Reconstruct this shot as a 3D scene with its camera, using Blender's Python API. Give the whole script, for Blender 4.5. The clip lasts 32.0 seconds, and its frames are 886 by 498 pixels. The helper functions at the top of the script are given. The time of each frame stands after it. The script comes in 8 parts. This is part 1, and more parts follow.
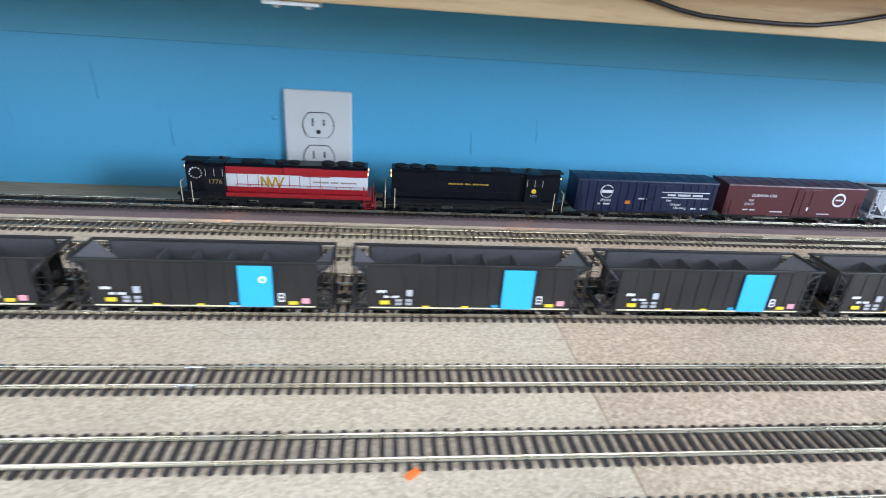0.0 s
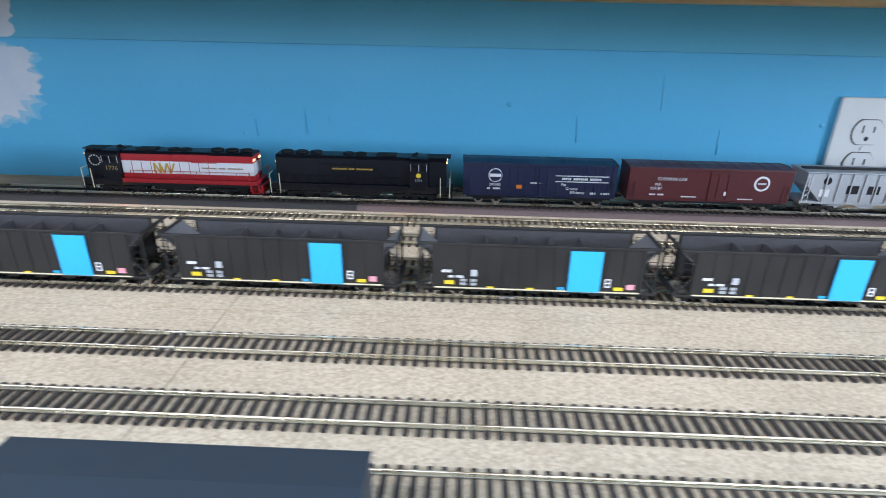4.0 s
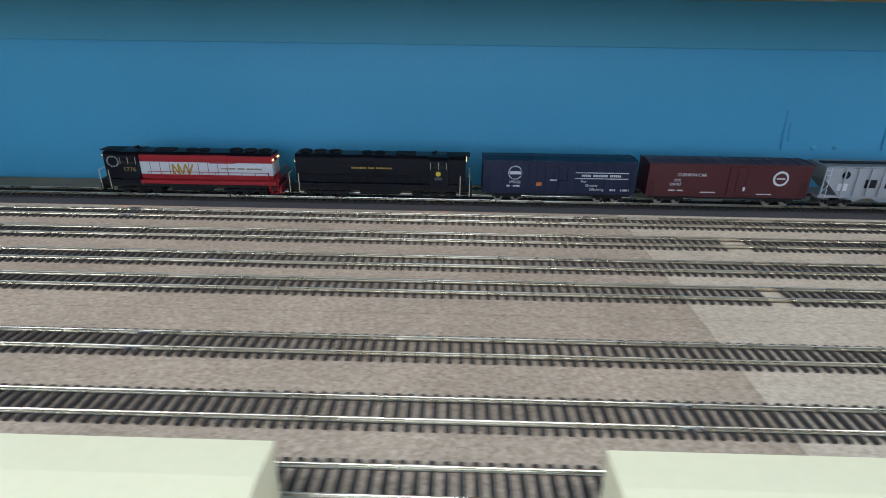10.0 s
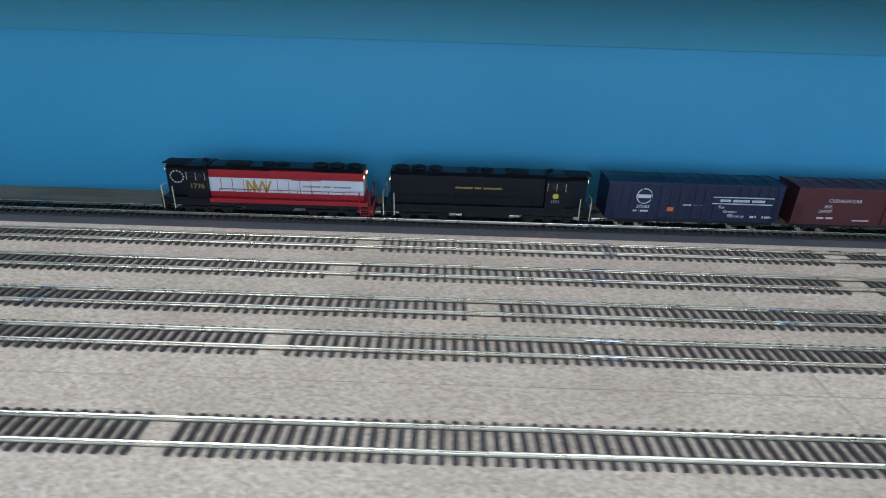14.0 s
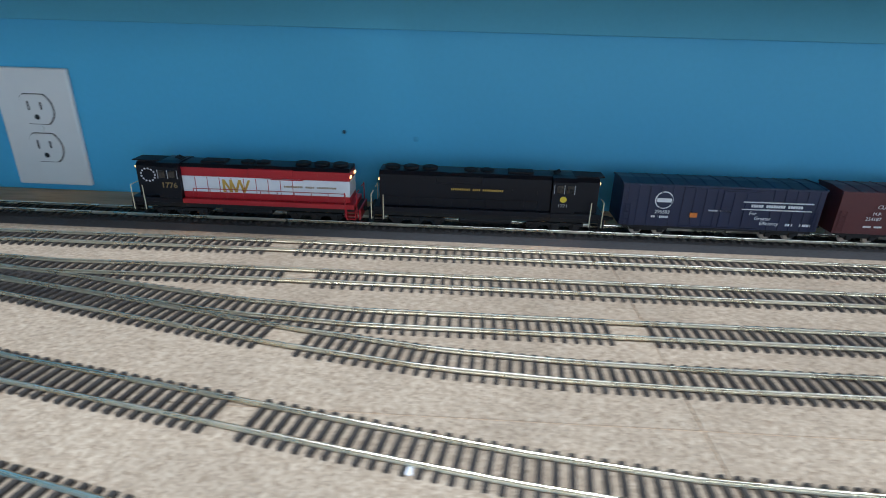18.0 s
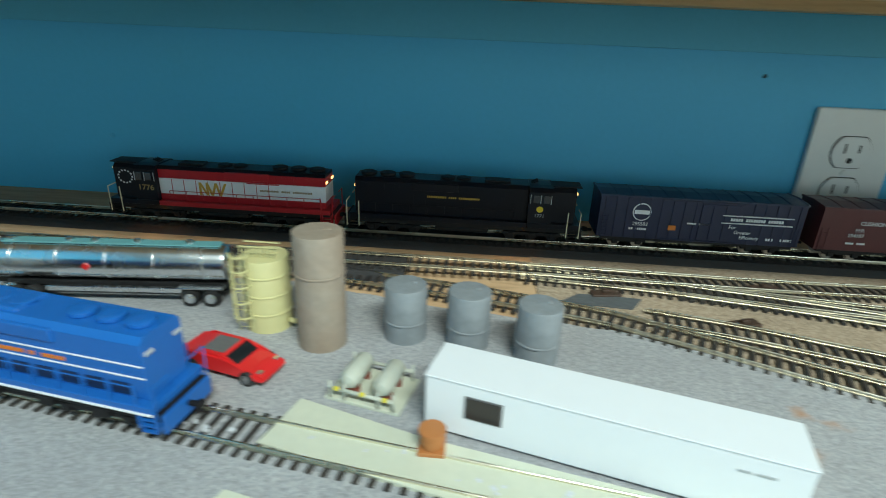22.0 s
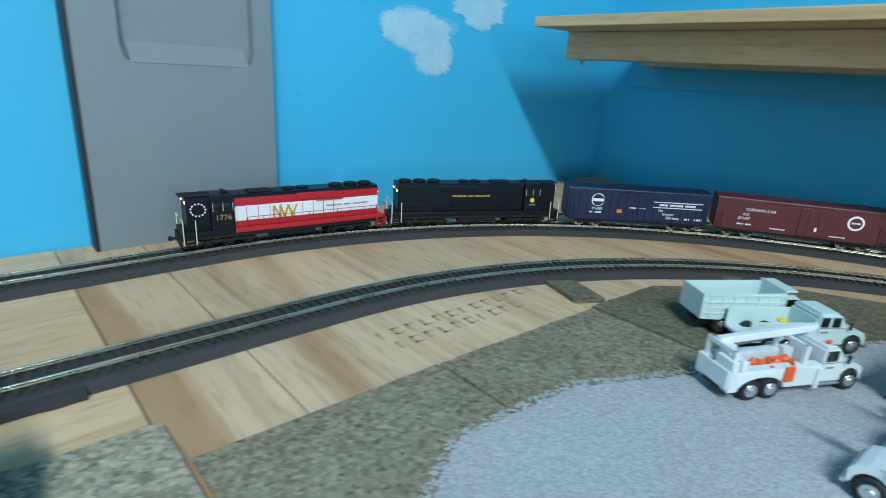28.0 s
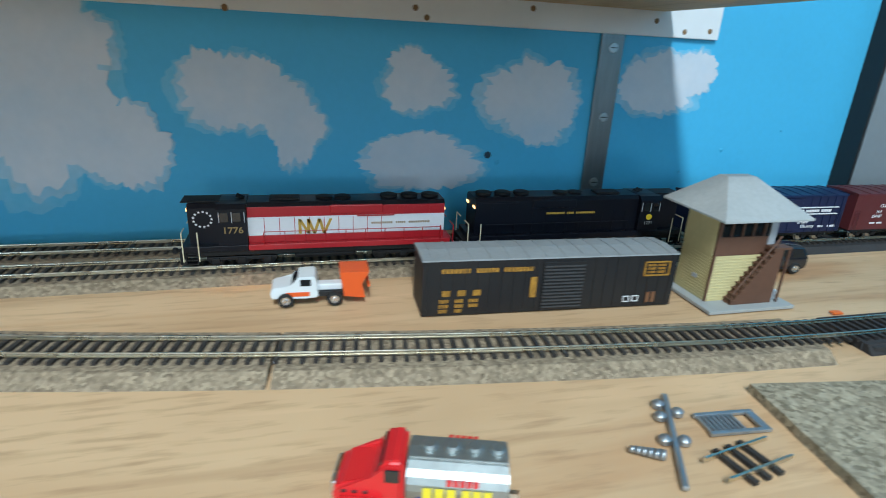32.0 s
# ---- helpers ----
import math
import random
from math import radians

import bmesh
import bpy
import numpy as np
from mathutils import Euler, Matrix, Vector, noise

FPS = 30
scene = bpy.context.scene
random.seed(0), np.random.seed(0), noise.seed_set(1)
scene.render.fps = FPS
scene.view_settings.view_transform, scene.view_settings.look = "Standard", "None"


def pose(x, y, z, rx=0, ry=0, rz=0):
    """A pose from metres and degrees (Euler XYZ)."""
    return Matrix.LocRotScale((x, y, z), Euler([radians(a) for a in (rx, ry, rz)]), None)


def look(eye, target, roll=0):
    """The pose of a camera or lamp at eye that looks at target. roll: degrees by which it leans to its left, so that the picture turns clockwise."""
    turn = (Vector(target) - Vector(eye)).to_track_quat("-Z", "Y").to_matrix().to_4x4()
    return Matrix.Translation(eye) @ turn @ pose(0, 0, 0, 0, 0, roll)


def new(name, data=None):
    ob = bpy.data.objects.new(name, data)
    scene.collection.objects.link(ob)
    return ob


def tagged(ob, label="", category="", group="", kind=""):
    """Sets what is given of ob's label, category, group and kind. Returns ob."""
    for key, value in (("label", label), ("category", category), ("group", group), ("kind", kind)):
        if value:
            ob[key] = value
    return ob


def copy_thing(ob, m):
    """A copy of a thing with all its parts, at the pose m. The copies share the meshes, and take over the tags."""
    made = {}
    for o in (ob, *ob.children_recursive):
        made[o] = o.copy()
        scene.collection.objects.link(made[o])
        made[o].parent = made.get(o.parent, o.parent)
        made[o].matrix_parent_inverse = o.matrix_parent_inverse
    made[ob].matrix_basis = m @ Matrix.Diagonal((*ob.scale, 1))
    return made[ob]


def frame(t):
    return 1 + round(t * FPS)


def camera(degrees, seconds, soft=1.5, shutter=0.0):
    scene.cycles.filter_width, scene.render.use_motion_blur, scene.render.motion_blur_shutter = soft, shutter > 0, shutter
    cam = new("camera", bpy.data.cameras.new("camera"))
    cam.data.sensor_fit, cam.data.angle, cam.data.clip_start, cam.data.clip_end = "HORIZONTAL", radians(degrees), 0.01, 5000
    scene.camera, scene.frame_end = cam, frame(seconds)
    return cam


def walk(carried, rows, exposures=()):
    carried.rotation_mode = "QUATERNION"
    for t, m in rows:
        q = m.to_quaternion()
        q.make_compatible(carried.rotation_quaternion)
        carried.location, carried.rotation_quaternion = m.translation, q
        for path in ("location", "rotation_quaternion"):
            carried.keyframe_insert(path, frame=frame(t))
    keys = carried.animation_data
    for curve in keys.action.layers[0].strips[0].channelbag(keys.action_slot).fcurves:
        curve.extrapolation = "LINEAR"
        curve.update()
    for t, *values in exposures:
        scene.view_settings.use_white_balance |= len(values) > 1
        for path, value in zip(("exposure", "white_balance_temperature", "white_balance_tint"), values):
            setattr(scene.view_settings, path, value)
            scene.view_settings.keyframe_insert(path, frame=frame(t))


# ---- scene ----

FOV = 78.2
PATH = [
    (0.0, 0.1168, -0.6557, 0.2186, -6.84, -24.00, 4.05),
    (0.5, 0.0425, -0.6657, 0.2219, -5.21, -24.30, 3.54),
    (1.0, -0.0317, -0.6655, 0.2138, -4.62, -24.02, 3.60),
    (1.5, -0.1028, -0.6694, 0.2154, -3.46, -24.12, 3.18),
    (2.0, -0.1559, -0.6730, 0.2133, -1.98, -24.17, 2.48),
    (2.5, -0.2176, -0.6701, 0.2027, -0.91, -23.65, 2.53),
    (3.0, -0.2841, -0.6679, 0.1984, 0.05, -23.34, 2.25),
    (3.5, -0.3573, -0.6665, 0.1977, 0.89, -23.21, 1.77),
    (4.0, -0.4390, -0.6660, 0.1990, 1.58, -23.22, 1.20),
    (4.5, -0.5311, -0.6661, 0.2011, 2.09, -23.38, 0.70),
    (5.0, -0.6353, -0.6670, 0.2036, 2.41, -23.66, 0.39),
    (5.5, -0.7396, -0.6676, 0.2162, 2.61, -24.26, 0.56),
    (6.0, -0.8460, -0.6710, 0.2051, 3.01, -23.61, -0.08),
    (6.5, -0.9591, -0.6706, 0.2178, 2.59, -24.88, 0.02),
    (7.0, -1.0555, -0.6841, 0.2233, 2.81, -24.83, -0.30),
    (7.5, -1.1712, -0.6661, 0.2046, 0.72, -23.71, 0.67),
    (8.0, -1.2620, -0.6529, 0.1883, 0.97, -22.74, 0.63),
    (8.5, -1.3430, -0.6540, 0.1859, 1.44, -23.06, 0.20),
    (9.0, -1.4501, -0.6592, 0.1932, 1.07, -23.68, 0.61),
    (9.5, -1.5400, -0.6603, 0.1935, 1.67, -23.13, 0.03),
    (10.0, -1.6375, -0.6675, 0.1978, 1.19, -23.31, 0.74),
    (10.5, -1.7330, -0.6627, 0.1994, 1.54, -23.64, 0.15),
    (11.0, -1.8355, -0.6553, 0.2122, 1.16, -24.36, 0.56),
    (12.0, -2.0696, -0.6241, 0.2184, 1.64, -23.64, 1.02),
    (12.5, -2.1928, -0.5987, 0.2023, 1.63, -23.47, 0.54),
    (13.0, -2.3180, -0.5916, 0.1890, 2.19, -22.70, 0.88),
    (13.5, -2.4354, -0.5869, 0.1971, 2.45, -24.06, 1.73),
    (14.0, -2.5508, -0.5830, 0.2053, 0.00, -24.71, 1.82),
    (14.5, -2.6528, -0.5687, 0.1978, -2.48, -24.38, 2.31),
    (15.0, -2.7442, -0.5522, 0.1852, -2.97, -24.07, 2.85),
    (15.5, -2.8322, -0.5414, 0.1775, -2.33, -23.90, 2.92),
    (16.0, -2.9199, -0.5367, 0.1774, -1.28, -23.81, 2.79),
    (16.5, -3.0088, -0.5360, 0.1806, -0.05, -23.77, 2.53),
    (17.0, -3.1004, -0.5371, 0.1837, 1.11, -23.74, 2.21),
    (17.5, -3.1967, -0.5382, 0.1850, 1.93, -23.59, 1.88),
    (18.0, -3.2984, -0.5371, 0.1782, 2.18, -23.13, 1.62),
    (18.5, -3.3879, -0.5295, 0.1659, 0.90, -22.44, 2.74),
    (19.0, -3.4932, -0.5180, 0.1599, 1.28, -23.00, 2.15),
    (19.5, -3.5927, -0.5159, 0.1668, 1.16, -23.21, 2.20),
    (20.0, -3.6932, -0.5277, 0.1738, -0.26, -23.92, 2.58),
    (20.5, -3.7841, -0.5234, 0.2041, -2.88, -25.96, 3.13),
    (21.0, -3.8897, -0.5045, 0.1894, -2.57, -25.08, 2.75),
    (21.5, -3.9789, -0.5271, 0.1782, 1.02, -23.14, 2.44),
    (22.0, -4.0705, -0.5303, 0.1810, 3.11, -22.78, 2.45),
    (22.5, -4.1407, -0.5371, 0.1837, 8.72, -21.82, 1.19),
    (23.0, -4.2161, -0.5380, 0.1912, 13.98, -21.34, 1.01),
    (23.5, -4.2721, -0.5454, 0.1833, 18.82, -20.73, 1.49),
    (24.0, -4.3339, -0.5589, 0.1815, 21.60, -20.79, 2.15),
    (24.5, -4.3961, -0.5801, 0.1779, 24.75, -20.76, 2.61),
    (25.0, -4.4447, -0.6105, 0.1717, 29.38, -19.64, 1.90),
    (25.5, -4.4978, -0.6435, 0.1682, 32.60, -19.24, 2.15),
    (26.0, -4.5453, -0.6800, 0.1665, 35.88, -18.75, 2.20),
    (26.5, -4.5914, -0.7212, 0.1610, 39.22, -18.13, 2.41),
    (27.0, -4.6348, -0.7725, 0.1632, 42.29, -17.93, 2.72),
    (27.5, -4.6752, -0.8311, 0.1689, 45.16, -18.00, 3.08),
    (28.0, -4.7124, -0.8941, 0.1753, 47.88, -18.22, 3.46),
    (28.5, -4.7460, -0.9590, 0.1798, 50.54, -18.43, 3.79),
    (29.0, -4.7759, -1.0228, 0.1793, 53.19, -18.51, 4.05),
    (29.5, -4.7835, -1.0732, 0.1744, 56.39, -18.95, 4.07),
    (30.0, -4.7899, -1.1477, 0.1737, 61.27, -19.36, 3.64),
    (30.5, -4.8019, -1.2187, 0.1663, 66.15, -19.57, 3.13),
    (31.0, -4.7995, -1.2846, 0.1748, 69.72, -20.27, 3.07),
    (31.5, -4.7988, -1.3488, 0.1721, 72.30, -20.38, 3.14),
    (32.0, -4.8012, -1.4075, 0.1678, 74.82, -20.35, 3.00),
]


def eye_pose(x, y, z, yaw, pitch, roll):
    a, b = radians(yaw), radians(pitch)
    ahead = Vector((-math.sin(a) * math.cos(b), math.cos(a) * math.cos(b), math.sin(b)))
    return look((x, y, z), Vector((x, y, z)) + ahead, roll)


cam = camera(FOV, 32.0, soft=1.0, shutter=0.42)
EXPOSURES = [(0.0, 0.22, 6250, 22), (2.5, 0.2, 6250, 23), (5.0, 0.4, 6150, 21), (6.0, 0.4, 6050, 19), (7.0, 0.1, 5850, 14), (8.0, -0.15, 5650, 12), (9.0, -0.4, 5700, 13), (10.0, -0.35, 6050, 20), (11.0, -0.25, 5900, 18), (13.0, -0.15, 5550, 18), (15.0, -0.2, 5550, 17), (17.5, -0.1, 5800, 17), (19.0, -0.1, 6100, 17), (20.0, -0.2, 6000, 15), (21.0, -0.15, 6450, 9), (22.0, -0.35, 6900, 0), (23.0, -0.15, 8000, -14), (24.0, 0.15, 8400, -14), (25.0, 0.0, 7400, -8), (26.0, -0.4, 6150, -7), (28.5, -0.25, 5900, 5), (30.0, -0.15, 5950, 1), (31.0, -0.15, 6050, 4), (32.0, -0.3, 6050, 8)]
walk(cam, [(t, eye_pose(*p)) for t, *p in PATH], EXPOSURES)

# ---- light ----
world = bpy.data.worlds.new("world")
scene.world = world
world.use_nodes = True
world.node_tree.nodes["Background"].inputs[0].default_value = (0.75, 0.87, 1.0, 1)
world.node_tree.nodes["Background"].inputs[1].default_value = 0.1


def area_lamp(name, at, target, sx, sy, watts, colour):
    data = bpy.data.lights.new(name, "AREA")
    data.shape, data.size, data.size_y = "RECTANGLE", sx, sy
    data.energy, data.color = watts, colour
    ob = new(name, data)
    ob.matrix_world = look(at, target)
    return ob


for x, watts, wide in ((-3.5, 97, 1.0), (-1.5, 36, 1.2), (0.6, 38, 1.2)):
    area_lamp("ceiling_light", (x, -1.6, 1.69), (x, -1.6, 0.0), wide, 0.16, watts, (0.88, 0.98, 1.0))
# Low daylight from an unseen window to the east.
area_lamp("window_light", (1.9, -1.3, 0.6), (-1.2, -0.2, 0.0), 0.6, 0.6, 47, (0.74, 0.90, 1.0))
# Added fill from the south, brightening the north wall; no known window.
area_lamp("window_light", (-1.9, -3.4, 0.6), (-1.9, -0.2, 0.0), 2.2, 0.9, 31, (0.74, 0.90, 1.0))

# ---- materials ----
def mat(name, colour, rough=0.6, metal=0.0, spots=0.0, grain=300.0, bump=0.0, stain=0.0, stain_scale=8.0, stretch=None, glow=0.0, coat=0.0, dirt=None):
    """A procedural surface: fine grain and broad stains over a base colour, with relief."""
    m = bpy.data.materials.new(name)
    m.use_nodes = True
    nt = m.node_tree
    b = nt.nodes["Principled BSDF"]
    b.inputs["Roughness"].default_value, b.inputs["Metallic"].default_value = rough, metal
    b.inputs["Base Color"].default_value = (*colour, 1)
    b.inputs["Coat Weight"].default_value = coat
    if glow:
        b.inputs["Emission Color"].default_value = (*colour, 1)
        b.inputs["Emission Strength"].default_value = glow
    if not (spots or bump or stain):
        return m
    tc = nt.nodes.new("ShaderNodeTexCoord")
    src = tc.outputs["Object"]
    if stretch:
        mp = nt.nodes.new("ShaderNodeMapping")
        mp.inputs["Scale"].default_value = stretch
        nt.links.new(src, mp.inputs["Vector"])
        src = mp.outputs["Vector"]
    fine = nt.nodes.new("ShaderNodeTexNoise")
    fine.inputs["Scale"].default_value, fine.inputs["Detail"].default_value = grain, 4
    nt.links.new(src, fine.inputs["Vector"])
    colour_out = None

    def mixed(base, fac_out, dark, amount):
        mix = nt.nodes.new("ShaderNodeMix")
        mix.data_type = "RGBA"
        ramp = nt.nodes.new("ShaderNodeMapRange")
        ramp.inputs["From Min"].default_value, ramp.inputs["From Max"].default_value = 0.35, 0.7
        ramp.inputs["To Max"].default_value = amount
        nt.links.new(fac_out, ramp.inputs["Value"])
        nt.links.new(ramp.outputs["Result"], mix.inputs["Factor"])
        if base is None:
            mix.inputs["A"].default_value = (*colour, 1)
        else:
            nt.links.new(base, mix.inputs["A"])
        mix.inputs["B"].default_value = (*dark, 1)
        return mix.outputs["Result"]

    if spots:
        colour_out = mixed(None, fine.outputs["Fac"], [c * 0.35 for c in colour], spots)
    if stain:
        broad = nt.nodes.new("ShaderNodeTexNoise")
        broad.inputs["Scale"].default_value, broad.inputs["Detail"].default_value = stain_scale, 5
        nt.links.new(src, broad.inputs["Vector"])
        colour_out = mixed(colour_out, broad.outputs["Fac"], dirt or [c * 0.55 for c in colour], stain)
        rr = nt.nodes.new("ShaderNodeMapRange")
        rr.inputs["To Min"].default_value, rr.inputs["To Max"].default_value = max(rough - 0.12, 0.05), min(rough + 0.15, 1)
        nt.links.new(broad.outputs["Fac"], rr.inputs["Value"])
        nt.links.new(rr.outputs["Result"], b.inputs["Roughness"])
    if colour_out is not None:
        nt.links.new(colour_out, b.inputs["Base Color"])
    if bump:
        bp = nt.nodes.new("ShaderNodeBump")
        bp.inputs["Strength"].default_value, bp.inputs["Distance"].default_value = bump, 0.0006
        nt.links.new(fine.outputs["Fac"], bp.inputs["Height"])
        nt.links.new(bp.outputs["Normal"], b.inputs["Normal"])
    return m


def granular(name, light, dark, cell, rough=0.95, bump=0.5, spread=0.55, stain=0.25, stain_scale=6.0, dust=(), dust_colour=(0.40, 0.20, 0.09)):
    """Pressed grains: cells of mixed tone, broad stains, and dust lying round the points given as (x, y, radius)."""
    m = bpy.data.materials.new(name)
    m.use_nodes = True
    nt = m.node_tree
    N, L = nt.nodes.new, nt.links.new
    out = nt.nodes["Principled BSDF"]
    out.inputs["Roughness"].default_value = rough
    src = N("ShaderNodeTexCoord").outputs["Object"]
    cells = N("ShaderNodeTexVoronoi")
    cells.inputs["Scale"].default_value = cell
    L(src, cells.inputs["Vector"])
    tone = N("ShaderNodeRGBToBW")
    L(cells.outputs["Color"], tone.inputs[0])
    fine = N("ShaderNodeTexNoise")
    fine.inputs["Scale"].default_value, fine.inputs["Detail"].default_value = cell * 0.5, 5
    L(src, fine.inputs["Vector"])
    both = N("ShaderNodeMath")
    both.operation = "ADD"
    L(tone.outputs[0], both.inputs[0]), L(fine.outputs["Fac"], both.inputs[1])
    fac = N("ShaderNodeMapRange")
    fac.inputs["From Min"].default_value, fac.inputs["From Max"].default_value = 1 - spread, 1 + spread
    L(both.outputs[0], fac.inputs["Value"])
    mix = N("ShaderNodeMix")
    mix.data_type = "RGBA"
    L(fac.outputs["Result"], mix.inputs["Factor"])
    mix.inputs["A"].default_value, mix.inputs["B"].default_value = (*dark, 1), (*light, 1)
    colour = mix.outputs["Result"]

    def over(fac_out, tint, amount, lo, hi):
        nonlocal colour
        r = N("ShaderNodeMapRange")
        r.inputs["From Min"].default_value, r.inputs["From Max"].default_value, r.inputs["To Max"].default_value = lo, hi, amount
        L(fac_out, r.inputs["Value"])
        k = N("ShaderNodeMix")
        k.data_type = "RGBA"
        L(r.outputs["Result"], k.inputs["Factor"]), L(colour, k.inputs["A"])
        k.inputs["B"].default_value = (*tint, 1)
        colour = k.outputs["Result"]

    broad = N("ShaderNodeTexNoise")
    broad.inputs["Scale"].default_value, broad.inputs["Detail"].default_value = stain_scale, 6
    L(src, broad.inputs["Vector"])
    over(broad.outputs["Fac"], [c * 0.6 for c in dark], stain, 0.4, 0.75)
    wob = N("ShaderNodeTexNoise")
    wob.inputs["Scale"].default_value, wob.inputs["Detail"].default_value = 90, 6
    L(src, wob.inputs["Vector"])
    for x, y, r in dust:
        d = N("ShaderNodeVectorMath")
        d.operation = "DISTANCE"
        L(src, d.inputs[0])
        d.inputs[1].default_value = (x, y, 0.002)
        w = N("ShaderNodeMath")
        w.operation = "MULTIPLY_ADD"
        L(wob.outputs["Fac"], w.inputs[0])
        w.inputs[1].default_value = r * 3.4
        L(d.outputs["Value"], w.inputs[2])
        over(w.outputs[0], dust_colour, 0.75, r * 2.7, r * 1.5)
    L(colour, out.inputs["Base Color"])
    if bump:
        bp = N("ShaderNodeBump")
        bp.inputs["Strength"].default_value, bp.inputs["Distance"].default_value = bump, 0.0006
        L(both.outputs[0], bp.inputs["Height"])
        L(bp.outputs["Normal"], out.inputs["Normal"])
    return m


def timber(name, light, dark, scale, along="y", rough=0.6, knots=True):
    """Sawn or peeled wood: wavering grain bands, pores and a few knots."""
    m = bpy.data.materials.new(name)
    m.use_nodes = True
    nt = m.node_tree
    N, L = nt.nodes.new, nt.links.new
    out = nt.nodes["Principled BSDF"]
    src = N("ShaderNodeTexCoord").outputs["Object"]
    mp = N("ShaderNodeMapping")
    mp.inputs["Scale"].default_value = (1, 0.13, 1) if along == "y" else (0.13, 1, 1)
    L(src, mp.inputs["Vector"])
    warp = N("ShaderNodeTexNoise")
    warp.inputs["Scale"].default_value, warp.inputs["Detail"].default_value = scale * 0.35, 2
    L(mp.outputs["Vector"], warp.inputs["Vector"])
    band = N("ShaderNodeMath")
    band.operation = "MULTIPLY"
    band.inputs[1].default_value = 14.0
    L(warp.outputs["Fac"], band.inputs[0])
    wave = N("ShaderNodeMath")
    wave.operation = "PINGPONG"
    wave.inputs[1].default_value = 1.0
    L(band.outputs[0], wave.inputs[0])
    pore = N("ShaderNodeTexNoise")
    pore.inputs["Scale"].default_value, pore.inputs["Detail"].default_value = scale * 12, 5
    L(mp.outputs["Vector"], pore.inputs["Vector"])
    broad = N("ShaderNodeTexNoise")
    broad.inputs["Scale"].default_value, broad.inputs["Detail"].default_value = 5, 4
    L(src, broad.inputs["Vector"])
    colour = None

    def over(fac_out, tint, amount, lo, hi):
        nonlocal colour
        r = N("ShaderNodeMapRange")
        r.inputs["From Min"].default_value, r.inputs["From Max"].default_value, r.inputs["To Max"].default_value = lo, hi, amount
        L(fac_out, r.inputs["Value"])
        k = N("ShaderNodeMix")
        k.data_type = "RGBA"
        L(r.outputs["Result"], k.inputs["Factor"])
        if colour is None:
            k.inputs["A"].default_value = (*light, 1)
        else:
            L(colour, k.inputs["A"])
        k.inputs["B"].default_value = (*tint, 1)
        colour = k.outputs["Result"]

    streak = N("ShaderNodeTexNoise")
    streak.inputs["Scale"].default_value, streak.inputs["Detail"].default_value, streak.inputs["Distortion"].default_value = scale * 2.6, 3, 0.6
    fine = N("ShaderNodeMapping")
    fine.inputs["Scale"].default_value = (1, 0.05, 1) if along == "y" else (0.05, 1, 1)
    L(src, fine.inputs["Vector"]), L(fine.outputs["Vector"], streak.inputs["Vector"])
    blot = N("ShaderNodeTexNoise")
    blot.inputs["Scale"].default_value, blot.inputs["Detail"].default_value, blot.inputs["Distortion"].default_value = 11, 5, 1.2
    L(mp.outputs["Vector"], blot.inputs["Vector"])
    over(wave.outputs[0], dark, 0.28, 0.35, 1.0)
    over(streak.outputs["Fac"], [c * 0.75 for c in dark], 0.4, 0.56, 0.68)
    over(streak.outputs["Fac"], [min(c * 1.15, 0.9) for c in light], 0.5, 0.44, 0.36)
    over(blot.outputs["Fac"], (dark[0] * 1.05, dark[1] * 0.85, dark[2] * 0.7), 0.62, 0.53, 0.68)
    over(pore.outputs["Fac"], [c * 0.6 for c in dark], 0.45, 0.52, 0.75)
    over(broad.outputs["Fac"], [c * 1.1 for c in dark], 0.45, 0.45, 0.75)
    if knots:
        kn = N("ShaderNodeTexVoronoi")
        kn.inputs["Scale"].default_value = 5.5
        kw = N("ShaderNodeMapping")
        kw.inputs["Scale"].default_value = (1, 0.6, 1)
        L(src, kw.inputs["Vector"]), L(kw.outputs["Vector"], kn.inputs["Vector"])
        over(kn.outputs["Distance"], (dark[0] * 0.35, dark[1] * 0.28, dark[2] * 0.25), 0.85, 0.075, 0.03)
    L(colour, out.inputs["Base Color"])
    rr = N("ShaderNodeMapRange")
    rr.inputs["To Min"].default_value, rr.inputs["To Max"].default_value = rough - 0.1, rough + 0.15
    L(broad.outputs["Fac"], rr.inputs["Value"])
    L(rr.outputs["Result"], out.inputs["Roughness"])
    bp = N("ShaderNodeBump")
    bp.inputs["Strength"].default_value, bp.inputs["Distance"].default_value = 0.1, 0.0005
    L(pore.outputs["Fac"], bp.inputs["Height"])
    L(bp.outputs["Normal"], out.inputs["Normal"])
    return m


# ---- mesh helpers ----
def resize(t, fx=1.0, fz=1.0, base=0.0):
    """Lengthens a thing and makes it higher above base."""
    for o in t.children_recursive:
        o.data.transform(o.matrix_basis.inverted() @ Matrix.Translation((0, 0, base)) @ Matrix.Diagonal((fx, 1, fz, 1)) @ Matrix.Translation((0, 0, -base)) @ o.matrix_basis)


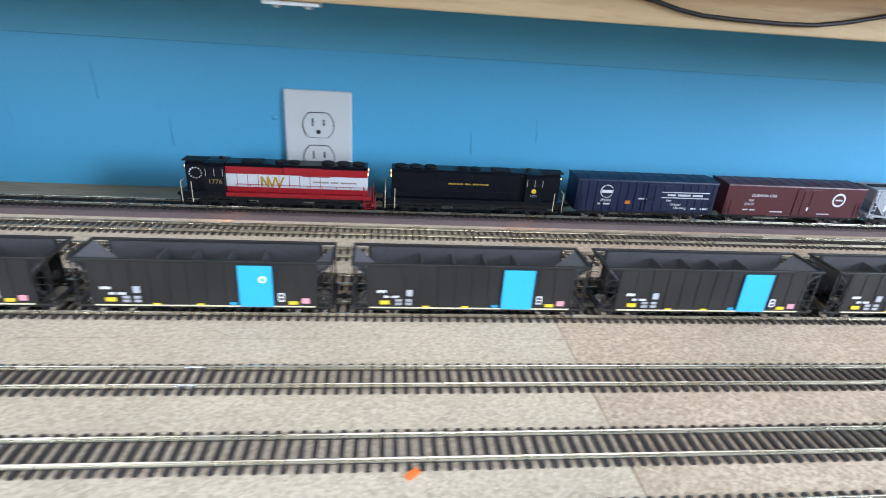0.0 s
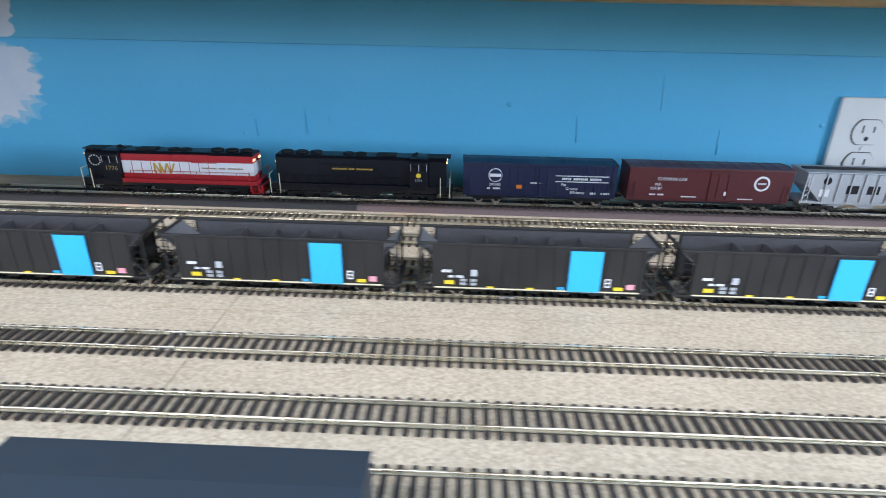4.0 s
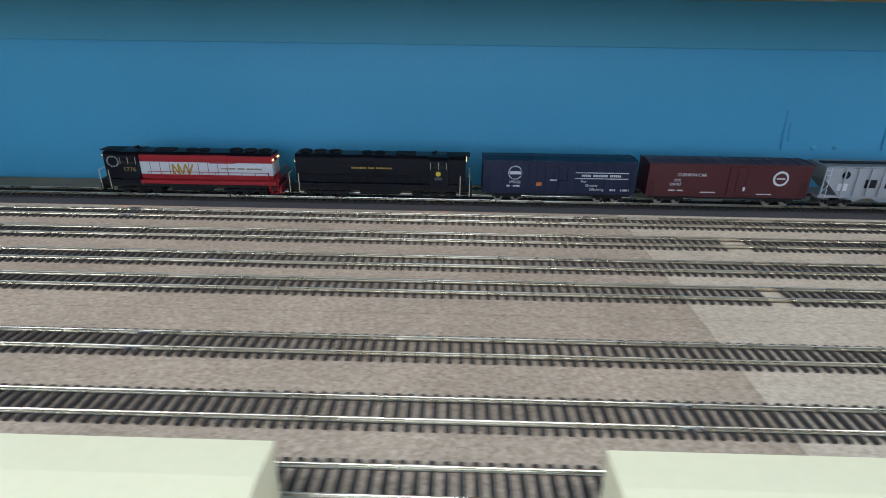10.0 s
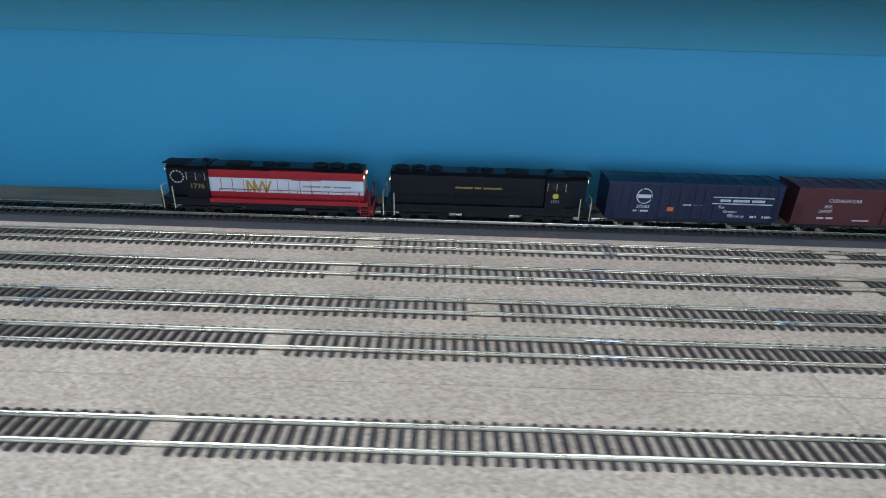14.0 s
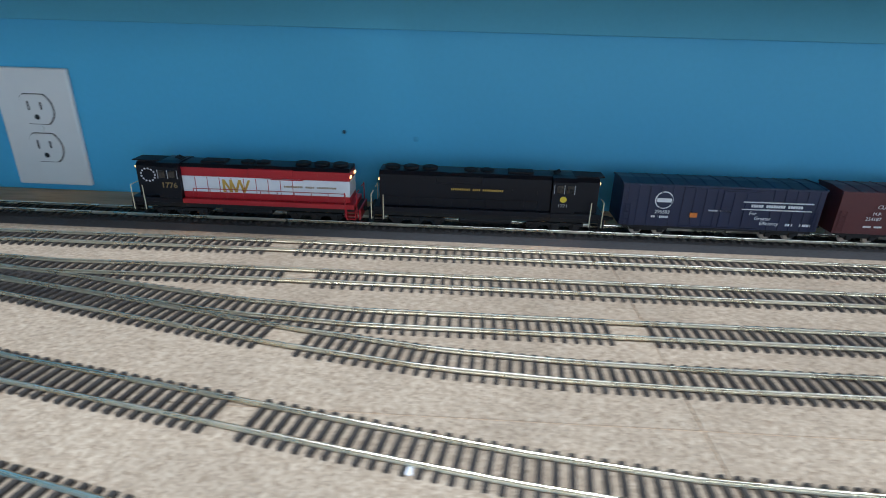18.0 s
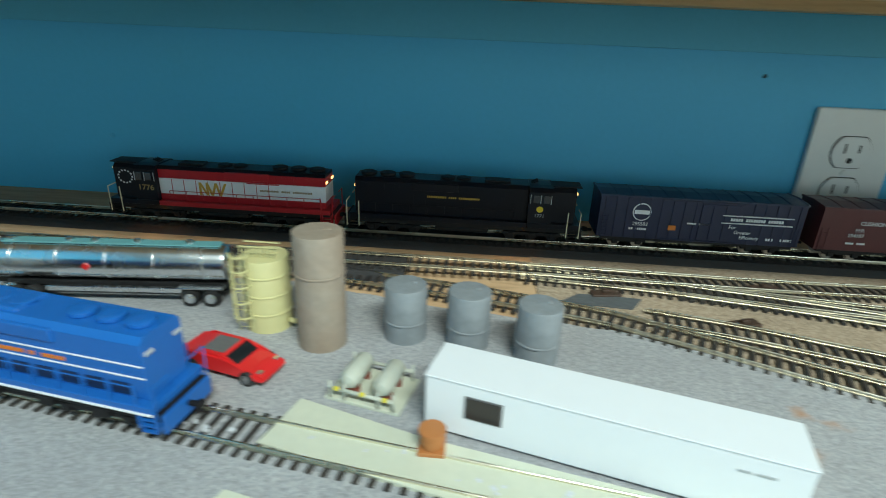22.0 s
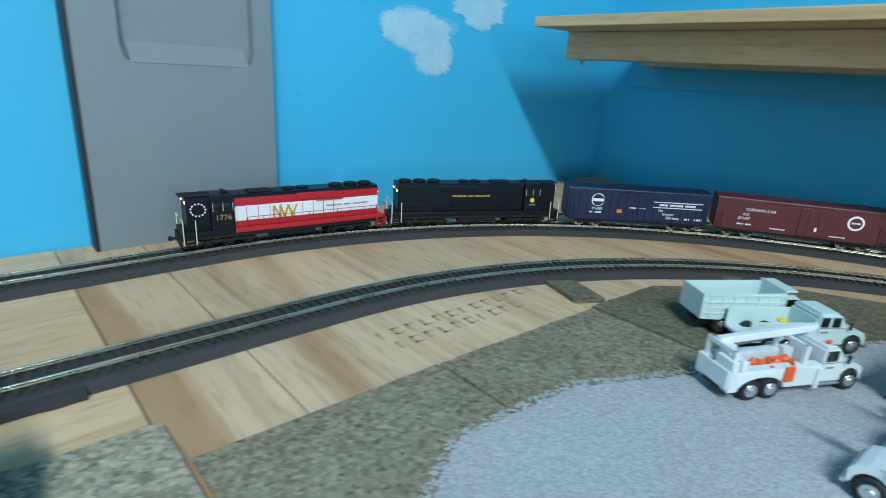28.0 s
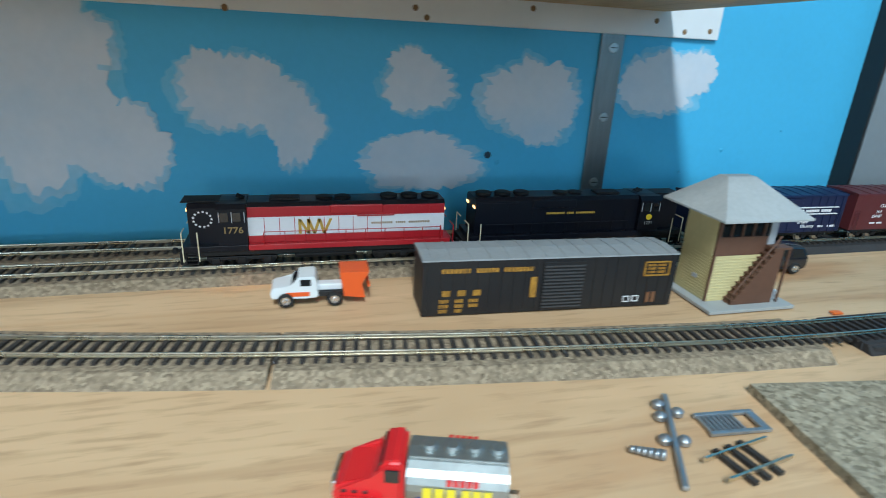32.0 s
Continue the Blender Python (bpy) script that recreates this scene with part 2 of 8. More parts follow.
def bx(bm, x0, x1, y0, y1, z0, z1, bev=0.0, m=None, mi=0):
    """A box, its edges rounded by bev, turned by the matrix m."""
    vs = [bm.verts.new((x, y, z)) for x in (x0, x1) for y in (y0, y1) for z in (z0, z1)]
    fs = [bm.faces.new([vs[i] for i in q]) for q in ((0, 1, 3, 2), (4, 6, 7, 5), (0, 4, 5, 1), (2, 3, 7, 6), (0, 2, 6, 4), (1, 5, 7, 3))]
    for f in fs:
        f.material_index = mi
    if bev:
        es = {e for f in fs for e in f.edges}
        r = bmesh.ops.bevel(bm, geom=list(es), offset=bev, segments=2, profile=0.5, affect="EDGES")
        vs = list({v for f in r["faces"] for v in f.verts} | {v for v in vs if v.is_valid})
    if m is not None:
        bmesh.ops.transform(bm, matrix=m, verts=[v for v in vs if v.is_valid])
    return bm


def tube(bm, p0, p1, r0, r1=None, seg=12, cap=True):
    """A round rod from p0 to p1."""
    p0, p1 = Vector(p0), Vector(p1)
    r1 = r0 if r1 is None else r1
    q = (p1 - p0).to_track_quat("Z", "Y").to_matrix()
    rings = []
    for p, r in ((p0, r0), (p1, r1)):
        rings.append([bm.verts.new(p + q @ Vector((r * math.cos(a), r * math.sin(a), 0))) for a in [2 * math.pi * i / seg for i in range(seg)]])
    for i in range(seg):
        f = bm.faces.new([rings[0][i], rings[0][(i + 1) % seg], rings[1][(i + 1) % seg], rings[1][i]])
        f.smooth = seg > 6
    if cap:
        bm.faces.new(rings[0][::-1]), bm.faces.new(rings[1])
    return bm


def lathe(bm, profile, at=(0, 0, 0), axis="z", seg=24):
    """A turned form: (radius, height) rows round the axis."""
    at = Vector(at)
    turn = {"z": lambda a, r, h: Vector((r * math.cos(a), r * math.sin(a), h)), "x": lambda a, r, h: Vector((h, r * math.cos(a), r * math.sin(a))), "y": lambda a, r, h: Vector((r * math.cos(a), h, -r * math.sin(a)))}[axis]
    rings = [[bm.verts.new(at + turn(2 * math.pi * i / seg, max(r, 1e-5), h)) for i in range(seg)] for r, h in profile]
    for a, b in zip(rings, rings[1:]):
        for i in range(seg):
            f = bm.faces.new([a[i], a[(i + 1) % seg], b[(i + 1) % seg], b[i]])
            f.smooth = True
    bm.faces.new(rings[0][::-1]), bm.faces.new(rings[-1])
    return bm


def prism(bm, outline, lo, hi, axis="y"):
    """A plain outline pushed along an axis: axis y takes (x, z) rows, x takes (y, z), z takes (x, y)."""
    place = {"y": lambda a, b, d: (a, d, b), "x": lambda a, b, d: (d, a, b), "z": lambda a, b, d: (a, b, d)}[axis]
    r0, r1 = [[bm.verts.new(place(a, b, d)) for a, b in outline] for d in (lo, hi)]
    n = len(outline)
    bm.faces.new(r0), bm.faces.new(r1[::-1])
    for i in range(n):
        bm.faces.new([r0[(i + 1) % n], r0[i], r1[i], r1[(i + 1) % n]])
    return bm


def mesh_of(bm, name, material, smooth_bevel=0.0):
    bmesh.ops.recalc_face_normals(bm, faces=bm.faces)
    for e in bm.edges:
        if len(e.link_faces) == 2 and e.calc_face_angle(0) > 0.6:
            e.smooth = False
    me = bpy.data.meshes.new(name)
    bm.to_mesh(me)
    bm.free()
    for m in material if isinstance(material, (list, tuple)) else [material]:
        me.materials.append(m)
    return me


def part(name, bm, material, parent=None, label=""):
    """One mesh object under a thing or a part."""
    ob = new(name, mesh_of(bm, name, material))
    if parent is not None:
        ob.parent = parent
    return tagged(ob, label)


def thing(name, label, category, group="", m=None, kind=""):
    ob = tagged(new(name), label, category, group, kind)
    ob.empty_display_size = 0.02
    if m is not None:
        ob.matrix_world = m
    return ob


def B():
    return bmesh.new()


def words(name, text, size, material, parent, m, align="CENTER", depth=0.0001, stretch=1.0, label="", bold=0.0):
    """Raised lettering, as a mesh under its thing."""
    cu = bpy.data.curves.new(name, "FONT")
    cu.body, cu.size, cu.extrude, cu.align_x, cu.align_y, cu.offset = text, size, depth, align, "CENTER", bold
    tmp = bpy.data.objects.new(name, cu)
    scene.collection.objects.link(tmp)
    me = bpy.data.meshes.new_from_object(tmp.evaluated_get(bpy.context.evaluated_depsgraph_get()))
    bpy.data.objects.remove(tmp)
    me.transform(Matrix.Diagonal((stretch, 1, 1, 1)))
    me.materials.clear()
    me.materials.append(material)
    ob = new(name, me)
    ob.parent = parent
    ob.matrix_local = m
    return tagged(ob, label)


def side_text(x, y, z, flip=False):
    """A pose on a car's flank that faces -y (or +y)."""
    return pose(x, y, z, 90, 0, 180 if flip else 0)

# ---- surfaces of the place ----
WALL_BLUE = mat("blue_wall_paint", (0.075, 0.44, 0.72), 0.55, spots=0.06, grain=220, bump=0.12, stain=0.16, stain_scale=3.0)
CLOUD_WHITE = mat("white_cloud_paint", (0.58, 0.62, 0.68), 0.7, spots=0.05, grain=160, bump=0.15, stain=0.28, stain_scale=22, dirt=(0.22, 0.46, 0.66))
CLOUD_FAINT = mat("faint_cloud_paint", (0.42, 0.60, 0.72), 0.7, spots=0.15, grain=160, bump=0.12, stain=0.45, stain_scale=30, dirt=(0.20, 0.50, 0.70))
CLOUD_THIN = mat("thin_cloud_paint", (0.36, 0.56, 0.70), 0.7, spots=0.2, grain=160, bump=0.1, stain=0.5, stain_scale=30, dirt=(0.14, 0.46, 0.68))
CLOUD_HAZE = mat("hazy_cloud_edge_paint", (0.17, 0.49, 0.70), 0.65, spots=0.1, grain=160, stain=0.5, stain_scale=40, dirt=(0.07, 0.44, 0.70))
CORK_PALE = granular("pale_cork_sheet", (0.61, 0.52, 0.40), (0.34, 0.272, 0.195), 640, spread=0.55, stain=0.22, stain_scale=14)
CORK = granular("tan_cork_sheet", (0.60, 0.482, 0.358), (0.28, 0.203, 0.138), 600, spread=0.55, stain=0.3, stain_scale=14)
CORK_GREY = granular("grey_tan_cork_sheet", (0.505, 0.408, 0.306), (0.24, 0.178, 0.122), 600, spread=0.55, stain=0.3, stain_scale=14)
PINE = timber("pale_pine_board", (0.62, 0.45, 0.25), (0.42, 0.26, 0.12), 22, "x", knots=False)
PLY = timber("sanded_plywood", (0.63, 0.43, 0.25), (0.41, 0.235, 0.115), 19, "y")
PLY_LONG = timber("sanded_plywood_lengthwise", (0.60, 0.41, 0.25), (0.32, 0.18, 0.08), 19, "x")
JOINT = mat("dark_joint_shadow", (0.03, 0.022, 0.015), 0.9)
RUST = ((-3.882, -0.300, 0.007), (-3.867, -0.341, 0.011), (-3.820, -0.355, 0.007), (-3.823, -0.366, 0.005), (-3.790, -0.344, 0.005), (-4.632, -0.480, 0.010), (-4.568, -0.293, 0.013), (-4.597, -0.397, 0.010), (-4.445, -0.410, 0.014), (-3.896, -0.293, 0.007), (-3.909, -0.325, 0.009), (-4.655, -0.536, 0.012), (-4.175, -0.218, 0.012), (-4.40, -0.345, 0.010), (-4.07, -0.372, 0.009))
GRAVEL = granular("grey_gravel_paper", (0.44, 0.447, 0.468), (0.235, 0.24, 0.258), 900, bump=0.4, stain=0.3, stain_scale=9, dust=RUST)
PLASTER = mat("plain_room_paint", (0.55, 0.55, 0.52), 0.8, spots=0.05, grain=60, bump=0.05, stain=0.1)
FLOORING = mat("dark_room_floor", (0.16, 0.12, 0.09), 0.7, spots=0.2, grain=30, stain=0.3)
RAIL = mat("nickel_silver_rail", (0.79, 0.745, 0.62), 0.26, 1.0, spots=0.10, grain=200, stain=0.15, stain_scale=30)
TIE = mat("dark_brown_plastic_tie", (0.034, 0.031, 0.031), 0.6, spots=0.35, grain=600, stain=0.4, stain_scale=60, dirt=(0.075, 0.066, 0.055))
FOAM = mat("dark_grey_foam_roadbed", (0.050, 0.049, 0.051), 0.85, spots=0.4, grain=700, bump=0.3, stain=0.3, stain_scale=20)
CORKBED = granular("brown_cork_roadbed", (0.40, 0.32, 0.22), (0.12, 0.09, 0.06), 480, bump=0.7, stain_scale=12)

for m in (TIE, FOAM):
    m.node_tree.nodes["Principled BSDF"].inputs["Specular IOR Level"].default_value = 0.2

WEST = -5.293


def slab(name, x0, x1, y0, y1, z0, z1, material, bev=0.0, label="", category="", kind="structure"):
    return tagged(part(name, bx(B(), x0, x1, y0, y1, z0, z1, bev), material), label, category, kind=kind)


slab("wall_north", WEST - 0.12, 2.0, 0.0, 0.12, -1.0, 1.75, WALL_BLUE, label="blue painted wall behind the railway", category="wall")
slab("wall_west", WEST - 0.12, WEST, -3.5, -0.0005, -1.0, 1.75, WALL_BLUE, label="blue painted wall with clouds", category="wall")
slab("ceiling", WEST, 2.0, -3.5, 0.0, 1.75, 1.85, PLASTER, label="plain room ceiling", category="ceiling")
slab("floor", WEST, 2.0, -3.5, 0.0, -1.1, -1.0, FLOORING, label="dark room floor", category="floor")
slab("wall_south", WEST, 2.0, -3.6, -3.5, -1.0, 1.75, PLASTER, label="plain room wall", category="wall")
slab("wall_east", 2.0, 2.1, -3.6, 0.0, -1.0, 1.75, PLASTER, label="plain room wall", category="wall")

# Benchwork: plywood under all, cork sheets on the yard.
slab("benchwork_top", WEST + 0.001, 1.95, -0.7775, -0.001, -0.03, -0.001, PLY_LONG, label="sanded plywood benchwork top", category="benchwork")
slab("benchwork_strip", WEST + 0.001, -4.62, -0.8445, -0.7787, -0.03, -0.0012, PLY_LONG, label="plywood strip between two table tops", category="benchwork")
slab("benchwork_joint", WEST + 0.002, -4.63, -0.8455, -0.7765, -0.03, -0.0035, JOINT, label="dark gap between plywood tops", category="joint")
slab("benchwork_wing", WEST + 0.001, -4.62, -2.6, -0.8457, -0.03, -0.001, PLY, label="sanded plywood benchwork top", category="benchwork")
# ---- track ----
class Way:
    """A line over the table, by length."""

    def __init__(self, points):
        self.p = [Vector((x, y)) for x, y in points]
        self.s = [0.0]
        for a, b in zip(self.p, self.p[1:]):
            self.s.append(self.s[-1] + (b - a).length)
        self.length = self.s[-1]

    def at(self, s):
        i = min(max(int(np.searchsorted(self.s, s)) - 1, 0), len(self.p) - 2)
        a, b = self.p[i], self.p[i + 1]
        d = (b - a).normalized()
        return a + d * (s - self.s[i]), d


def curve_way(x_start, cx, cy, r, y_end):
    pts = [(x_start, cy + r), (cx, cy + r)]
    pts += [(cx - r * math.sin(a), cy + r * math.cos(a)) for a in [math.pi / 2 * i / 48 for i in range(1, 49)]]
    return Way(pts + [(cx - r, y_end)])


def strip(bm, way, s0, s1, rows, step=0.05, up=None):
    """Sweeps a section of (offset to the left, height) rows along a way."""
    n = max(2, int((s1 - s0) / step) + 1)
    rings = []
    for i in range(n + 1):
        p, d = way.at(s0 + (s1 - s0) * i / n)
        left = Vector((-d.y, d.x))
        lift = up(s0 + (s1 - s0) * i / n) if up else 0.0
        rings.append([bm.verts.new((*(p + left * o), h + lift)) for o, h in rows])
    k = len(rows)
    for a, b in zip(rings, rings[1:]):
        for i in range(k):
            bm.faces.new([a[i], a[(i + 1) % k], b[(i + 1) % k], b[i]])
    bm.faces.new(rings[0]), bm.faces.new(rings[-1][::-1])


def rail_rows(o, z):
    return [(o - 0.0011, z), (o + 0.0011, z), (o + 0.0011, z + 0.0004), (o + 0.0003, z + 0.0007), (o + 0.0003, z + 0.0018), (o + 0.00062, z + 0.002), (o + 0.00055, z + 0.00228), (o + 0.00028, z + 0.0025), (o - 0.00028, z + 0.0025), (o - 0.00055, z + 0.00228), (o - 0.00062, z + 0.002), (o - 0.0003, z + 0.0018), (o - 0.0003, z + 0.0007), (o - 0.0011, z + 0.0004)]


TIE_STEP, TIE_TOP = 0.0070, 0.0019
tie_mesh = mesh_of(bx(B(), -0.00135, 0.00135, -0.0143, 0.0143, 0.0, TIE_TOP, 0.0), "tie", TIE)


def track(label, way, z=0.0, s0=0.0, s1=None, skip=(), near=(0, 0), step=0.025, name="track"):
    """Two rails on ties; the ties along the stretch near are single pieces."""
    s1 = way.length if s1 is None else s1
    t = thing(name, label, "model track", "model tracks")
    up = z if callable(z) else (lambda s: z)
    for o in (-0.00885, 0.00885):
        b = B()
        strip(b, way, s0, s1, rail_rows(o, TIE_TOP), step, up)
        part("rail", b, RAIL, t)
    rest = B()
    n = int((s1 - s0) / TIE_STEP)
    for i in range(n):
        s = s0 + (i + 0.5) * TIE_STEP
        if any(a <= s <= c for a, c in skip):
            continue
        p, d = way.at(s)
        m = Matrix.Translation((p.x, p.y, up(s))) @ Matrix.Rotation(math.atan2(d.y, d.x), 4, "Z")
        if near[0] <= s <= near[1]:
            ob = new("tie", tie_mesh)
            ob.parent = t
            ob.matrix_local = m
        else:
            bx(rest, -0.00135, 0.00135, -0.0143, 0.0143, 0.0, TIE_TOP, 0, m)
    if rest.verts:
        tagged(part("sleeper_web", rest, TIE, t), kind="stuff")
    else:
        rest.free()
    return t


EAST = 1.9
MAIN = curve_way(EAST, -4.5406, -0.7476, 0.6676, -2.55)
BED = 0.005
YARD_Y = [-0.1331, -0.1863, -0.2420, -0.2900, -0.3733, -0.4340, -0.4830]
EDGE_Y = -0.531
# ---- tools for flat painted shapes ----
def blob(bm, put, blobs, depth, seed, seg=72, rag=0.10):
    """Cloud outlines as thin ragged sheets; put(u, v, d) gives the place on the wall."""
    for k, (cu, cv, ru, rv) in enumerate(blobs):
        ring = []
        for i in range(seg):
            a = 2 * math.pi * i / seg
            n = noise.noise(Vector((math.cos(a) * 1.5 + seed, math.sin(a) * 1.5 + k * 7.3, seed * 3.1))) * 0.28
            n += noise.noise(Vector((math.cos(a) * 6 + seed, math.sin(a) * 6, k * 5.1))) * rag
            n += noise.noise(Vector((math.cos(a) * 17, math.sin(a) * 17 + seed, k * 3.7))) * rag * 0.5
            ring.append((cu + ru * math.cos(a) * (1 + n), cv + rv * math.sin(a) * (1 + n)))
        d = depth + 0.00006 * k
        top = [bm.verts.new(put(u, v, d)) for u, v in ring]
        low = [bm.verts.new(put(u, v, -0.0004)) for u, v in ring]
        bm.faces.new(top)
        for i in range(seg):
            bm.faces.new([top[i], top[(i + 1) % seg], low[(i + 1) % seg], low[i]])


def cloud(wall, blobs, seed, faint=False):
    put = (lambda u, v, d: (u, -d, v)) if wall == "n" else (lambda u, v, d: (WEST + d, u, v))
    t = thing("painted_cloud", "faint white cloud sponged thinly on the blue wall" if faint else "white cloud brushed thinly on the blue wall", "painted cloud", "painted clouds")
    for k, (size, material, nm) in enumerate(((1.06, CLOUD_HAZE, "thin_edge"), (0.98, CLOUD_THIN, "thin_coat"), (0.88, CLOUD_FAINT if faint else CLOUD_WHITE, "thick_coat"))):
        b = B()
        blob(b, put, [(cu, cv, ru * size, rv * size) for cu, cv, ru, rv in blobs], 0.0004 + 0.00025 * k, seed + 0.13 * k, 96, 0.13 + 0.05 * k)
        part(nm, b, material, t)
    return t


# ---- the board joint along the wall ----
UP = mat("blue_upper_wall_board", (0.085, 0.41, 0.61), 0.6, spots=0.06, grain=220, bump=0.12, stain=0.16, stain_scale=3.0)
slab("wall_board_upper", -5.245, 1.99, -0.005, -0.0004, 0.1655, 0.275, UP, 0.0008, "blue painted board along the top of the wall", "wall board")

# paint runs, dents and specks on the wall
RUNS = mat("glossy_blue_paint_run", (0.065, 0.40, 0.66), 0.3, stain=0.2, stain_scale=60)
SPECK = mat("dark_wall_speck", (0.02, 0.05, 0.08), 0.8)
for x, z0, z1, w in ((-1.2444, 0.052, 0.098, 0.0022), (-1.238, 0.062, 0.085, 0.0015), (-1.1242, 0.053, 0.084, 0.002), (-0.628, 0.062, 0.090, 0.002), (-0.690, 0.058, 0.080, 0.0016), (-0.205, 0.100, 0.140, 0.0012), (-0.60, 0.075, 0.088, 0.0012), (0.30, 0.07, 0.10, 0.0012), (-0.30, 0.06, 0.09, 0.0012), (-0.13, 0.05, 0.08, 0.001), (0.22, 0.055, 0.08, 0.0012)):
    b = B()
    tube(b, (x, -0.0002, z1), (x + 0.002, -0.0004, z0), w * 0.35, w * 0.6, 8)
    lathe(b, [(0.0001, -0.0006), (w * 0.6, 0.0), (0.0001, 0.0012)], (x + 0.002, -0.0005, z0), "y", 8)
    tagged(part("paint_run", b, RUNS), "glossy run of blue wall paint", "paint run")
for x, z, r in ((-0.0124, 0.0875, 0.004), (-0.382, 0.103, 0.004), (-0.382, 0.166, 0.0012), (-1.204, 0.054, 0.004), (-0.705, 0.061, 0.003), (-1.178, 0.055, 0.004), (-3.8167, 0.1458, 0.0022), (-3.42, 0.070, 0.0022), (-3.3487, 0.0656, 0.003), (-4.44, 0.06, 0.003), (-2.02, 0.055, 0.003)):
    b = B()
    lathe(b, [(0.0001, -0.0010), (r * 0.6, -0.0008), (r, 0.0004)], (x, 0, z), "y", 10)
    tagged(part("wall_dent", b, RUNS if r > 0.0025 else SPECK), "small dent in the painted wall", "wall dent")

cloud("n", [(-1.016, 0.112, 0.075, 0.048), (-1.050, 0.140, 0.040, 0.018), (-0.980, 0.142, 0.038, 0.017)], 2.0)
b = B()
blob(b, lambda u, v, d: (u, -0.005 - d, v), [(-1.03, 0.192, 0.082, 0.040), (-1.03, 0.225, 0.082, 0.055)], 0.0004, 4.0)
for v in b.verts:
    v.co.z = max(v.co.z, 0.1662)
tagged(part("painted_cloud", b, CLOUD_WHITE), "white cloud painted on the upper board", "painted cloud")

# ---- outlets ----
PLATE = mat("white_outlet_plastic", (0.72, 0.73, 0.72), 0.35, spots=0.03, grain=100, stain=0.06, stain_scale=20)
SLOT = mat("outlet_slot_shadow", (0.01, 0.01, 0.01), 0.7)


def outlet(x0, ztop):
    t = thing("wall_outlet", "white plastic duplex wall outlet", "outlet", "wall outlets", pose(x0 + 0.0384, 0, ztop - 0.0585))
    b = bx(B(), -0.0386, 0.0386, -0.0055, -0.0002, -0.0585, 0.0585, 0.0018)
    part("cover_plate", b, PLATE, t)
    for zc in (0.0192, -0.0192):
        b = B()
        pts = []
        for i in range(40):
            a = 2 * math.pi * i / 40
            pts.append((0.0172 * math.cos(a), zc + max(-0.0142, min(0.0142, 0.0172 * math.sin(a)))))
        prism(b, pts, -0.0072, -0.005, "y")
        r = part("receptacle", b, PLATE, t)
        b = B()
        prism(b, [(u * 1.06, zc + (v - zc) * 1.06) for u, v in pts], -0.0057, -0.005, "y")
        part("receptacle_gap", b, SLOT, r)
        for x, h in ((-0.0064, 0.0045), (0.0064, 0.0036)):
            part("slot", bx(B(), x - 0.0009, x + 0.0009, -0.00735, -0.0068, zc + 0.0035 - h, zc + 0.0035 + h), SLOT, r)
        b = B()
        tube(b, (0, -0.00735, zc - 0.0075), (0, -0.0068, zc - 0.0075), 0.0027, seg=14)
        part("earth_hole", b, SLOT, r)
    b = B()
    lathe(b, [(0.0030, -0.0055), (0.0028, -0.0063), (0.0001, -0.0066)], (0, 0, 0), "y", 14)
    part("plate_screw", b, PLATE, t)


outlet(0.0, 0.1213)
outlet(-3.7644, 0.1222)

# ---- shelf above ----
SHELF_Z = 0.2150
for nm, x0, x1, z in (("east", -3.40, 1.95, 0.2150), ("west", -5.203, -3.401, 0.1985)):
    slab("shelf_board_" + nm, x0, x1, -0.318, -0.006, z + 0.035, z + 0.047, PINE, 0.001, "pine plywood shelf board above the railway", "shelf")
    slab("shelf_beam_front_" + nm, x0, x1, -0.246, -0.209, z, z + 0.0348, PINE, 0.0015, "pale pine beam under the shelf", "beam")
    slab("shelf_beam_back_" + nm, x0, x1, -0.045, -0.008, z, z + 0.0348, PINE, 0.0015, "pale pine beam under the shelf", "beam")
GALV = mat("galvanised_bracket", (0.55, 0.57, 0.58), 0.35, 0.9, stain=0.3, stain_scale=80)
LEDWHITE = mat("white_bracket_plastic", (0.7, 0.72, 0.72), 0.4, stain=0.1)
for x in (0.05, -0.67, -1.38, -2.10, -2.85, -3.55, -4.445):
    t = thing("shelf_bracket", "white bracket screwed under the shelf beam", "bracket", "shelf brackets", pose(x, -0.228, 0.2149 if x > -3.4 else 0.1984))
    part("bracket_plate", bx(B(), -0.019, 0.019, -0.012, 0.012, -0.003, -0.0001, 0.0006), LEDWHITE, t)
    for dx in (-0.011, 0.011):
        b = B()
        lathe(b, [(0.0032, -0.0031), (0.0028, -0.0048), (0.0001, -0.0052)], (dx, 0, 0), "z", 12)
        part("bracket_screw", b, GALV, t)
for x, y in ((-5.19, -0.223), (-5.19, -0.03), (-4.46, -0.027)):
    t = thing("shelf_screw", "screw tip under the shelf", "screw", "shelf screws", pose(x, y, 0.1984))
    b = B()
    lathe(b, [(0.0055, 0.0), (0.0055, -0.0008), (0.003, -0.0016), (0.0018, -0.006), (0.0001, -0.0075)], (0, 0, 0), "z", 12)
    part("screw_head", b, GALV, t)


def cable(label, points, r, material):
    cu = bpy.data.curves.new("cable", "CURVE")
    cu.dimensions, cu.bevel_depth, cu.bevel_resolution = "3D", r, 3
    sp = cu.splines.new("POLY")
    sp.points.add(len(points) - 1)
    for p, c in zip(sp.points, points):
        p.co = (*c, 1)
    tmp = bpy.data.objects.new("cable", cu)
    scene.collection.objects.link(tmp)
    me = bpy.data.meshes.new_from_object(tmp.evaluated_get(bpy.context.evaluated_depsgraph_get()))
    bpy.data.objects.remove(tmp)
    me.materials.clear()
    me.materials.append(material)
    return tagged(new("cable", me), label, "cable")


